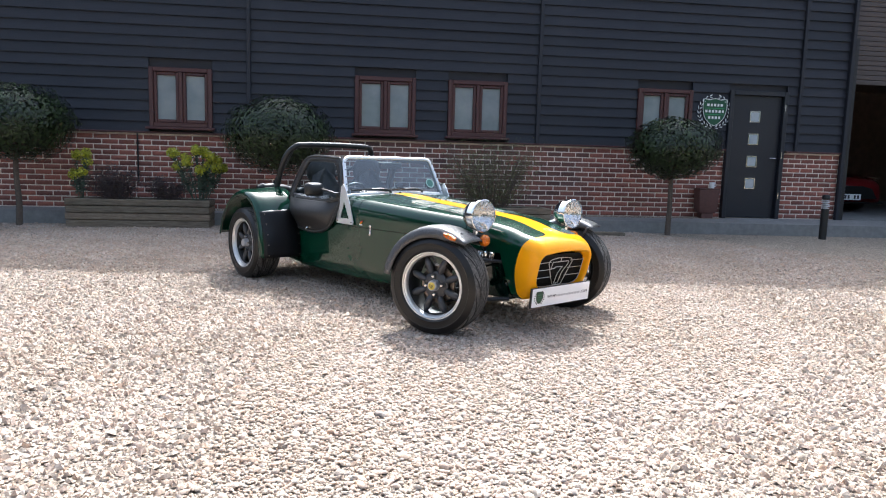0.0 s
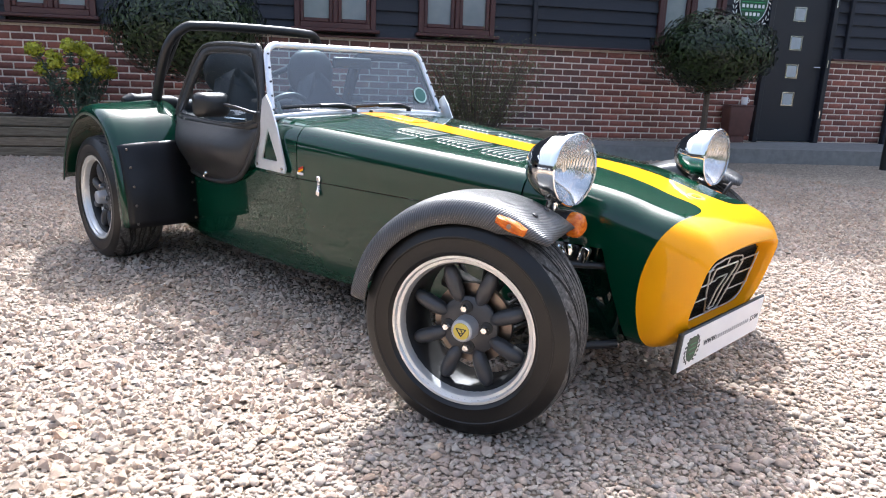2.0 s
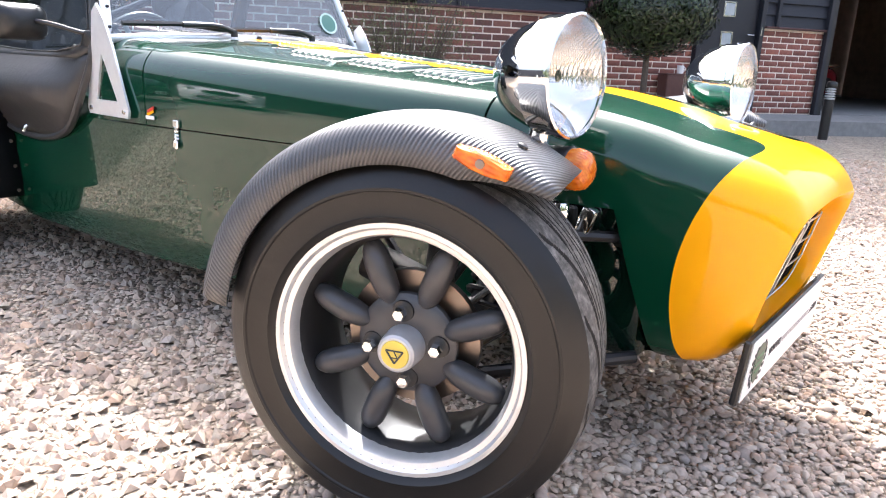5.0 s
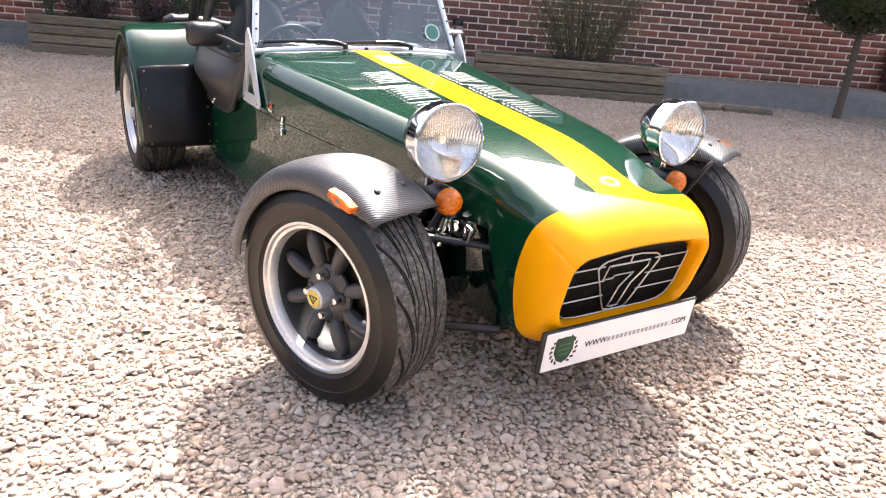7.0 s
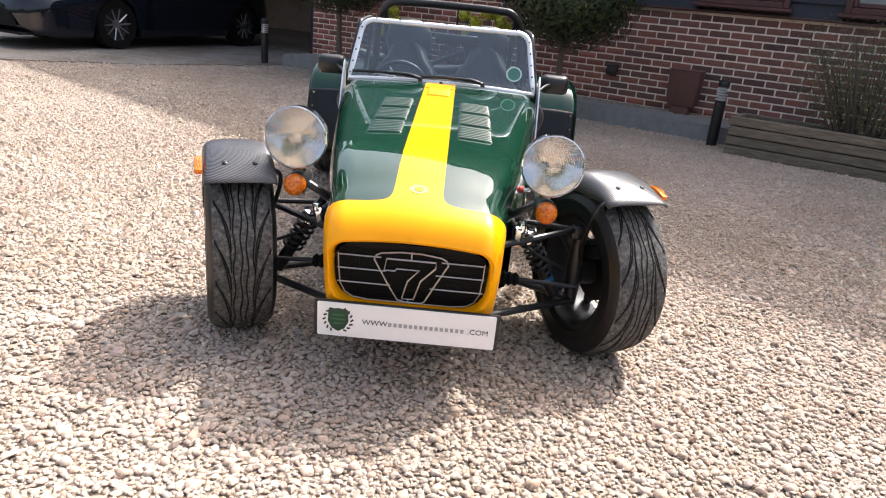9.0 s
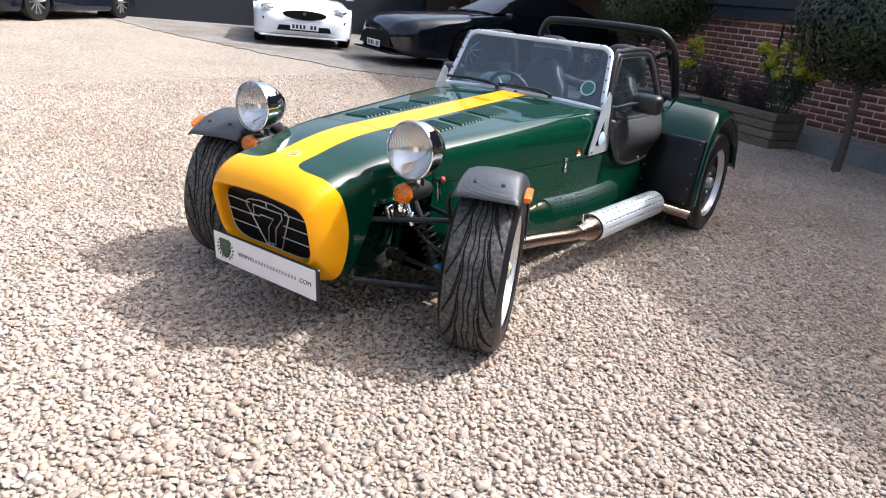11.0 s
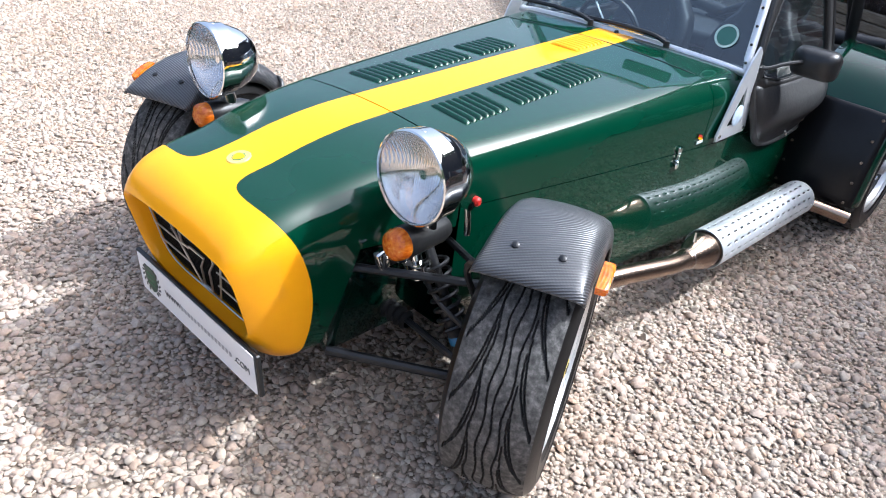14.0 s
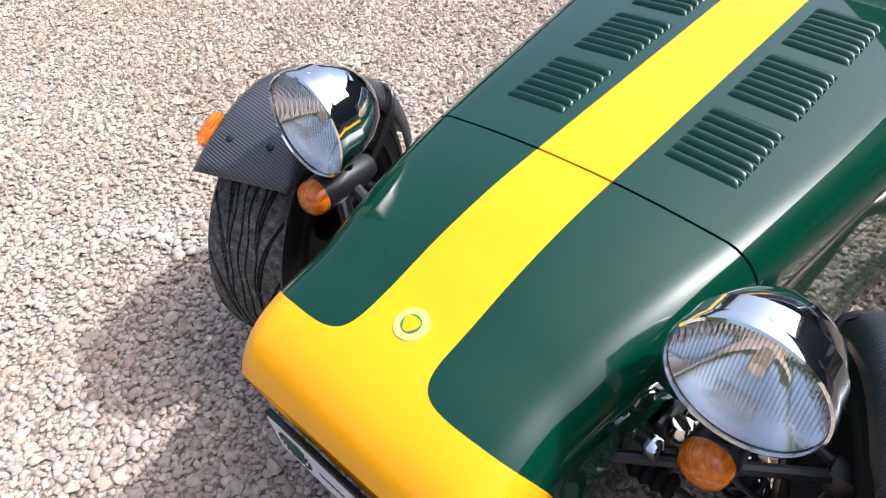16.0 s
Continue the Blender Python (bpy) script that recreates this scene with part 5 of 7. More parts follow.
def rear_wing(side):
    prof = smooth_path([(-1.845, 0, 0.20), (-1.865, 0, 0.36), (-1.915, 0, 0.53), (-2.01, 0, 0.655), (-2.15, 0, 0.712), (-2.32, 0, 0.706), (-2.50, 0, 0.620), (-2.635, 0, 0.475), (-2.70, 0, 0.32)], 5)
    c0 = Vector((WB, 0, 0.20))
    rows = []
    for p in prof:
        row = []
        inward = (c0 - p).normalized()
        for y, d in ((0.47, -0.012), (0.52, -0.006), (0.60, 0.0), (0.70, 0.004), (0.765, 0.010), (0.79, 0.020), (0.802, 0.036), (0.805, 0.058)):
            q = p + inward * d
            row.append(Vector((q.x, side * y, q.z)))
        rows.append(row)
    ob = part("rear_wing", grid(rows), M_GREEN, car, "green flared rear wing", smooth=50)
    solid(ob, 0.006)
    # stone guard on the front of the wing
    rows = []
    for p in smooth_path([(-1.838, 0, 0.20), (-1.858, 0, 0.36), (-1.907, 0, 0.525), (-1.925, 0, 0.555)], 5):
        inward = (c0 - p).normalized()
        rows.append([Vector((p.x - inward.x * 0.008 + d * inward.x, side * y, p.z - inward.z * 0.008 + d * inward.z)) for y, d in ((0.485, -0.006), (0.6, 0.0), (0.70, 0.004), (0.762, 0.010), (0.788, 0.020))])
    g = part("stone_guard", grid(rows), M_GUARD, ob, "black stone guard with rivets", smooth=50)
    solid(g, 0.003)
    for p in ((-1.833, 0.22), (-1.84, 0.30), (-1.852, 0.38), (-1.877, 0.46), (-1.908, 0.535)):
        for y in (0.50, 0.76):
            part("rivet", lathe([(0, 0.004), (0.005, 0.003), (0.006, -0.002), (0, -0.002)], 8, Matrix.Translation((p[0] + 0.01, side * y, p[1])) @ TO_X), M_DISC, g)
    part("rear_lamp", lathe([(0, 0), (0.035, 0), (0.035, 0.03), (0.02, 0.045), (0, 0.047)], 20, Matrix.Translation((-2.70, side * 0.70, 0.40)) @ Matrix.Rotation(radians(-90), 4, 'Y')), M_RED, ob)


rear_wing(-1)
rear_wing(1)

# ---- windscreen ----
B0, B1 = Vector((-1.222, 0.452, 0.712)), Vector((-1.340, 0.405, 0.988))


def ws(u, v):
    """Point of the windscreen plane: u across in -1..1, v up in 0..1."""
    wdt = B0.y + (B1.y - B0.y) * v
    bow = 0.018 * (1 - v) * (1 - u * u)
    return Vector((B0.x + (B1.x - B0.x) * v + 0.03 * (1 - u * u) * (1 - v), u * wdt, B0.z + (B1.z - B0.z) * v + bow))


outline = []
for u, v in ([(-1 + 2 * k / 12, 0.0) for k in range(13)] + [(1.0, v) for v in (0.15, 0.4, 0.65, 0.84)] + [(0.985, 0.92), (0.95, 0.97), (0.90, 1.0)] + [(0.90 - 1.8 * k / 12, 1.0) for k in range(1, 12)] + [(-0.90, 1.0), (-0.95, 0.97), (-0.985, 0.92)] + [(-1.0, v) for v in (0.84, 0.65, 0.4, 0.15)]):
    outline.append(ws(u, v))
wsf = part("windscreen_frame", tube(outline, 0.0108, 10, True, 1.25), M_ALU, car, "polished aluminium windscreen frame")
for k in range(7):
    for u, v in ((-0.85 + 1.7 * k / 6, 1.0),):
        part("screw", lathe([(0, 0.003), (0.004, 0.002), (0.0045, -0.003), (0, -0.003)], 8, Matrix.Translation(ws(u, v) + Vector((0.004, 0, 0.0125)))), M_BLACK, wsf)
for sgn in (-1, 1):
    for k in range(5):
        part("screw", lathe([(0, 0.003), (0.004, 0.002), (0.0045, -0.003), (0, -0.003)], 8, Matrix.Translation(ws(sgn, 0.1 + 0.19 * k) + Vector((0.0135, 0, 0.003))) @ TO_X), M_BLACK, wsf)
bm = bmesh.new()
bm.faces.new([bm.verts.new(p) for p in outline])
wg = part("windscreen_glass", bm, M_WSGLASS, car, smooth=None)
wg.visible_shadow = False
# round sticker inside the glass
sc = ws(0.80, 0.30) + Vector((-0.004, 0, 0))
nrm = (B1 - B0).cross(Vector((0, 1, 0))).normalized()
sm = Matrix.Translation(sc) @ (-nrm).to_track_quat('Z', 'Y').to_matrix().to_4x4()
M_STICK = speckled("pale_sticker", (0.45, 0.60, 0.55), 0.5)
M_STICKG = speckled("green_sticker", (0.05, 0.16, 0.13), 0.5)
st = part("tax_disc", lathe([(0.031, 0), (0.038, 0), (0.038, 0.0015), (0.031, 0.0015)], 32, sm, True), M_STICK, wg, "round green and white sticker", smooth=None)
part("disc_face", lathe([(0, 0.0004), (0.0305, 0.0004), (0.0305, 0.001), (0, 0.001)], 28, sm), M_STICKG, wg, smooth=None)
# side plates that carry the screen
for side in (-1, 1):
    pl = [(-1.100, 0.512), (-1.310, 0.512), (-1.320, 0.527), (-1.268, 0.70), (-1.252, 0.78), (-1.225, 0.80), (-1.192, 0.76), (-1.155, 0.69), (-1.094, 0.53)]
    mm = Matrix(((1, 0, 0, 0), (0, 0, 1, 0), (0, 1, 0, 0), (0, 0, 0, 1)))
    bm = bmesh.new()
    y = side * 0.4755
    hole = [(-1.150, 0.552), (-1.262, 0.552), (-1.218, 0.675)]
    V = lambda pts, yy: [Vector((a, yy, b)) for a, b in pts]
    outer = pl
    o1 = [bm.verts.new(p) for p in V(outer, y)]
    h1 = [bm.verts.new(p) for p in V(hole, y)]
    e = [bm.edges.new((o1[i], o1[(i + 1) % len(o1)])) for i in range(len(o1))] + [bm.edges.new((h1[i], h1[(i + 1) % 3])) for i in range(3)]
    bmesh.ops.triangle_fill(bm, use_beauty=True, edges=e)
    plate = part("screen_bracket", bm, M_ALU, car, "polished triangular windscreen bracket", smooth=None)
    solid(plate, 0.006, 0)
    for a, b in ((-1.118, 0.528), (-1.298, 0.528)):
        part("screw", lathe( [(0, 0.004), (0.006, 0.003), (0.007, 0), (0, 0)], 10, Matrix.Translation((a, y + side * 0.003, b)) @ (TO_Y if side > 0 else Matrix.Rotation(radians(90), 4, 'X'))), M_STEEL, plate)
    if side > 0:
        part("round_lamp", lathe([(0, 0.0), (0.034, 0.0), (0.034, 0.003), (0.030, 0.005), (0, 0.006)], 24, Matrix.Translation((-1.212, y + 0.003, 0.582)) @ TO_Y), speckled("pale_disc", (0.55, 0.66, 0.78), 0.3, 0.0, 0.3, 60), plate, "small round pale disc")
# wipers
for y0, sgn in ((-0.20, 1), (0.10, 1)):
    piv = Vector((-1.165, y0 + 0.10, 0.747))
    bm = bmesh.new()
    add_tube(bm, smooth_path([piv, piv + Vector((0.0, -0.06, 0.014)), piv + Vector((-0.012, -0.16, 0.012))], 5), [0.008] * 11, 8)
    wp = part("wiper", bm, M_BLACKPL, car, "black wiper")
    part("blade", tube([piv + Vector((-0.018, -0.02, 0.004)), piv + Vector((-0.018, -0.15, 0.014)), piv + Vector((-0.024, -0.33, 0.006))], 0.0075, 6), M_BLACKPL, wp)
    part("spindle", lathe([(0, 0.022), (0.009, 0.02), (0.011, 0), (0, 0)], 12, Matrix.Translation(piv - Vector((0, 0, 0.014)))), M_BLACKPL, wp)
part("bonnet_rubber", tube([Vector((-1.05, y, top_z(-1.05, y) - 0.001)) for y in np.linspace(-0.37, 0.37, 13)], 0.003, 6), M_BLACK, car)


# ---- doors, mirrors ----
def side_door(side):
    """Padded black side screen with a clear window, bulged over the elbow."""
    out = [(-1.278, 0.720), (-1.340, 0.952), (-1.42, 0.980), (-1.74, 0.987), (-1.86, 0.950), (-1.95, 0.83), (-2.020, 0.68), (-2.015, 0.55), (-1.93, 0.450), (-1.72, 0.414), (-1.50, 0.432), (-1.360, 0.495), (-1.300, 0.60)]
    loop = smooth_path([Vector((a, 0, b)) for a, b in out], 5, True)

    def yy(x, z):
        base = 0.486 - max(0, z - 0.62) * 0.16
        bulge = 0.075 * math.exp(-((z - 0.565) / 0.09) ** 2) * max(0, 1 - abs((x + 1.66) / 0.37) ** 3)
        return base + bulge
    # skin below the window as a grid clipped to the outline: rows of constant z
    ob = new("side_screen")
    ob.parent = car
    ob["label"] = "black vinyl side screen with clear window"
    L = [(p.x, p.z) for p in loop]

    def span(z):
        xs = []
        for (a, b), (c, d) in zip(L, L[1:] + L[:1]):
            if (b - z) * (d - z) < 0:
                xs.append(a + (c - a) * (z - b) / (d - b))
        return (max(xs), min(xs)) if len(xs) >= 2 else None
    rows = []
    for z in np.linspace(0.425, 0.668, 13):
        sp = span(z)
        if sp:
            rows.append([Vector((sp[0] + (sp[1] - sp[0]) * k / 14, side * yy(sp[0] + (sp[1] - sp[0]) * k / 14, z), z)) for k in range(15)])
    solid(part("door_skin", grid(rows), M_VINYL, ob, smooth=60), 0.018)
    # frame round the window
    fr = [(a, b) for a, b in L]
    part("door_piping", tube([Vector((a, side * (yy(a, b) - 0.004), b)) for a, b in fr], 0.011, 8, True), M_VINYL, ob)
    win = [(-1.330, 0.692), (-1.386, 0.922), (-1.45, 0.946), (-1.74, 0.950), (-1.81, 0.920), (-1.885, 0.82), (-1.950, 0.700), (-1.915, 0.682)]
    wl = smooth_path([Vector((a, 0, b)) for a, b in win], 4, True)
    inner = [Vector((p.x, side * yy(p.x, p.z), p.z)) for p in wl]
    # surround: band from outline (upper part) to the window loop
    bm = bmesh.new()
    cen = Vector((-1.64, 0, 0.83))
    n = 48

    def ray_hit(loop2, ang):
        best = None
        dx, dz = math.cos(ang), math.sin(ang)
        pts = [(p.x - cen.x, p.z - cen.z) for p in loop2]
        for (a, b), (c, d) in zip(pts, pts[1:] + pts[:1]):
            ex, ez = c - a, d - b
            den = dx * ez - dz * ex
            if abs(den) < 1e-9:
                continue
            t = (a * ez - b * ex) / den
            s = (a * dz - b * dx) / den
            if t > 0 and 0 <= s <= 1 and (best is None or t < best):
                best = t
        return best
    ring_o, ring_i = [], []
    for k in range(n):
        a = 2 * math.pi * k / n
        to, ti = ray_hit(loop, a), ray_hit(wl, a)
        if math.sin(a) < 0:
            to = min(to, (cen.z - 0.658) / -math.sin(a))
        po = Vector((cen.x + to * math.cos(a), 0, cen.z + to * math.sin(a)))
        pi_ = Vector((cen.x + ti * math.cos(a), 0, cen.z + ti * math.sin(a)))
        ring_o.append(Vector((po.x, side * (yy(po.x, po.z) + 0.001), po.z)))
        ring_i.append(Vector((pi_.x, side * (yy(pi_.x, pi_.z) + 0.001), pi_.z)))
    add_grid(bm, [ring_o, ring_i], wrap=True)
    solid(part("window_surround", bm, M_VINYL, ob, smooth=60), 0.014)
    bm = bmesh.new()
    bm.faces.new([bm.verts.new(p - Vector((0, side * 0.006, 0))) for p in inner])
    g = part("side_window", bm, M_SIDEGLASS, ob, "clear flexible side window", smooth=None)
    g.visible_shadow = False
    part("window_seam", tube([p + Vector((0, side * 0.002, 0)) for p in inner], 0.0025, 6, True), M_VINYL, ob)
    # door mirror
    mir = new("door_mirror")
    mir.parent = ob
    mir["label"] = "black plastic door mirror"
    mc = Vector((-1.452, side * 0.580, 0.748))
    head = bmesh.new()
    rws = []
    for x, sc_ in ((0.036, 0.25), (0.030, 0.62), (0.018, 0.84), (0.0, 0.96), (-0.022, 1.0), (-0.026, 0.97)):
        rws.append([mc + Vector((x, a * sc_, b * sc_)) for a, b in rounded(0.150, 0.098, 0.030)])
    add_grid(head, rws, wrap=True, caps=True)
    part("housing", head, M_BLACKPL, mir, smooth=50)
    part("mirror_glass", prism(rounded(0.136, 0.086, 0.025), 0.002, Matrix.Translation(mc + Vector((-0.0285, 0, 0))) @ Matrix(((0, 0, 1, 0), (1, 0, 0, 0), (0, 1, 0, 0), (0, 0, 0, 1)))), M_CHROME, mir, smooth=None)
    arm = smooth_path([(-1.292, side * 0.470, 0.722), (-1.318, side * 0.492, 0.728), (-1.372, side * 0.520, 0.742), (-1.425, side * 0.553, 0.752)], 4)
    part("arm", tube(arm, 0.0065, 8), M_BLACK, mir)
    part("foot", box((-1.295, side * 0.472, 0.71), (0.05, 0.02, 0.045), 0.008, None, 2), M_BLACKPL, mir)
    part("door_strap", tube([(-1.70, side * 0.482, 0.452), (-1.708, side * 0.500, 0.440), (-1.715, side * 0.505, 0.425)], 0.006, 8), M_CHROME, ob)


side_door(-1)
side_door(1)

# bonnet catches and side badges
for side in (-1, 1):
    wd = smooth_table(BODY, -0.925)[0]
    y = side * (wd + 0.004)
    ct = part("bonnet_catch", box((-0.922, y, 0.513), (0.022, 0.010, 0.020), 0.003), M_CHROME, car, "chrome sprung bonnet catch")
    part("spring", tube([(-0.924 + 0.004 * math.sin(k * 1.6), y + side * 0.004 * math.cos(k * 1.6), 0.505 - 0.0022 * k) for k in range(18)], 0.0028, 6), M_CHROME, ct)
    part("lever", box((-0.925, y + side * 0.003, 0.462), (0.018, 0.008, 0.022), 0.004, Matrix.Rotation(radians(18), 4, 'Y')), M_CHROME, ct)
    wd2 = smooth_table(BODY, -1.03)[0]
    # flag-like badge in three colours, as plain shapes
    for k, (c, dz) in enumerate(((M_RED, 0.008), (M_YELLOW, 0.0), (M_WHITE, -0.012))):
        bm = box((-1.022 - 0.003 * k, side * (wd2 + 0.0022), 0.533 + dz), (0.032 if k < 2 else 0.040, 0.0016, 0.008 if k < 2 else 0.009), 0, Matrix.Rotation(radians(-20 if k < 2 else 0), 4, 'Y'))
        part("side_badge", bm, c, car, "small red, yellow and white badge", smooth=None)

# ---- roll bar, seats, cockpit ----
rb = new("roll_bar")
rb.parent = car
rb["label"] = "black tubular roll bar"
hoop = smooth_path([(-2.34, -0.455, 0.56), (-2.27, -0.45, 0.78), (-2.19, -0.43, 0.97), (-2.135, -0.37, 1.06), (-2.12, -0.28, 1.078), (-2.115, 0, 1.083), (-2.12, 0.28, 1.078), (-2.135, 0.37, 1.06), (-2.19, 0.43, 0.97), (-2.27, 0.45, 0.78), (-2.34, 0.455, 0.56)], 6)
part("hoop", tube(hoop, 0.0225, 12), M_BLACK, rb)
for side in (-1, 1):
    part("stay", tube([(-2.15, side * 0.39, 1.03), (-2.55, side * 0.40, 0.64)], 0.016, 10), M_BLACK, rb)
part("diagonal", tube([(-2.15, 0.42, 0.98), (-2.46, -0.25, 0.64)], 0.016, 10), M_BLACK, rb)


def ball(c, r):
    """Plump cushion."""
    rows = []
    for k in range(13):
        a = math.pi * (k + 0.02) / 12.04 - math.pi / 2
        q = math.cos(a) ** 0.7
        rows.append([Vector((c[0] + r[0] * q * math.cos(b), c[1] + r[1] * q * math.sin(b), c[2] + r[2] * math.sin(a))) for b in np.linspace(0, 2 * math.pi, 21)[:-1]])
    return grid(rows, True, True)


def seat(y):
    s = new("seat")
    s.parent = car
    s["label"] = "black leather bucket seat"
    rows = []
    for k in range(11):
        t = k / 10
        z = 0.30 + 0.60 * t
        x = -1.80 - 0.17 * t
        wdt = 0.20 - 0.03 * t ** 2 if t < 0.72 else 0.12 - 0.06 * max(0, (t - 0.85) / 0.15)
        if 0.6 < t < 0.72:
            wdt = 0.17
        rows.append([Vector((x - 0.02 + 0.045 * abs(a) ** 2, y + a * wdt, z)) for a in np.linspace(-1, 1, 11)])
    solid(part("backrest", grid(rows), M_SEAT, s, smooth=60), 0.07)
    part("cushion", box((-1.60, y, 0.27), (0.44, 0.40, 0.12), 0.05, None, 3), M_SEAT, s)
    part("head_pad", ball((-1.965, y, 0.875), (0.065, 0.135, 0.118)), M_SEAT, s)
    bm = bmesh.new()
    for sg in (-1, 1):
        add_tube(bm, smooth_path([(-1.93, y + sg * 0.07, 0.80), (-1.86, y + sg * 0.08, 0.72), (-1.80, y + sg * 0.10, 0.55)], 4), 0.014, 6, False, 0.3)
    part("harness", bm, M_BLACKPL, s)


seat(-0.225)
seat(0.225)
part("dashboard", box((-1.33, 0, 0.62), (0.05, 0.88, 0.17), 0.02, None, 2), M_VINYL, car, "black dashboard")
sw = new("steering_wheel")
sw.parent = car
sm_ = Matrix.Translation((-1.50, -0.22, 0.66)) @ Matrix.Rotation(radians(-72), 4, 'Y')
ring = [sm_ @ Vector((0.135 * math.cos(a), 0.135 * math.sin(a), 0)) for a in np.linspace(0, 2 * math.pi, 33)[:-1]]
part("rim", tube(ring, 0.012, 8, True), M_SEAT, sw)
for a in (90, 210, 330):
    part("spoke", tube([sm_ @ Vector((0.02 * math.cos(radians(a)), 0.02 * math.sin(radians(a)), 0)), sm_ @ Vector((0.13 * math.cos(radians(a)), 0.13 * math.sin(radians(a)), 0))], 0.010, 8, False, 0.35), M_ALU, sw)
part("boss", lathe([(0, -0.02), (0.03, -0.015), (0.035, 0.01), (0, 0.018)], 16, sm_), M_BLACK, sw)
part("column", tube([sm_ @ Vector((0, 0, -0.01)), (-1.33, -0.22, 0.60)], 0.018, 10), M_BLACK, car)
part("rear_view_mirror", box((-1.385, 0.055, 0.930), (0.020, 0.21, 0.048), 0.014, None, 3), M_BLACKPL, car)
part("tunnel", box((-1.65, 0, 0.33), (0.85, 0.10, 0.26), 0.03, None, 2), M_VINYL, car)
part("gear_lever", tube([(-1.52, 0, 0.45), (-1.53, 0, 0.56)], [0.008, 0.016], 10), M_CHROME, car)
for y, sgn in ((-0.30, -1), (0.30, 1)):
    part("door_pull", tube([(-1.42, sgn * 0.455, 0.69), (-1.60, sgn * 0.455, 0.685)], 0.006, 6), M_CHROME, car)

part("folded_hood", tube([(-2.42 - 0.04 * math.cos(3 * y), y, 0.715 + 0.010 * math.sin(11 * y) - 0.035 * (1 - abs(y) / 0.57)) for y in np.linspace(-0.57, 0.57, 29)], [0.040 + 0.006 * math.sin(2.3 * k) - (0.022 if k in (0, 28) else 0.0) for k in range(29)], 14, False, 0.75), M_SEAT, car, "rolled black fabric hood")
part("hose_fitting", tube([(-0.083, 0.352, 0.442), (-0.078, 0.350, 0.49), (-0.071, 0.348, 0.522)], [0.008, 0.009, 0.007], 12), M_CHROME, car, "chrome hose fitting")
part("banjo_bolt", lathe([(0, -0.012), (0.011, -0.012), (0.012, 0.010), (0, 0.012)], 6, Matrix.Translation((-0.070, 0.352, 0.524)) @ TO_Y), M_CHROME, car)
part("red_cap", lathe([(0.012, 0), (0.012, 0.010), (0.007, 0.015), (0, 0.016)], 16, Matrix.Translation((-0.119, 0.332, 0.513)) @ TO_Y), M_RED, car, "small red button")

# ---- exhaust on the left flank ----
ex = new("exhaust")
ex.parent = car
ex["label"] = "side exhaust with perforated bright heat shield"
M_PIPE = chrome("heat_tinted_pipe", (0.34, 0.25, 0.19), 0.24)
part("front_pipe", tube(smooth_path([(-0.24, 0.33, 0.29), (-0.36, 0.43, 0.238), (-0.48, 0.485, 0.223), (-0.64, 0.531, 0.219), (-0.775, 0.570, 0.214), (-0.835, 0.582, 0.213), (-0.885, 0.5855, 0.212)], 6), 0.0285, 16), M_PIPE, ex, "heat-browned front pipe")
e0, e1 = Vector((-0.990, 0.588, 0.208)), Vector((-1.735, 0.618, 0.205))
part("cone", tube([(-0.868, 0.5845, 0.2115), (-0.875, 0.5845, 0.2115), (-0.895, 0.585, 0.211), (-0.940, 0.586, 0.2095), (-0.965, 0.587, 0.209), (-0.999, 0.589, 0.208)], [0.0285, 0.0325, 0.034, 0.050, 0.057, 0.059], 28), M_PIPE, ex)
part("weld_bead", tube([Vector((-0.880, 0.5848 + 0.0335 * math.cos(a), 0.2115 + 0.0335 * math.sin(a))) for a in np.linspace(0, 2 * math.pi, 25)[:-1]], 0.0018, 6, True), M_STEEL, ex)
part("stud", tube([(-0.925, 0.575, 0.252), (-0.927, 0.572, 0.285)], [0.005, 0.0045], 8), M_CHROME, ex)
part("silencer", tube([e0, e1], 0.058, 24), M_STEEL, ex)
# heat shield: open half shell with slots
dirv = (e1 - e0).normalized()
up = Vector((0, 0, 1))
lat = dirv.cross(up).normalized()
NX, NR = 96, 72
bm = bmesh.new()
VV = []
for i in range(NX + 1):
    p = e0.lerp(e1, i / NX) + dirv * 0.004
    rowv = []
    for j in range(NR + 1):
        a = radians(-150 + 300 * j / NR)
        rowv.append(bm.verts.new(p + (lat * -math.sin(a) + up * math.cos(a)) * 0.0665))
    VV.append(rowv)
for i in range(NX):
    for j in range(NR):
        slot = (j % 6 == 3) and ((i + (3 if (j // 6) % 2 else 0)) % 6 in (1, 2, 3)) and 1 < i < NX - 2
        if not slot:
            bm.faces.new((VV[i][j], VV[i][j + 1], VV[i + 1][j + 1], VV[i + 1][j]))
hs = part("heat_shield", bm, speckled("bright_shield_steel", (0.74, 0.77, 0.79), 0.40, 0.7, 0.10, 60), ex, "bright perforated heat shield", smooth=60)
solid(hs, 0.0015)
part("tailpipe", tube(smooth_path([(-1.70, 0.617, 0.200), (-1.765, 0.648, 0.190), (-1.815, 0.72, 0.174), (-1.850, 0.79, 0.160)], 5), 0.026, 14), M_PIPE, ex)

# ---- trees, planters and yard furniture ----
NR = np.random.RandomState(5)


def leaf_mat(name, lo, hi, rough=0.45):
    k = Mat(name, rough)
    k.color(k.ramp(k.island(), [(0.0, lo), (0.6, tuple((a + b) / 2 for a, b in zip(lo, hi))), (1.0, hi)]))
    k.b.inputs["Transmission Weight"].default_value = 0.0
    k.b.inputs["Subsurface Weight"].default_value = 0.0
    return k.m


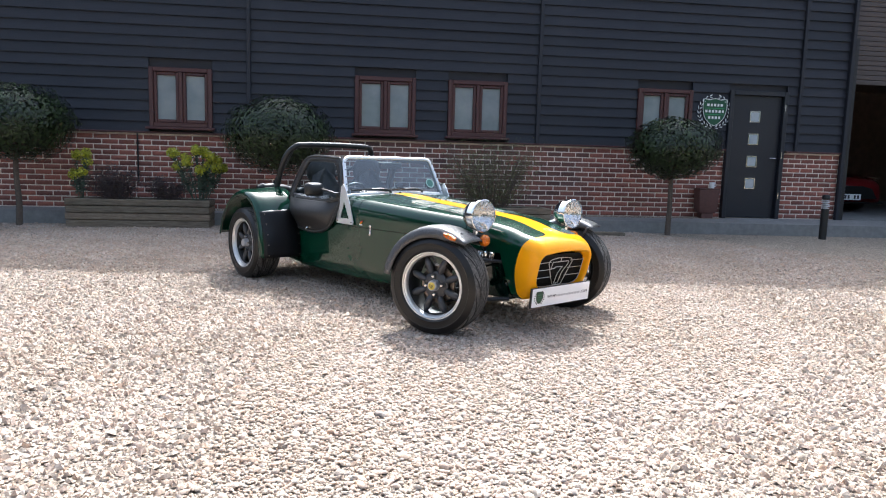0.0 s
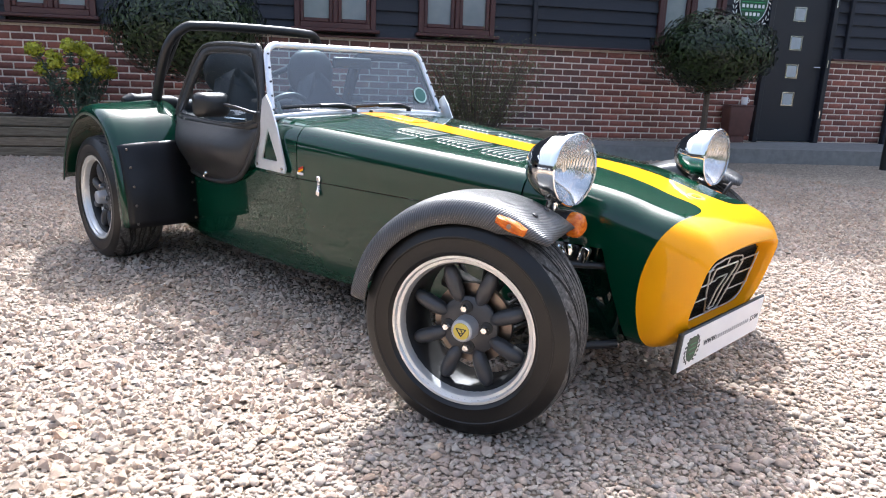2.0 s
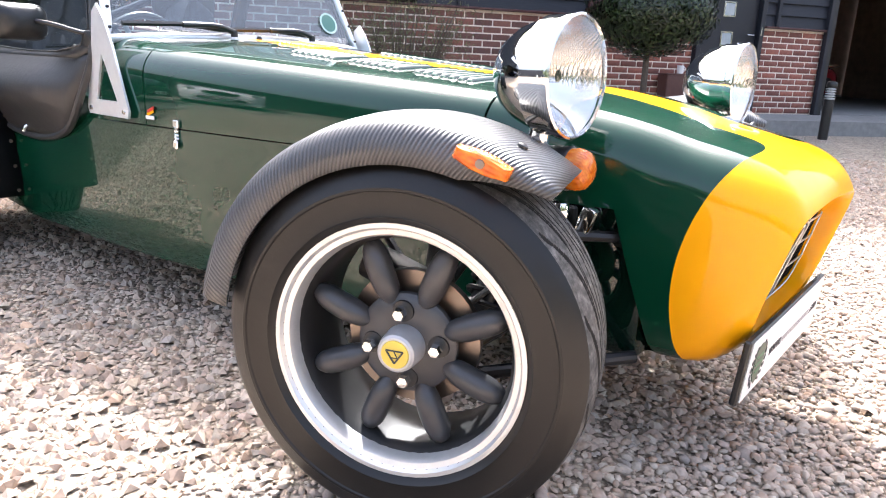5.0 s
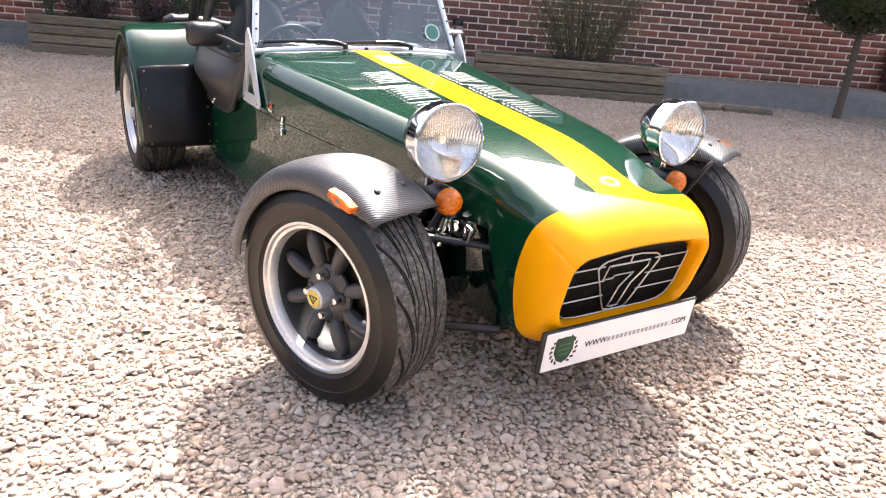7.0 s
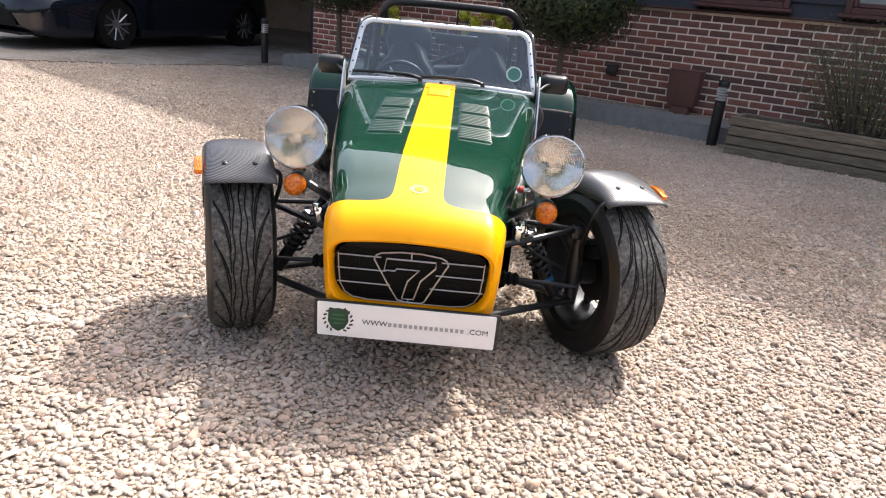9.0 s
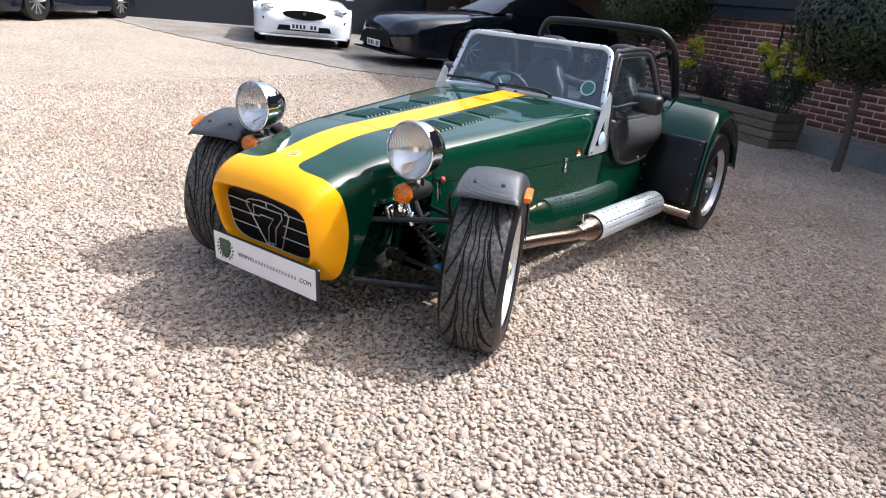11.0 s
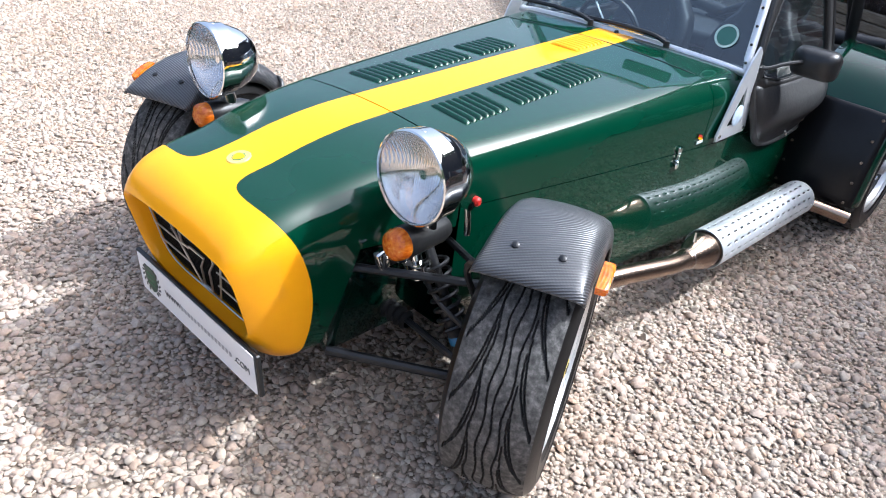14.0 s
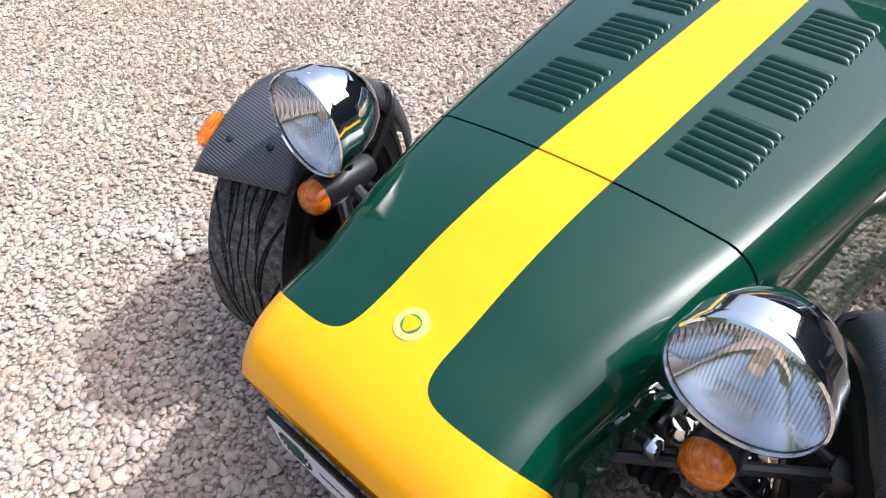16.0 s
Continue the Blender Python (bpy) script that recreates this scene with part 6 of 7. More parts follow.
M_BAY = leaf_mat("glossy_bay_leaf", (0.006, 0.012, 0.004), (0.046, 0.074, 0.020), 0.33)
M_BARK = speckled("grey_brown_bark", (0.11, 0.085, 0.065), 0.9, 0.0, 0.3, 30, 0.6, dist=0.006)
M_EUPHLEAF = leaf_mat("blue_green_leaf", (0.020, 0.045, 0.028), (0.07, 0.11, 0.07))
M_EUPHFLOWER = leaf_mat("lime_yellow_bract", (0.26, 0.28, 0.012), (0.58, 0.56, 0.04))
M_PURPLE = leaf_mat("dull_purple_leaf", (0.024, 0.017, 0.018), (0.085, 0.060, 0.060))
M_BUSH = leaf_mat("thin_olive_leaf", (0.065, 0.075, 0.026), (0.19, 0.20, 0.075))
M_SOIL = speckled("dark_soil", (0.025, 0.018, 0.013), 0.95, 0.0, 0.3, 20, 0.6, dist=0.02)


def leaves(pos, nrm, size, width=0.42, jitter=0.6, fold=0.25, rs=NR):
    """Folded four-cornered leaves at pos that face about nrm."""
    n = len(pos)
    nn = nrm + rs.normal(0, jitter, (n, 3))
    nn /= np.linalg.norm(nn, axis=1)[:, None] + 1e-9
    a = rs.normal(0, 1, (n, 3))
    a -= (a * nn).sum(1)[:, None] * nn
    a /= np.linalg.norm(a, axis=1)[:, None] + 1e-9
    b = np.cross(nn, a)
    L = (size * rs.uniform(0.65, 1.25, n))[:, None]
    W = L * width
    v = np.stack([pos - a * L * 0.5, pos + b * W * 0.5 + nn * W * fold, pos + a * L * 0.5, pos - b * W * 0.5 + nn * W * fold], 1).reshape(-1, 3)
    i = np.arange(n)[:, None] * 4
    f = np.concatenate([i + np.array([[0, 1, 2]]), i + np.array([[0, 2, 3]])], 0)
    return v, f


def ball_points(n, rx, rz, r0=0.55, seed=1, lump=0.10):
    rs = np.random.RandomState(seed)
    d = rs.normal(0, 1, (n, 3))
    d /= np.linalg.norm(d, axis=1)[:, None]
    k = rs.uniform(r0 ** 2, 1.0, n) ** 0.5
    ph = rs.uniform(0, 6.28, 6)
    bumps = 1 + lump * (np.sin(5 * d[:, 0] + ph[0]) * np.sin(4 * d[:, 1] + ph[1]) + 0.6 * np.sin(9 * d[:, 2] + 7 * d[:, 0] + ph[2])) + rs.normal(0, 0.016, n)
    r = (k * bumps)[:, None]
    p = d * r * np.array([rx, rx, rz])
    return p, d


def bay_tree(s, y, cz, rx, rz, seed, trunk_lean=0.0, gap=0.0):
    ob = thing("bay_tree", "clipped bay tree, dark ball crown on a bare trunk", "tree", BLD @ pose(s, y, 0), "bay trees along the barn")
    rows = [(0, 0, -0.02), (0.01, 0.005, 0.3), (0.0 + trunk_lean * 0.5, -0.01, cz * 0.5), (trunk_lean, 0, cz - 0.1), (trunk_lean, 0, cz + 0.2)]
    bm = tube(smooth_path(rows, 5), [0.042 - 0.0009 * k for k in range(21)], 9)
    for k in range(7):
        a = 2 * math.pi * k / 7
        add_tube(bm, [(trunk_lean, 0, cz - rz * 0.85), (trunk_lean + 0.5 * rx * math.cos(a), 0.5 * rx * math.sin(a), cz - 0.1 * rz + 0.15 * (k % 3) * rz)], [0.018, 0.006], 6)
    part("trunk", bm, M_BARK, ob)
    p, d = ball_points(11500, rx, rz, 0.5, seed, 0.045)
    v, f = leaves(p + np.array([trunk_lean, 0, cz]), d * 0.7, 0.058, 0.40, 0.6, rs=np.random.RandomState(seed))
    me = raw_mesh("crown", v, f, M_BAY)
    c = new("crown", me)
    c.parent = ob
    return ob


bay_tree(-5.20, -0.95, 1.31, 0.74, 0.51, 11)
bay_tree(-1.92, -1.15, 1.24, 0.73, 0.52, 12, 0.02)
bay_tree(3.54, -1.15, 1.23, 0.65, 0.45, 13)


def wood_mat():
    k = Mat("weathered_sleeper_wood", 0.85)
    g = k.noise(6, 6, 0.65, (1.2, 9, 14))
    c = k.ramp(g, [(0.25, (0.070, 0.053, 0.036)), (0.5, (0.175, 0.138, 0.098)), (0.8, (0.30, 0.25, 0.185))])
    v = k.ramp(k.object_random(), [(0, (0.8, 0.82, 0.8)), (1, (1.2, 1.15, 1.1))])
    k.color(k.mix(1.0, c, v, 'MULTIPLY'))
    k.bump(g, 0.6, 0.01)
    return k.m


M_SLEEPER = wood_mat()


def planter(s0, s1, y0, y1, h, label):
    ob = thing("planter", label, "planter", BLD, "sleeper planters")
    n = 4
    hh = h / n
    for k in range(n):
        z = hh * (k + 0.5)
        off = 0.004 * (k % 2)
        part("sleeper", box(((s0 + s1) / 2, y0 + 0.03 + off, z), (s1 - s0 + 0.02 * (k % 2), 0.06, hh - 0.008), 0.008), M_SLEEPER, ob, smooth=None)
        part("sleeper", box(((s0 + s1) / 2, y1 - 0.03, z), (s1 - s0, 0.06, hh - 0.008), 0.008), M_SLEEPER, ob, smooth=None)
        for x in (s0 + 0.03, s1 - 0.03):
            part("sleeper", box((x, (y0 + y1) / 2, z), (0.06 - 0.004, y1 - y0 - 0.125, hh - 0.008), 0.008), M_SLEEPER, ob, smooth=None)
    part("soil", box(((s0 + s1) / 2, (y0 + y1) / 2, h - 0.09), (s1 - s0 - 0.124, y1 - y0 - 0.124, 0.1), 0.01), M_SOIL, ob, smooth=None)
    return ob


planter(-4.60, -2.82, -1.06, -0.62, 0.37, "weathered timber sleeper planter with euphorbia and purple shrubs")
planter(-0.10, 1.78, -1.22, -0.76, 0.355, "weathered timber sleeper planter with a thin olive shrub")


edging = thing("timber_edging", "low brown timber edging sunk in the gravel", "edging", BLD @ pose(2.35, -1.30, 0, 0, 0, -4))
for k_, (a_, b_) in enumerate(((-0.50, -0.02), (0.0, 0.47))):
    part("sleeper", box(((a_ + b_) / 2, 0.01 * k_, 0.015), (b_ - a_, 0.12, 0.07), 0.012), M_SLEEPER, edging, smooth=None)


def euphorbia(s, y, z0, h, n, seed, spread=0.3):
    rs = np.random.RandomState(seed)
    ob = thing("euphorbia", "euphorbia with lime-yellow flower heads and blue-green leaves", "shrub", BLD @ pose(s, y, z0), "planter shrubs")
    lv, lf = [], []
    nl = 0
    for k in range(n):
        a, r = rs.uniform(0, 6.28), spread * rs.uniform(0.15, 1) ** 0.7
        tip = Vector((r * math.cos(a), 0.6 * r * math.sin(a), h * rs.uniform(0.55, 1.0)))
        root = Vector((0.25 * tip.x, 0.25 * tip.y, 0))
        part("stem", tube([root, root.lerp(tip, 0.5) + Vector((0, 0, 0.02)), tip], [0.006, 0.005, 0.004], 5), M_EUPHLEAF, ob)
        m = 110
        t = rs.uniform(0.25, 1.0, m)
        p = np.array(root)[None] + (np.array(tip - root))[None] * t[:, None] + rs.normal(0, 0.022, (m, 3))
        d = rs.normal(0, 1, (m, 3)) * [1, 1, 0.4]
        v, f = leaves(p + d * 0.012, d, 0.055, 0.22, 0.4, rs=rs)
        lv.append(v)
        lf.append(f + nl)
        nl += len(v)
        m = 230
        d = rs.normal(0, 1, (m, 3))
        d /= np.linalg.norm(d, axis=1)[:, None]
        p = np.array(tip)[None] + d * np.array([0.078, 0.078, 0.074]) * rs.uniform(0.3, 1, (m, 1))
        v, f = leaves(p, d, 0.030, 0.8, 0.4, rs=rs)
        o = new("flower_head", raw_mesh("flower_head", v, f, M_EUPHFLOWER))
        o.parent = ob
    o = new("foliage", raw_mesh("foliage", np.concatenate(lv), np.concatenate(lf), M_EUPHLEAF))
    o.parent = ob
    return ob


euphorbia(-2.96, -0.86, 0.33, 0.70, 17, 3, 0.36)
euphorbia(-4.48, -0.84, 0.33, 0.62, 5, 4, 0.12)


def shrub(name, label, s, y, z0, rx, ry, h, n, mat, size, seed, stems=14, upright=0.5):
    rs = np.random.RandomState(seed)
    ob = thing(name, label, "shrub", BLD @ pose(s, y, z0), "planter shrubs")
    bm = bmesh.new()
    V, F, k0 = [], [], 0
    for k in range(stems):
        a, r = rs.uniform(0, 6.28), rs.uniform(0.1, 1) ** 0.6
        tip = np.array((rx * r * math.cos(a), ry * r * math.sin(a), h * rs.uniform(0.55, 1.05) * (1 - 0.25 * r)))
        root = tip * [0.35, 0.35, 0]
        mid = (root + tip) / 2 + [0, 0, 0.03]
        add_tube(bm, [root, mid, tip], [0.005, 0.004, 0.002], 4)
        m = n // stems
        t = rs.uniform(0.15, 1.05, m)[:, None]
        p = root + (tip - root) * t + rs.normal(0, 1, (m, 3)) * [rx * 0.16, ry * 0.16, h * 0.06]
        v, f = leaves(p, rs.normal(0, 1, (m, 3)), size, 0.26 if upright > 0.6 else 0.4, 0.3, rs=rs)
        V.append(v)
        F.append(f + k0)
        k0 += len(v)
    part("stem", bm, M_BARK, ob)
    o = new("foliage", raw_mesh("foliage", np.concatenate(V), np.concatenate(F), mat))
    o.parent = ob
    return ob


shrub("heather_shrub", "low dull purple shrub in the planter", -4.05, -0.84, 0.33, 0.40, 0.16, 0.50, 5200, M_PURPLE, 0.028, 8, 40)
shrub("heather_shrub", "low dull purple shrub in the planter", -3.40, -0.84, 0.33, 0.30, 0.16, 0.38, 3400, M_PURPLE, 0.028, 9, 30)
shrub("broom_shrub", "thin olive-green broom shrub in the planter", 0.95, -0.98, 0.31, 0.74, 0.22, 1.06, 7000, M_BUSH, 0.034, 10, 95, 0.8)


def bollard(s, y, z0=0.0):
    ob = thing("bollard_light", "short black bollard light with silver louvred head", "bollard", BLD @ pose(s, y, z0), "bollard lights")
    part("post", lathe([(0, -0.02), (0.052, -0.02), (0.052, 0.43), (0.044, 0.437), (0, 0.437)], 20), M_BLACKPL, ob)
    part("lamp_core", lathe([(0, 0.43), (0.030, 0.43), (0.030, 0.57), (0, 0.57)], 16), M_PORT, ob)
    ring = part("louvre_ring", lathe([(0.034, 0.0), (0.053, -0.010), (0.055, -0.003), (0.036, 0.006)], 20, None, True), M_ALU, ob, "silver louvre ring")
    ring.location = (0, 0, 0.455)
    for k in range(1, 5):
        o = new("louvre_ring", ring.data)
        o.parent = ob
        o.location = (0, 0, 0.455 + 0.026 * k)
    part("cap", lathe([(0, 0.575), (0.052, 0.575), (0.055, 0.582), (0.054, 0.612), (0.048, 0.628), (0.030, 0.640), (0, 0.644)], 20), M_BLACKPL, ob)
    return ob


bollard(5.76, -1.45)
bollard(-0.30, -0.86)
bollard(-6.80, -0.78)


M_RUSTBOX = speckled("brown_painted_metal", (0.115, 0.050, 0.040), 0.55, 0.0, 0.2, 14, 0.2)


def brown_bin(s, y, z0):
    ob = thing("ash_bin", "brown metal bin on a narrow foot against the bricks", "bin", BLD @ pose(s, y, z0), "brown bins")
    part("foot", box((0, 0, 0.045), (0.20, 0.14, 0.09), 0.01), M_RUSTBOX, ob, smooth=None)
    bm = bmesh.new()
    rows = [[Vector((a, b, z)) for a, b in rounded(w_, 0.20 * w_ / 0.34, 0.02)] for z, w_ in ((0.09, 0.27), (0.13, 0.31), (0.44, 0.34), (0.455, 0.34), (0.46, 0.30))]
    add_grid(bm, rows, True, True)
    part("body", bm, M_RUSTBOX, ob)
    part("lid", box((0, 0, 0.468), (0.345, 0.21, 0.018), 0.006), M_RUSTBOX, ob, smooth=None)
    return ob


brown_bin(4.65, -0.14, 0.17)
brown_bin(-0.86, -0.14, 0.17)
mug = thing("mug", "white china mug on the brown bin", "mug", BLD @ pose(4.73, -0.14, 0.648))
part("cup", lathe([(0, 0), (0.036, 0), (0.040, 0.01), (0.041, 0.095), (0.037, 0.095), (0.035, 0.012), (0, 0.010)], 20), M_WHITE, mug)
part("handle", tube(smooth_path([(0.04, 0, 0.078), (0.066, 0, 0.07), (0.066, 0, 0.035), (0.04, 0, 0.025)], 4), 0.005, 6), M_WHITE, mug)
vent = thing("vent_cover", "small dark square vent low on the bricks", "vent", BLD @ pose(-1.76, -0.03, 0.53))
part("hood", box((0, 0, 0), (0.13, 0.055, 0.12), 0.012, None, 2), M_BLACKPL, vent)
for k in range(4):
    part("slat", box((0, -0.03, -0.042 + 0.027 * k), (0.10, 0.010, 0.012), 0.002), M_BLACKPL, vent, smooth=None)

# crest sign beside the door
sign = thing("sign", "green shield sign with white wreath and lettering", "sign", BLD @ pose(4.725, -0.045, 1.85, 90, 0, 0))
M_SHIELD = speckled("dark_green_shield", (0.008, 0.075, 0.030), 0.4)
shp = smooth_path([(-0.19, 0.19, 0), (-0.10, 0.185, 0), (0, 0.205, 0), (0.10, 0.185, 0), (0.19, 0.19, 0), (0.195, 0.02, 0), (0.14, -0.12, 0), (0, -0.215, 0), (-0.14, -0.12, 0), (-0.195, 0.02, 0)], 3, True)
part("shield", prism([(p.x, p.y) for p in shp], 0.012), M_SHIELD, sign, smooth=None)
M_LAUREL = speckled("white_laurel", (0.75, 0.76, 0.74), 0.45)
leaf = None
for sg in (-1, 1):
    for k in range(11):
        a = radians(-78 + 15.2 * k)
        for rr, tw in ((0.225, 0.5), (0.262, -0.4)):
            ang = math.atan2(math.cos(a), -sg * math.sin(a)) + tw * sg
            if leaf is None:
                o = leaf = part("laurel_leaf", prism([(-0.030, 0), (0, 0.0085), (0.030, 0), (0, -0.0085)], 0.006), M_LAUREL, sign, smooth=None)
            else:
                o = new("laurel_leaf", leaf.data)
                o.parent = sign
            o.matrix_basis = Matrix.Translation((sg * rr * math.cos(a) * 1.06, rr * math.sin(a), 0.006)) @ Matrix.Rotation(ang, 4, 'Z')
rim = part("shield_edge", tube([Vector((p.x, p.y, 0.012)) for p in shp], 0.005, 6, True), M_LAUREL, sign)
for k, count in enumerate((5, 6, 4)):
    for q in range(count):
        part("letter_bar", box(((q - (count - 1) / 2) * 0.056, 0.105 - 0.097 * k, 0.0135), (0.030 if q % 2 else 0.036, 0.040, 0.003)), M_LAUREL, sign, smooth=None)
M_SIGNGREEN = speckled("bright_green_line", (0.05, 0.36, 0.12), 0.4)
for z in (0.055, -0.042):
    part("rule", box((0, z, 0.0135), (0.33, 0.006, 0.002)), M_SIGNGREEN, sign, smooth=None)


# ---- parked cars ----
def parked_car(name, label, m, paint_mat, front="oval", reach=1.0, tall=0.0):
    ob = thing(name, label, "car", m, "parked cars")
    WBASE, HW = 2.70, 0.94
    # body: x, half width, sill, belt height, nose rounding
    T = [(0.92, 0.52, 0.30, 0.50), (0.88, 0.70, 0.20, 0.62), (0.72, 0.86, 0.17, 0.70), (0.45, 0.92, 0.17, 0.76), (0.0, 0.95, 0.17, 0.82), (-0.6, 0.94, 0.17, 0.88), (-1.4, 0.93, 0.17, 0.90),
         (-2.2, 0.95, 0.17, 0.92), (-2.8, 0.95, 0.18, 0.93), (-3.3, 0.88, 0.22, 0.90), (-3.55, 0.72, 0.32, 0.80)]
    T = [(x * reach if x > 0 else x, a_, b_, c_ + tall) for x, a_, b_, c_ in T]
    X = [0.92 * reach - (3.55 + 0.92 * reach) * i / 48 for i in range(49)]
    rows = []
    for x in X:
        wd, lo, hi = lerp_table(T, x)
        h = section(wd, lo, hi, min(0.22, (hi - lo) * 0.4), 0.06, 0.05)
        # wheel arches
        ring = mirrored(h, x)
        for v in ring:
            for cx in (0.0, -WBASE):
                dx = v.x - cx
                if abs(dx) < 0.385 and abs(v.y) > 0.60:
                    top = 0.34 + math.sqrt(0.385 ** 2 - dx * dx)
                    if v.z < top:
                        v.z = min(top, hi - 0.10)
        rows.append(ring)
    part("body", grid(rows, True, True), paint_mat, ob, smooth=40)
    G = [(-0.55, 0.70, 0.86, 0.88), (-1.0, 0.72, 0.86, 1.10), (-1.35, 0.70, 0.86, 1.25), (-1.8, 0.69, 0.86, 1.28), (-2.4, 0.68, 0.87, 1.20), (-3.1, 0.66, 0.88, 0.95)]
    rows = []
    for i in range(19):
        x = -0.55 - 2.55 * i / 18
        wd, lo, hi = lerp_table(G, x)
        lo, hi = lo + tall, hi + tall
        taper = 0.22 * (hi - lo) / 0.4
        h = [(wd - taper * k / 6 * (1 if k < 5 else 1.15), lo + (hi - 0.04 - lo) * k / 6) for k in range(7)] + [((wd - taper * 1.2) * f, hi - 0.03 * f * f) for f in (0.9, 0.6, 0.3, 0.0)]
        rows.append([Vector((x, -a, b)) for a, b in h] + [Vector((x, a, b)) for a, b in reversed(h[:-1])])
    part("glasshouse", grid(rows), M_CARGLASS, ob, "dark car windows", smooth=40)
    G2 = [r_[7:14] for r_ in rows[6:16]]
    solid(part("roof", grid([[v + Vector((0, 0, 0.004)) for v in r_] for r_ in G2]), paint_mat, ob, smooth=40), 0.01, 1)
    tyre_bm = [(0.225, -0.10), (0.335, -0.105), (0.345, -0.08), (0.347, 0.0), (0.345, 0.08), (0.335, 0.105), (0.225, 0.10)]
    for cx in (0.0, -WBASE):
        for sd in (-1, 1):
            wl = new("wheel")
            wl.parent = ob
            wl.matrix_basis = pose(cx, sd * (HW - 0.125), 0.347, 0, 0, 0 if sd < 0 else 180)
            turn = Matrix.Rotation(radians(90), 4, 'X')
            part("tyre", lathe(tyre_bm, 36, turn, True), M_TYRESIDE, wl)
            part("rim", lathe([(0.235, 0.10), (0.232, 0.06), (0.2, 0.02), (0, 0.02)], 36, turn), M_ANTH, wl)
            for k in range(10):
                a = 2 * math.pi * k / 10
                part("spoke", tube([(0.05 * math.cos(a), -0.085, 0.05 * math.sin(a)), (0.23 * math.cos(a + 0.06), -0.095, 0.23 * math.sin(a + 0.06))], [0.015, 0.009], 5), M_RIMDARK, wl)
            part("hub", lathe([(0, 0.10), (0.05, 0.098), (0.055, 0.05), (0, 0.05)], 16, turn), M_RIMDARK, wl)
    px = 0.925 * reach
    Y2 = Matrix(((0, 0, 1, 0), (1, 0, 0, 0), (0, 1, 0, 0), (0, 0, 0, 1)))
    if front == "oval":
        oval = [(0.40 * math.cos(radians(a)), 0.085 * math.sin(radians(a)) * (1.15 if math.sin(radians(a)) < 0 else 0.8)) for a in range(0, 360, 12)]
        part("grille", prism(oval, 0.02, Matrix.Translation((px - 0.005, 0, 0.585)) @ Y2), M_GRILLE, ob, "oval black grille", smooth=None)
        part("grille_badge", lathe([(0, 0.02), (0.03, 0.02), (0.034, 0.0), (0, 0.0)], 16, Matrix.Translation((px + 0.012, 0, 0.60)) @ TO_X), M_CHROME, ob)
        part("lower_intake", prism([(-0.50, -0.05), (0.50, -0.05), (0.46, 0.045), (-0.46, 0.045)], 0.02, Matrix.Translation((px - 0.01, 0, 0.335)) @ Y2), M_GRILLE, ob, smooth=None)
        for sg in (-1, 1):
            part("side_vent", prism([(sg * 0.66, 0.48), (sg * 0.77, 0.50), (sg * 0.745, 0.44), (sg * 0.715, 0.33), (sg * 0.69, 0.33)][::sg], 0.03, Matrix.Translation((0.80, 0, 0)) @ Y2), M_GRILLE, ob, smooth=None)
            hl = bmesh.new()
            rws = [[Vector((x, sg * (0.66 + a), 0.665 + 0.03 * (0.8 - x) + b)) for a, b in [(0.13 * math.cos(radians(q)) * f, 0.06 * math.sin(radians(q)) * f) for q in range(0, 360, 24)]] for x, f in ((0.60, 0.9), (0.74, 1.0), (0.80, 0.8), (0.825, 0.4))]
            add_grid(hl, rws, True, True)
            part("headlamp", hl, M_CHROME, ob)
        part("splitter", box((px - 0.09, 0, 0.185), (0.20, 1.62, 0.03), 0.01), paint_mat, ob)
    else:
        part("grille", prism([(-0.62, -0.16), (0.62, -0.16), (0.50, 0.03), (0.30, 0.08), (-0.30, 0.08), (-0.50, 0.03)], 0.02, Matrix.Translation((px - 0.012, 0, 0.44)) @ Y2), M_GRILLE, ob, "wide black grille", smooth=None)
        part("splitter", box((px - 0.06, 0, 0.20), (0.22, 1.50, 0.025), 0.008), M_GRILLE, ob)
        for sg in (-1, 1):
            hl = bmesh.new()
            rws = [[Vector((x, sg * (0.68 + a), 0.68 + b + 0.06 * (0.8 - x))) for a, b in [(0.15 * math.cos(radians(q)) * f, 0.035 * math.sin(radians(q)) * f) for q in range(0, 360, 24)]] for x, f in ((0.56, 0.9), (0.70, 1.0), (0.79, 0.75), (0.82, 0.3))]
            add_grid(hl, rws, True, True)
            part("headlamp", hl, M_CHROME, ob)
    pz = 0.365 if front == "oval" else 0.31
    pl = part("number_plate", box((px + 0.022, 0, pz), (0.008, 0.52, 0.111), 0.002), M_WHITE, ob, "white plate with dark bars", smooth=None)
    for k in range(7):
        if k == 4:
            continue
        part("plate_bar", box((px + 0.0275, -0.20 + 0.066 * k, pz), (0.003, 0.040, 0.07)), M_INK, pl, smooth=None)
    for sd in (-1, 1):
        mr = part("door_mirror", box((-0.72, sd * 0.98, 0.93), (0.12, 0.18, 0.11), 0.035, None, 3), paint_mat, ob)
    return ob


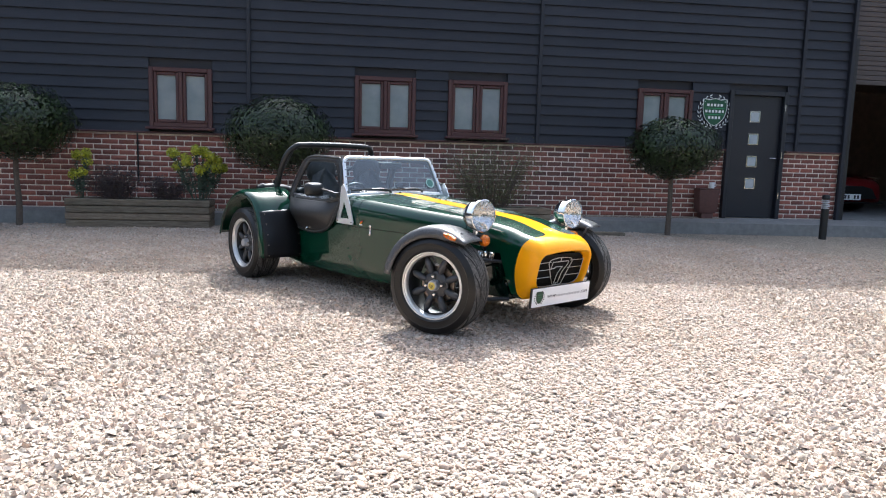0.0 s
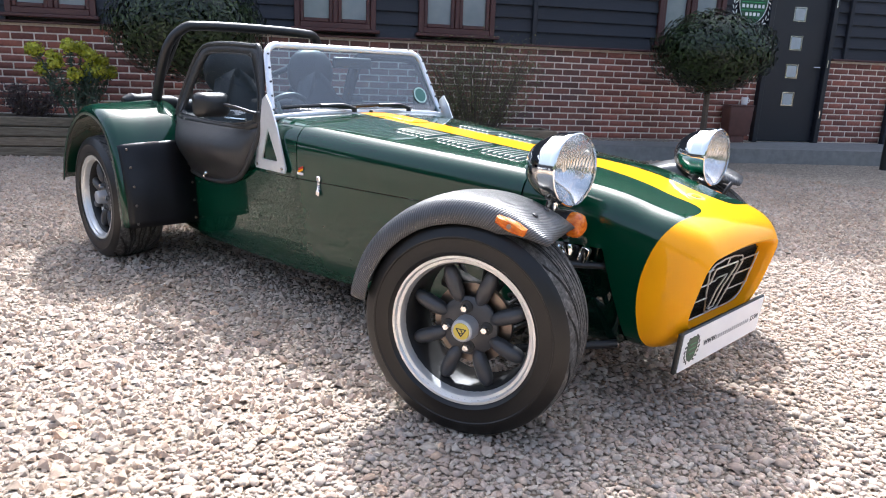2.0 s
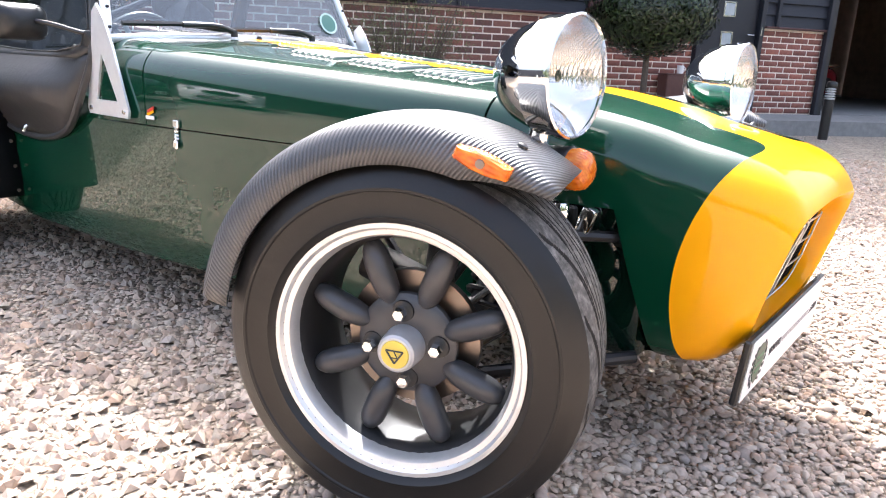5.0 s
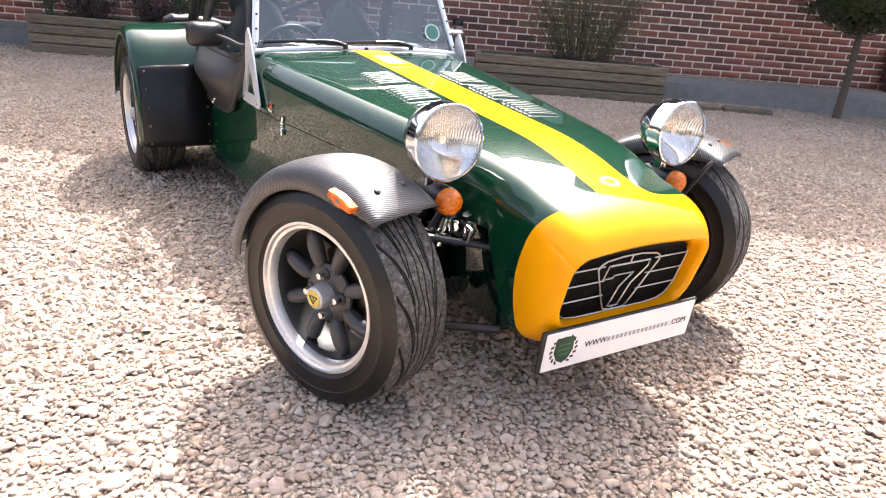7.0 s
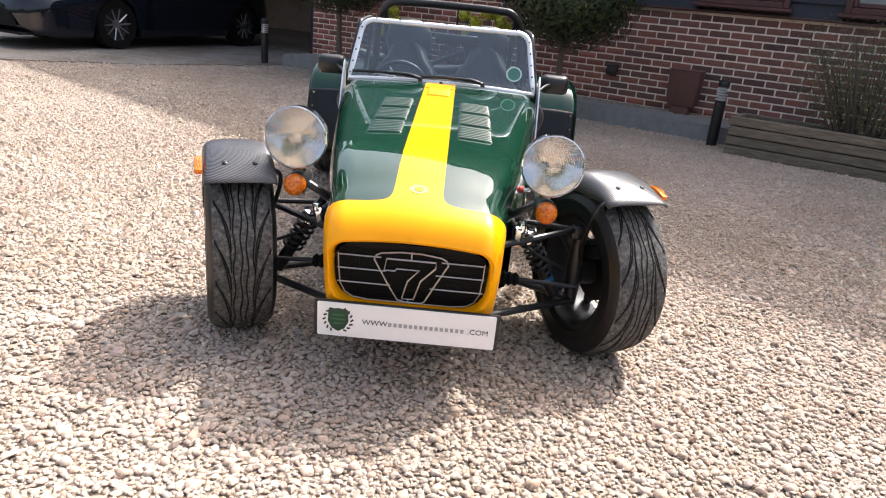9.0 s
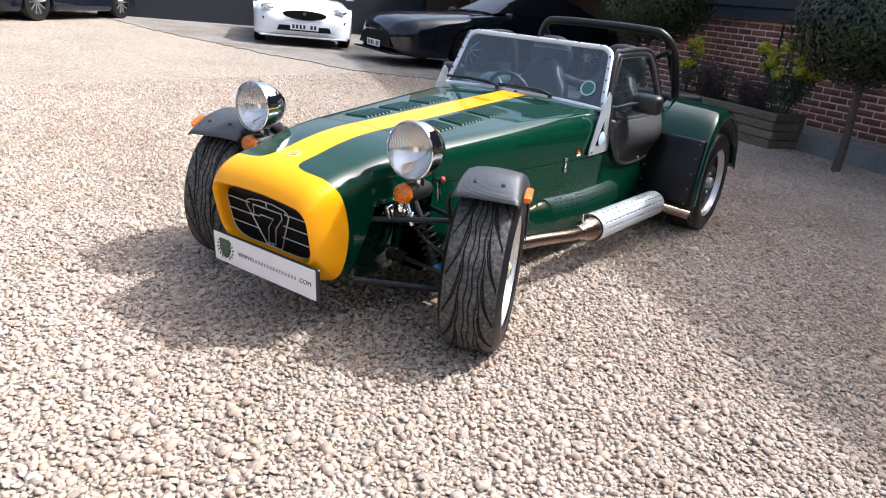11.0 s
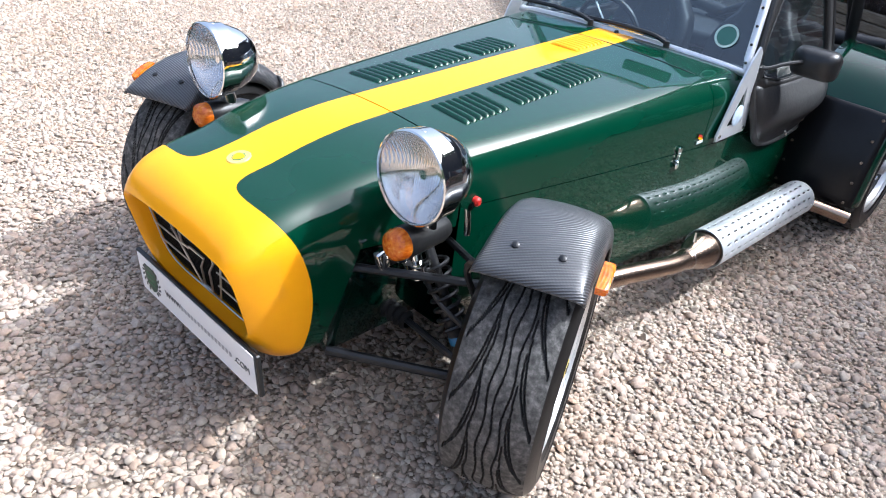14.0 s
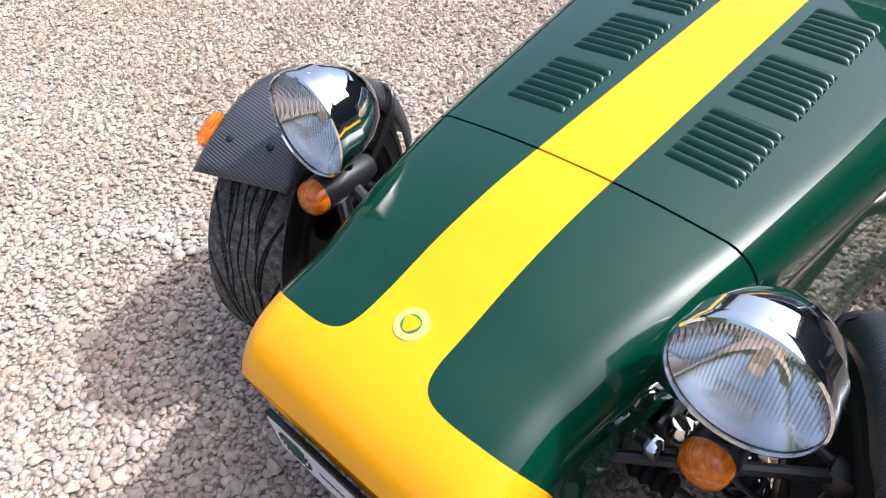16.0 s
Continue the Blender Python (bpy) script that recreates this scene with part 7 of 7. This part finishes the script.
M_CARGLASS = speckled("tinted_car_glass", (0.012, 0.014, 0.016), 0.06, 0.0, 0.1, 3)
M_RIMDARK = chrome("car_wheel_alloy", (0.45, 0.45, 0.46), 0.3)
M_WHITECAR = paint("white_car_paint", (0.80, 0.80, 0.82)).m
M_BLACKCAR = paint("blue_black_car_paint", (0.006, 0.008, 0.014)).m
M_REDCAR = paint("dark_red_car_paint", (0.10, 0.008, 0.010)).m
parked_car("parked_coupe", "blue-black sports coupe parked nose-out on the apron", BLD @ pose(-9.55, -2.05, 0.012, 0, 0, -82), M_BLACKCAR, "wide", 1.45, 0.10)
parked_car("parked_coupe", "white sports coupe with oval grille on the apron", BLD @ pose(-11.95, -4.10, 0.012, 0, 0, -9), M_WHITECAR, "oval")
parked_car("parked_coupe", "dark coupe parked beyond the white car", BLD @ pose(-13.4, -9.6, 0.0, 0, 0, -30), M_BLACKCAR, "wide")
parked_car("parked_coupe", "dark red car inside the shaded garage", BLD @ pose(8.55, 2.6, 0.17, 0, 0, -90), M_REDCAR, "wide")

# ---- bricks of the barn's base ----
BL, BH, JO = 0.210, 0.060, 0.015
bk = bmesh.new()
add_box(bk, (0, 0, 0), (BL, 0.05, BH), 0.004)
bmesh.ops.recalc_face_normals(bk, faces=bk.faces)
brick_me = bpy.data.meshes.new("brick")
bk.to_mesh(brick_me)
bk.free()
brick_me.materials.append(M_BRICK)
BV = np.array([v.co[:] for v in brick_me.vertices])
BF = [list(p.vertices) for p in brick_me.polygons]
near, rest = [], []
courses = int((BRICK_TOP - 0.03 - BASE) / (BH + JO)) + 1
for c in range(-1, courses):
    z = BASE + 0.005 + (c + 0.5) * (BH + JO)
    x = S0 + (0 if c % 2 else -(BL + JO) / 2) + BL / 2
    while x - BL / 2 < S1:
        a, b = max(x - BL / 2, S0), min(x + BL / 2, S1)
        if a < d0 < b:
            b = d0 - 0.004
        elif a < d1 < b:
            a = d1 + 0.004
        inside = a >= d0 - 0.001 and b <= d1 + 0.001
        if b - a > 0.03 and not inside and z + BH / 2 < BRICK_TOP - 0.015:
            item = ((a + b) / 2, z, (b - a) / BL)
            (near if (-1.9 < x < 2.7 and z > 0.25) else rest).append(item)
        x += BL + JO
near.sort(key=lambda q: abs(q[0] - 0.3))
rest += near[300:]
for x, z, f in near[:300]:
    o = new("brick", brick_me)
    o.parent = wall_front
    o.location = (x, 0.025 + RNG.uniform(-0.003, 0.002), z)
    o.scale = (f, 1, 1)
V, F, k0 = [], [], 0
tri_f = []
for poly in BF:
    for i in range(1, len(poly) - 1):
        tri_f.append((poly[0], poly[i], poly[i + 1]))
tri_f = np.array(tri_f)
for x, z, f in rest:
    V.append(BV * [f, 1, 1] + [x, 0.025 + RNG.uniform(-0.003, 0.002), z])
    F.append(tri_f + k0)
    k0 += len(BV)
o = tagged(new("bricks", raw_mesh("bricks", np.concatenate(V), np.concatenate(F), M_BRICK)), kind="stuff")
o.parent = wall_front

# ---- loose gravel ----


def stone_mat():
    k = Mat("gravel_stone", 0.82)
    isl = k.island()
    c = k.ramp(isl, [(0.0, (0.353, 0.267, 0.201)), (0.16, (0.420, 0.319, 0.249)), (0.30, (0.452, 0.375, 0.302)), (0.42, (0.459, 0.353, 0.289)), (0.54, (0.502, 0.425, 0.338)), (0.64, (0.350, 0.304, 0.267)), (0.74, (0.440, 0.335, 0.254)), (0.84, (0.529, 0.463, 0.380)), (0.93, (0.319, 0.261, 0.218)), (1.0, (0.496, 0.350, 0.246))])
    f = k.ramp(k.noise(120, 4), [(0.3, (0.84, 0.83, 0.82)), (0.7, (1.10, 1.09, 1.08))])
    worn = k.ramp(k.noise(0.8, 5, 0.65), [(0.36, (0.84, 0.81, 0.76)), (0.58, (1.02, 1.015, 1.01))])
    k.color(k.mix(1.0, k.mix(1.0, c, f, 'MULTIPLY'), worn, 'MULTIPLY'))
    k.bump(k.noise(260, 4), 0.35, 0.002)
    return k.m


def gravel():
    rs = np.random.RandomState(21)
    t = (1 + 5 ** 0.5) / 2
    ico = np.array([(-1, t, 0), (1, t, 0), (-1, -t, 0), (1, -t, 0), (0, -1, t), (0, 1, t), (0, -1, -t), (0, 1, -t), (t, 0, -1), (t, 0, 1), (-t, 0, -1), (-t, 0, 1)], float)
    ico /= np.linalg.norm(ico, axis=1)[:, None]
    tri_ = np.array([(0, 11, 5), (0, 5, 1), (0, 1, 7), (0, 7, 10), (0, 10, 11), (1, 5, 9), (5, 11, 4), (11, 10, 2), (10, 7, 6), (7, 1, 8), (3, 9, 4), (3, 4, 2), (3, 2, 6), (3, 6, 8), (3, 8, 9), (4, 9, 5), (2, 4, 11), (6, 2, 10), (8, 6, 7), (9, 8, 1)])
    tri_ = tri_[ico[tri_].mean(1)[:, 2] > -0.45]          # the underside is never seen
    spine = np.array([(2.3, -2.55), (1.3, -1.75), (0.4, -1.15), (0.9, -0.5), (1.05, 0.0), (0.8, 0.6), (0.5, 1.1), (-0.5, 1.3), (-1.3, 1.35), (-2.4, 1.5), (-3.4, 1.7)])

    def dist(p):
        d = np.full(len(p), 9e9)
        for a, b in zip(spine, spine[1:]):
            ab = b - a
            u = np.clip(((p - a) @ ab) / (ab @ ab), 0, 1)
            d = np.minimum(d, np.linalg.norm(p - a - u[:, None] * ab, axis=1))
        return d

    def spread(cell, x0, x1, y0, y1):
        gx, gy = np.meshgrid(np.arange(x0, x1, cell), np.arange(y0, y1, cell))
        p = np.stack([gx.ravel(), gy.ravel()], 1) + rs.uniform(-0.5, 0.5, (gx.size, 2)) * cell
        return p, dist(p)

    # a stone as a peak over a ring of four, for those farther off
    peak = np.array([(1, 0, -0.35), (0, 1, -0.45), (-1, 0, -0.35), (0, -1, -0.45), (0.35, 0.1, 0.95), (-0.35, -0.1, 0.9)], float)
    peak_f = np.array([(0, 1, 4), (1, 2, 5), (1, 5, 4), (2, 3, 5), (3, 0, 4), (3, 4, 5)])

    def heap(p, base, faces, start, grow, rounded_share):
        """Stones of random size, tilt and turn lying at p."""
        n, nb = len(p), len(base)
        L = np.clip(rs.lognormal(0, 0.34, n) * 0.0086 * grow, 0.0045, 0.024)
        sc = np.stack([L, L * rs.uniform(0.55, 0.9, n), L * rs.uniform(0.34, 0.56, n)], 1)
        v = base[None] * (1 + rs.normal(0, 0.20, (n, nb, 1))) * sc[:, None, :]
        for ang, a, b in ((rs.normal(0, 0.22, n), 1, 2), (rs.normal(0, 0.22, n), 2, 0), (rs.uniform(0, 2 * np.pi, n), 0, 1)):
            c, s = np.cos(ang)[:, None], np.sin(ang)[:, None]
            va, vb = v[..., a] * c - v[..., b] * s, v[..., a] * s + v[..., b] * c
            v[..., a], v[..., b] = va, vb
        zc = sc[:, 2] * rs.uniform(0.35, 0.9, n) + rs.uniform(0, 0.002, n)
        v += np.stack([p[:, 0], p[:, 1], zc + GZ], 1)[:, None, :]
        f = faces[None] + (np.arange(n) * nb)[:, None, None] + start
        return v.reshape(-1, 3), f.reshape(-1, 3), np.repeat(rs.uniform(0, 1, n) < rounded_share, len(faces))

    p, d = spread(0.0148, -4.6, 3.6, -3.6, 2.9)
    near = (d < 0.72) & (rs.uniform(0, 1, len(p)) < 0.94)
    v1, f1, s1 = heap(p[near], ico, tri_, 0, 1.05, 0.85)
    p, d = spread(0.0200, -7.5, 4.6, -5.2, 5.6)
    keep = (d > 0.70) & (rs.uniform(0, 1, len(p)) < np.clip(1.30 - 0.19 * d, 0.34, 0.98))
    barn = BLD.inverted()
    front = barn[1][0] * p[:, 0] + barn[1][1] * p[:, 1] + barn[1][3]
    keep &= front < -0.7
    v2, f2, s2 = heap(p[keep], peak, peak_f, len(v1), 1.30, 0.2)
    me = raw_mesh("gravel", np.concatenate([v1, v2]), np.concatenate([f1, f2]), stone_mat())
    me.polygons.foreach_set("use_smooth", np.concatenate([s1, s2]))
    ob = tagged(new("gravel", me), "loose pale tan and grey gravel stones", "gravel", kind="stuff")
    return ob


gravel()
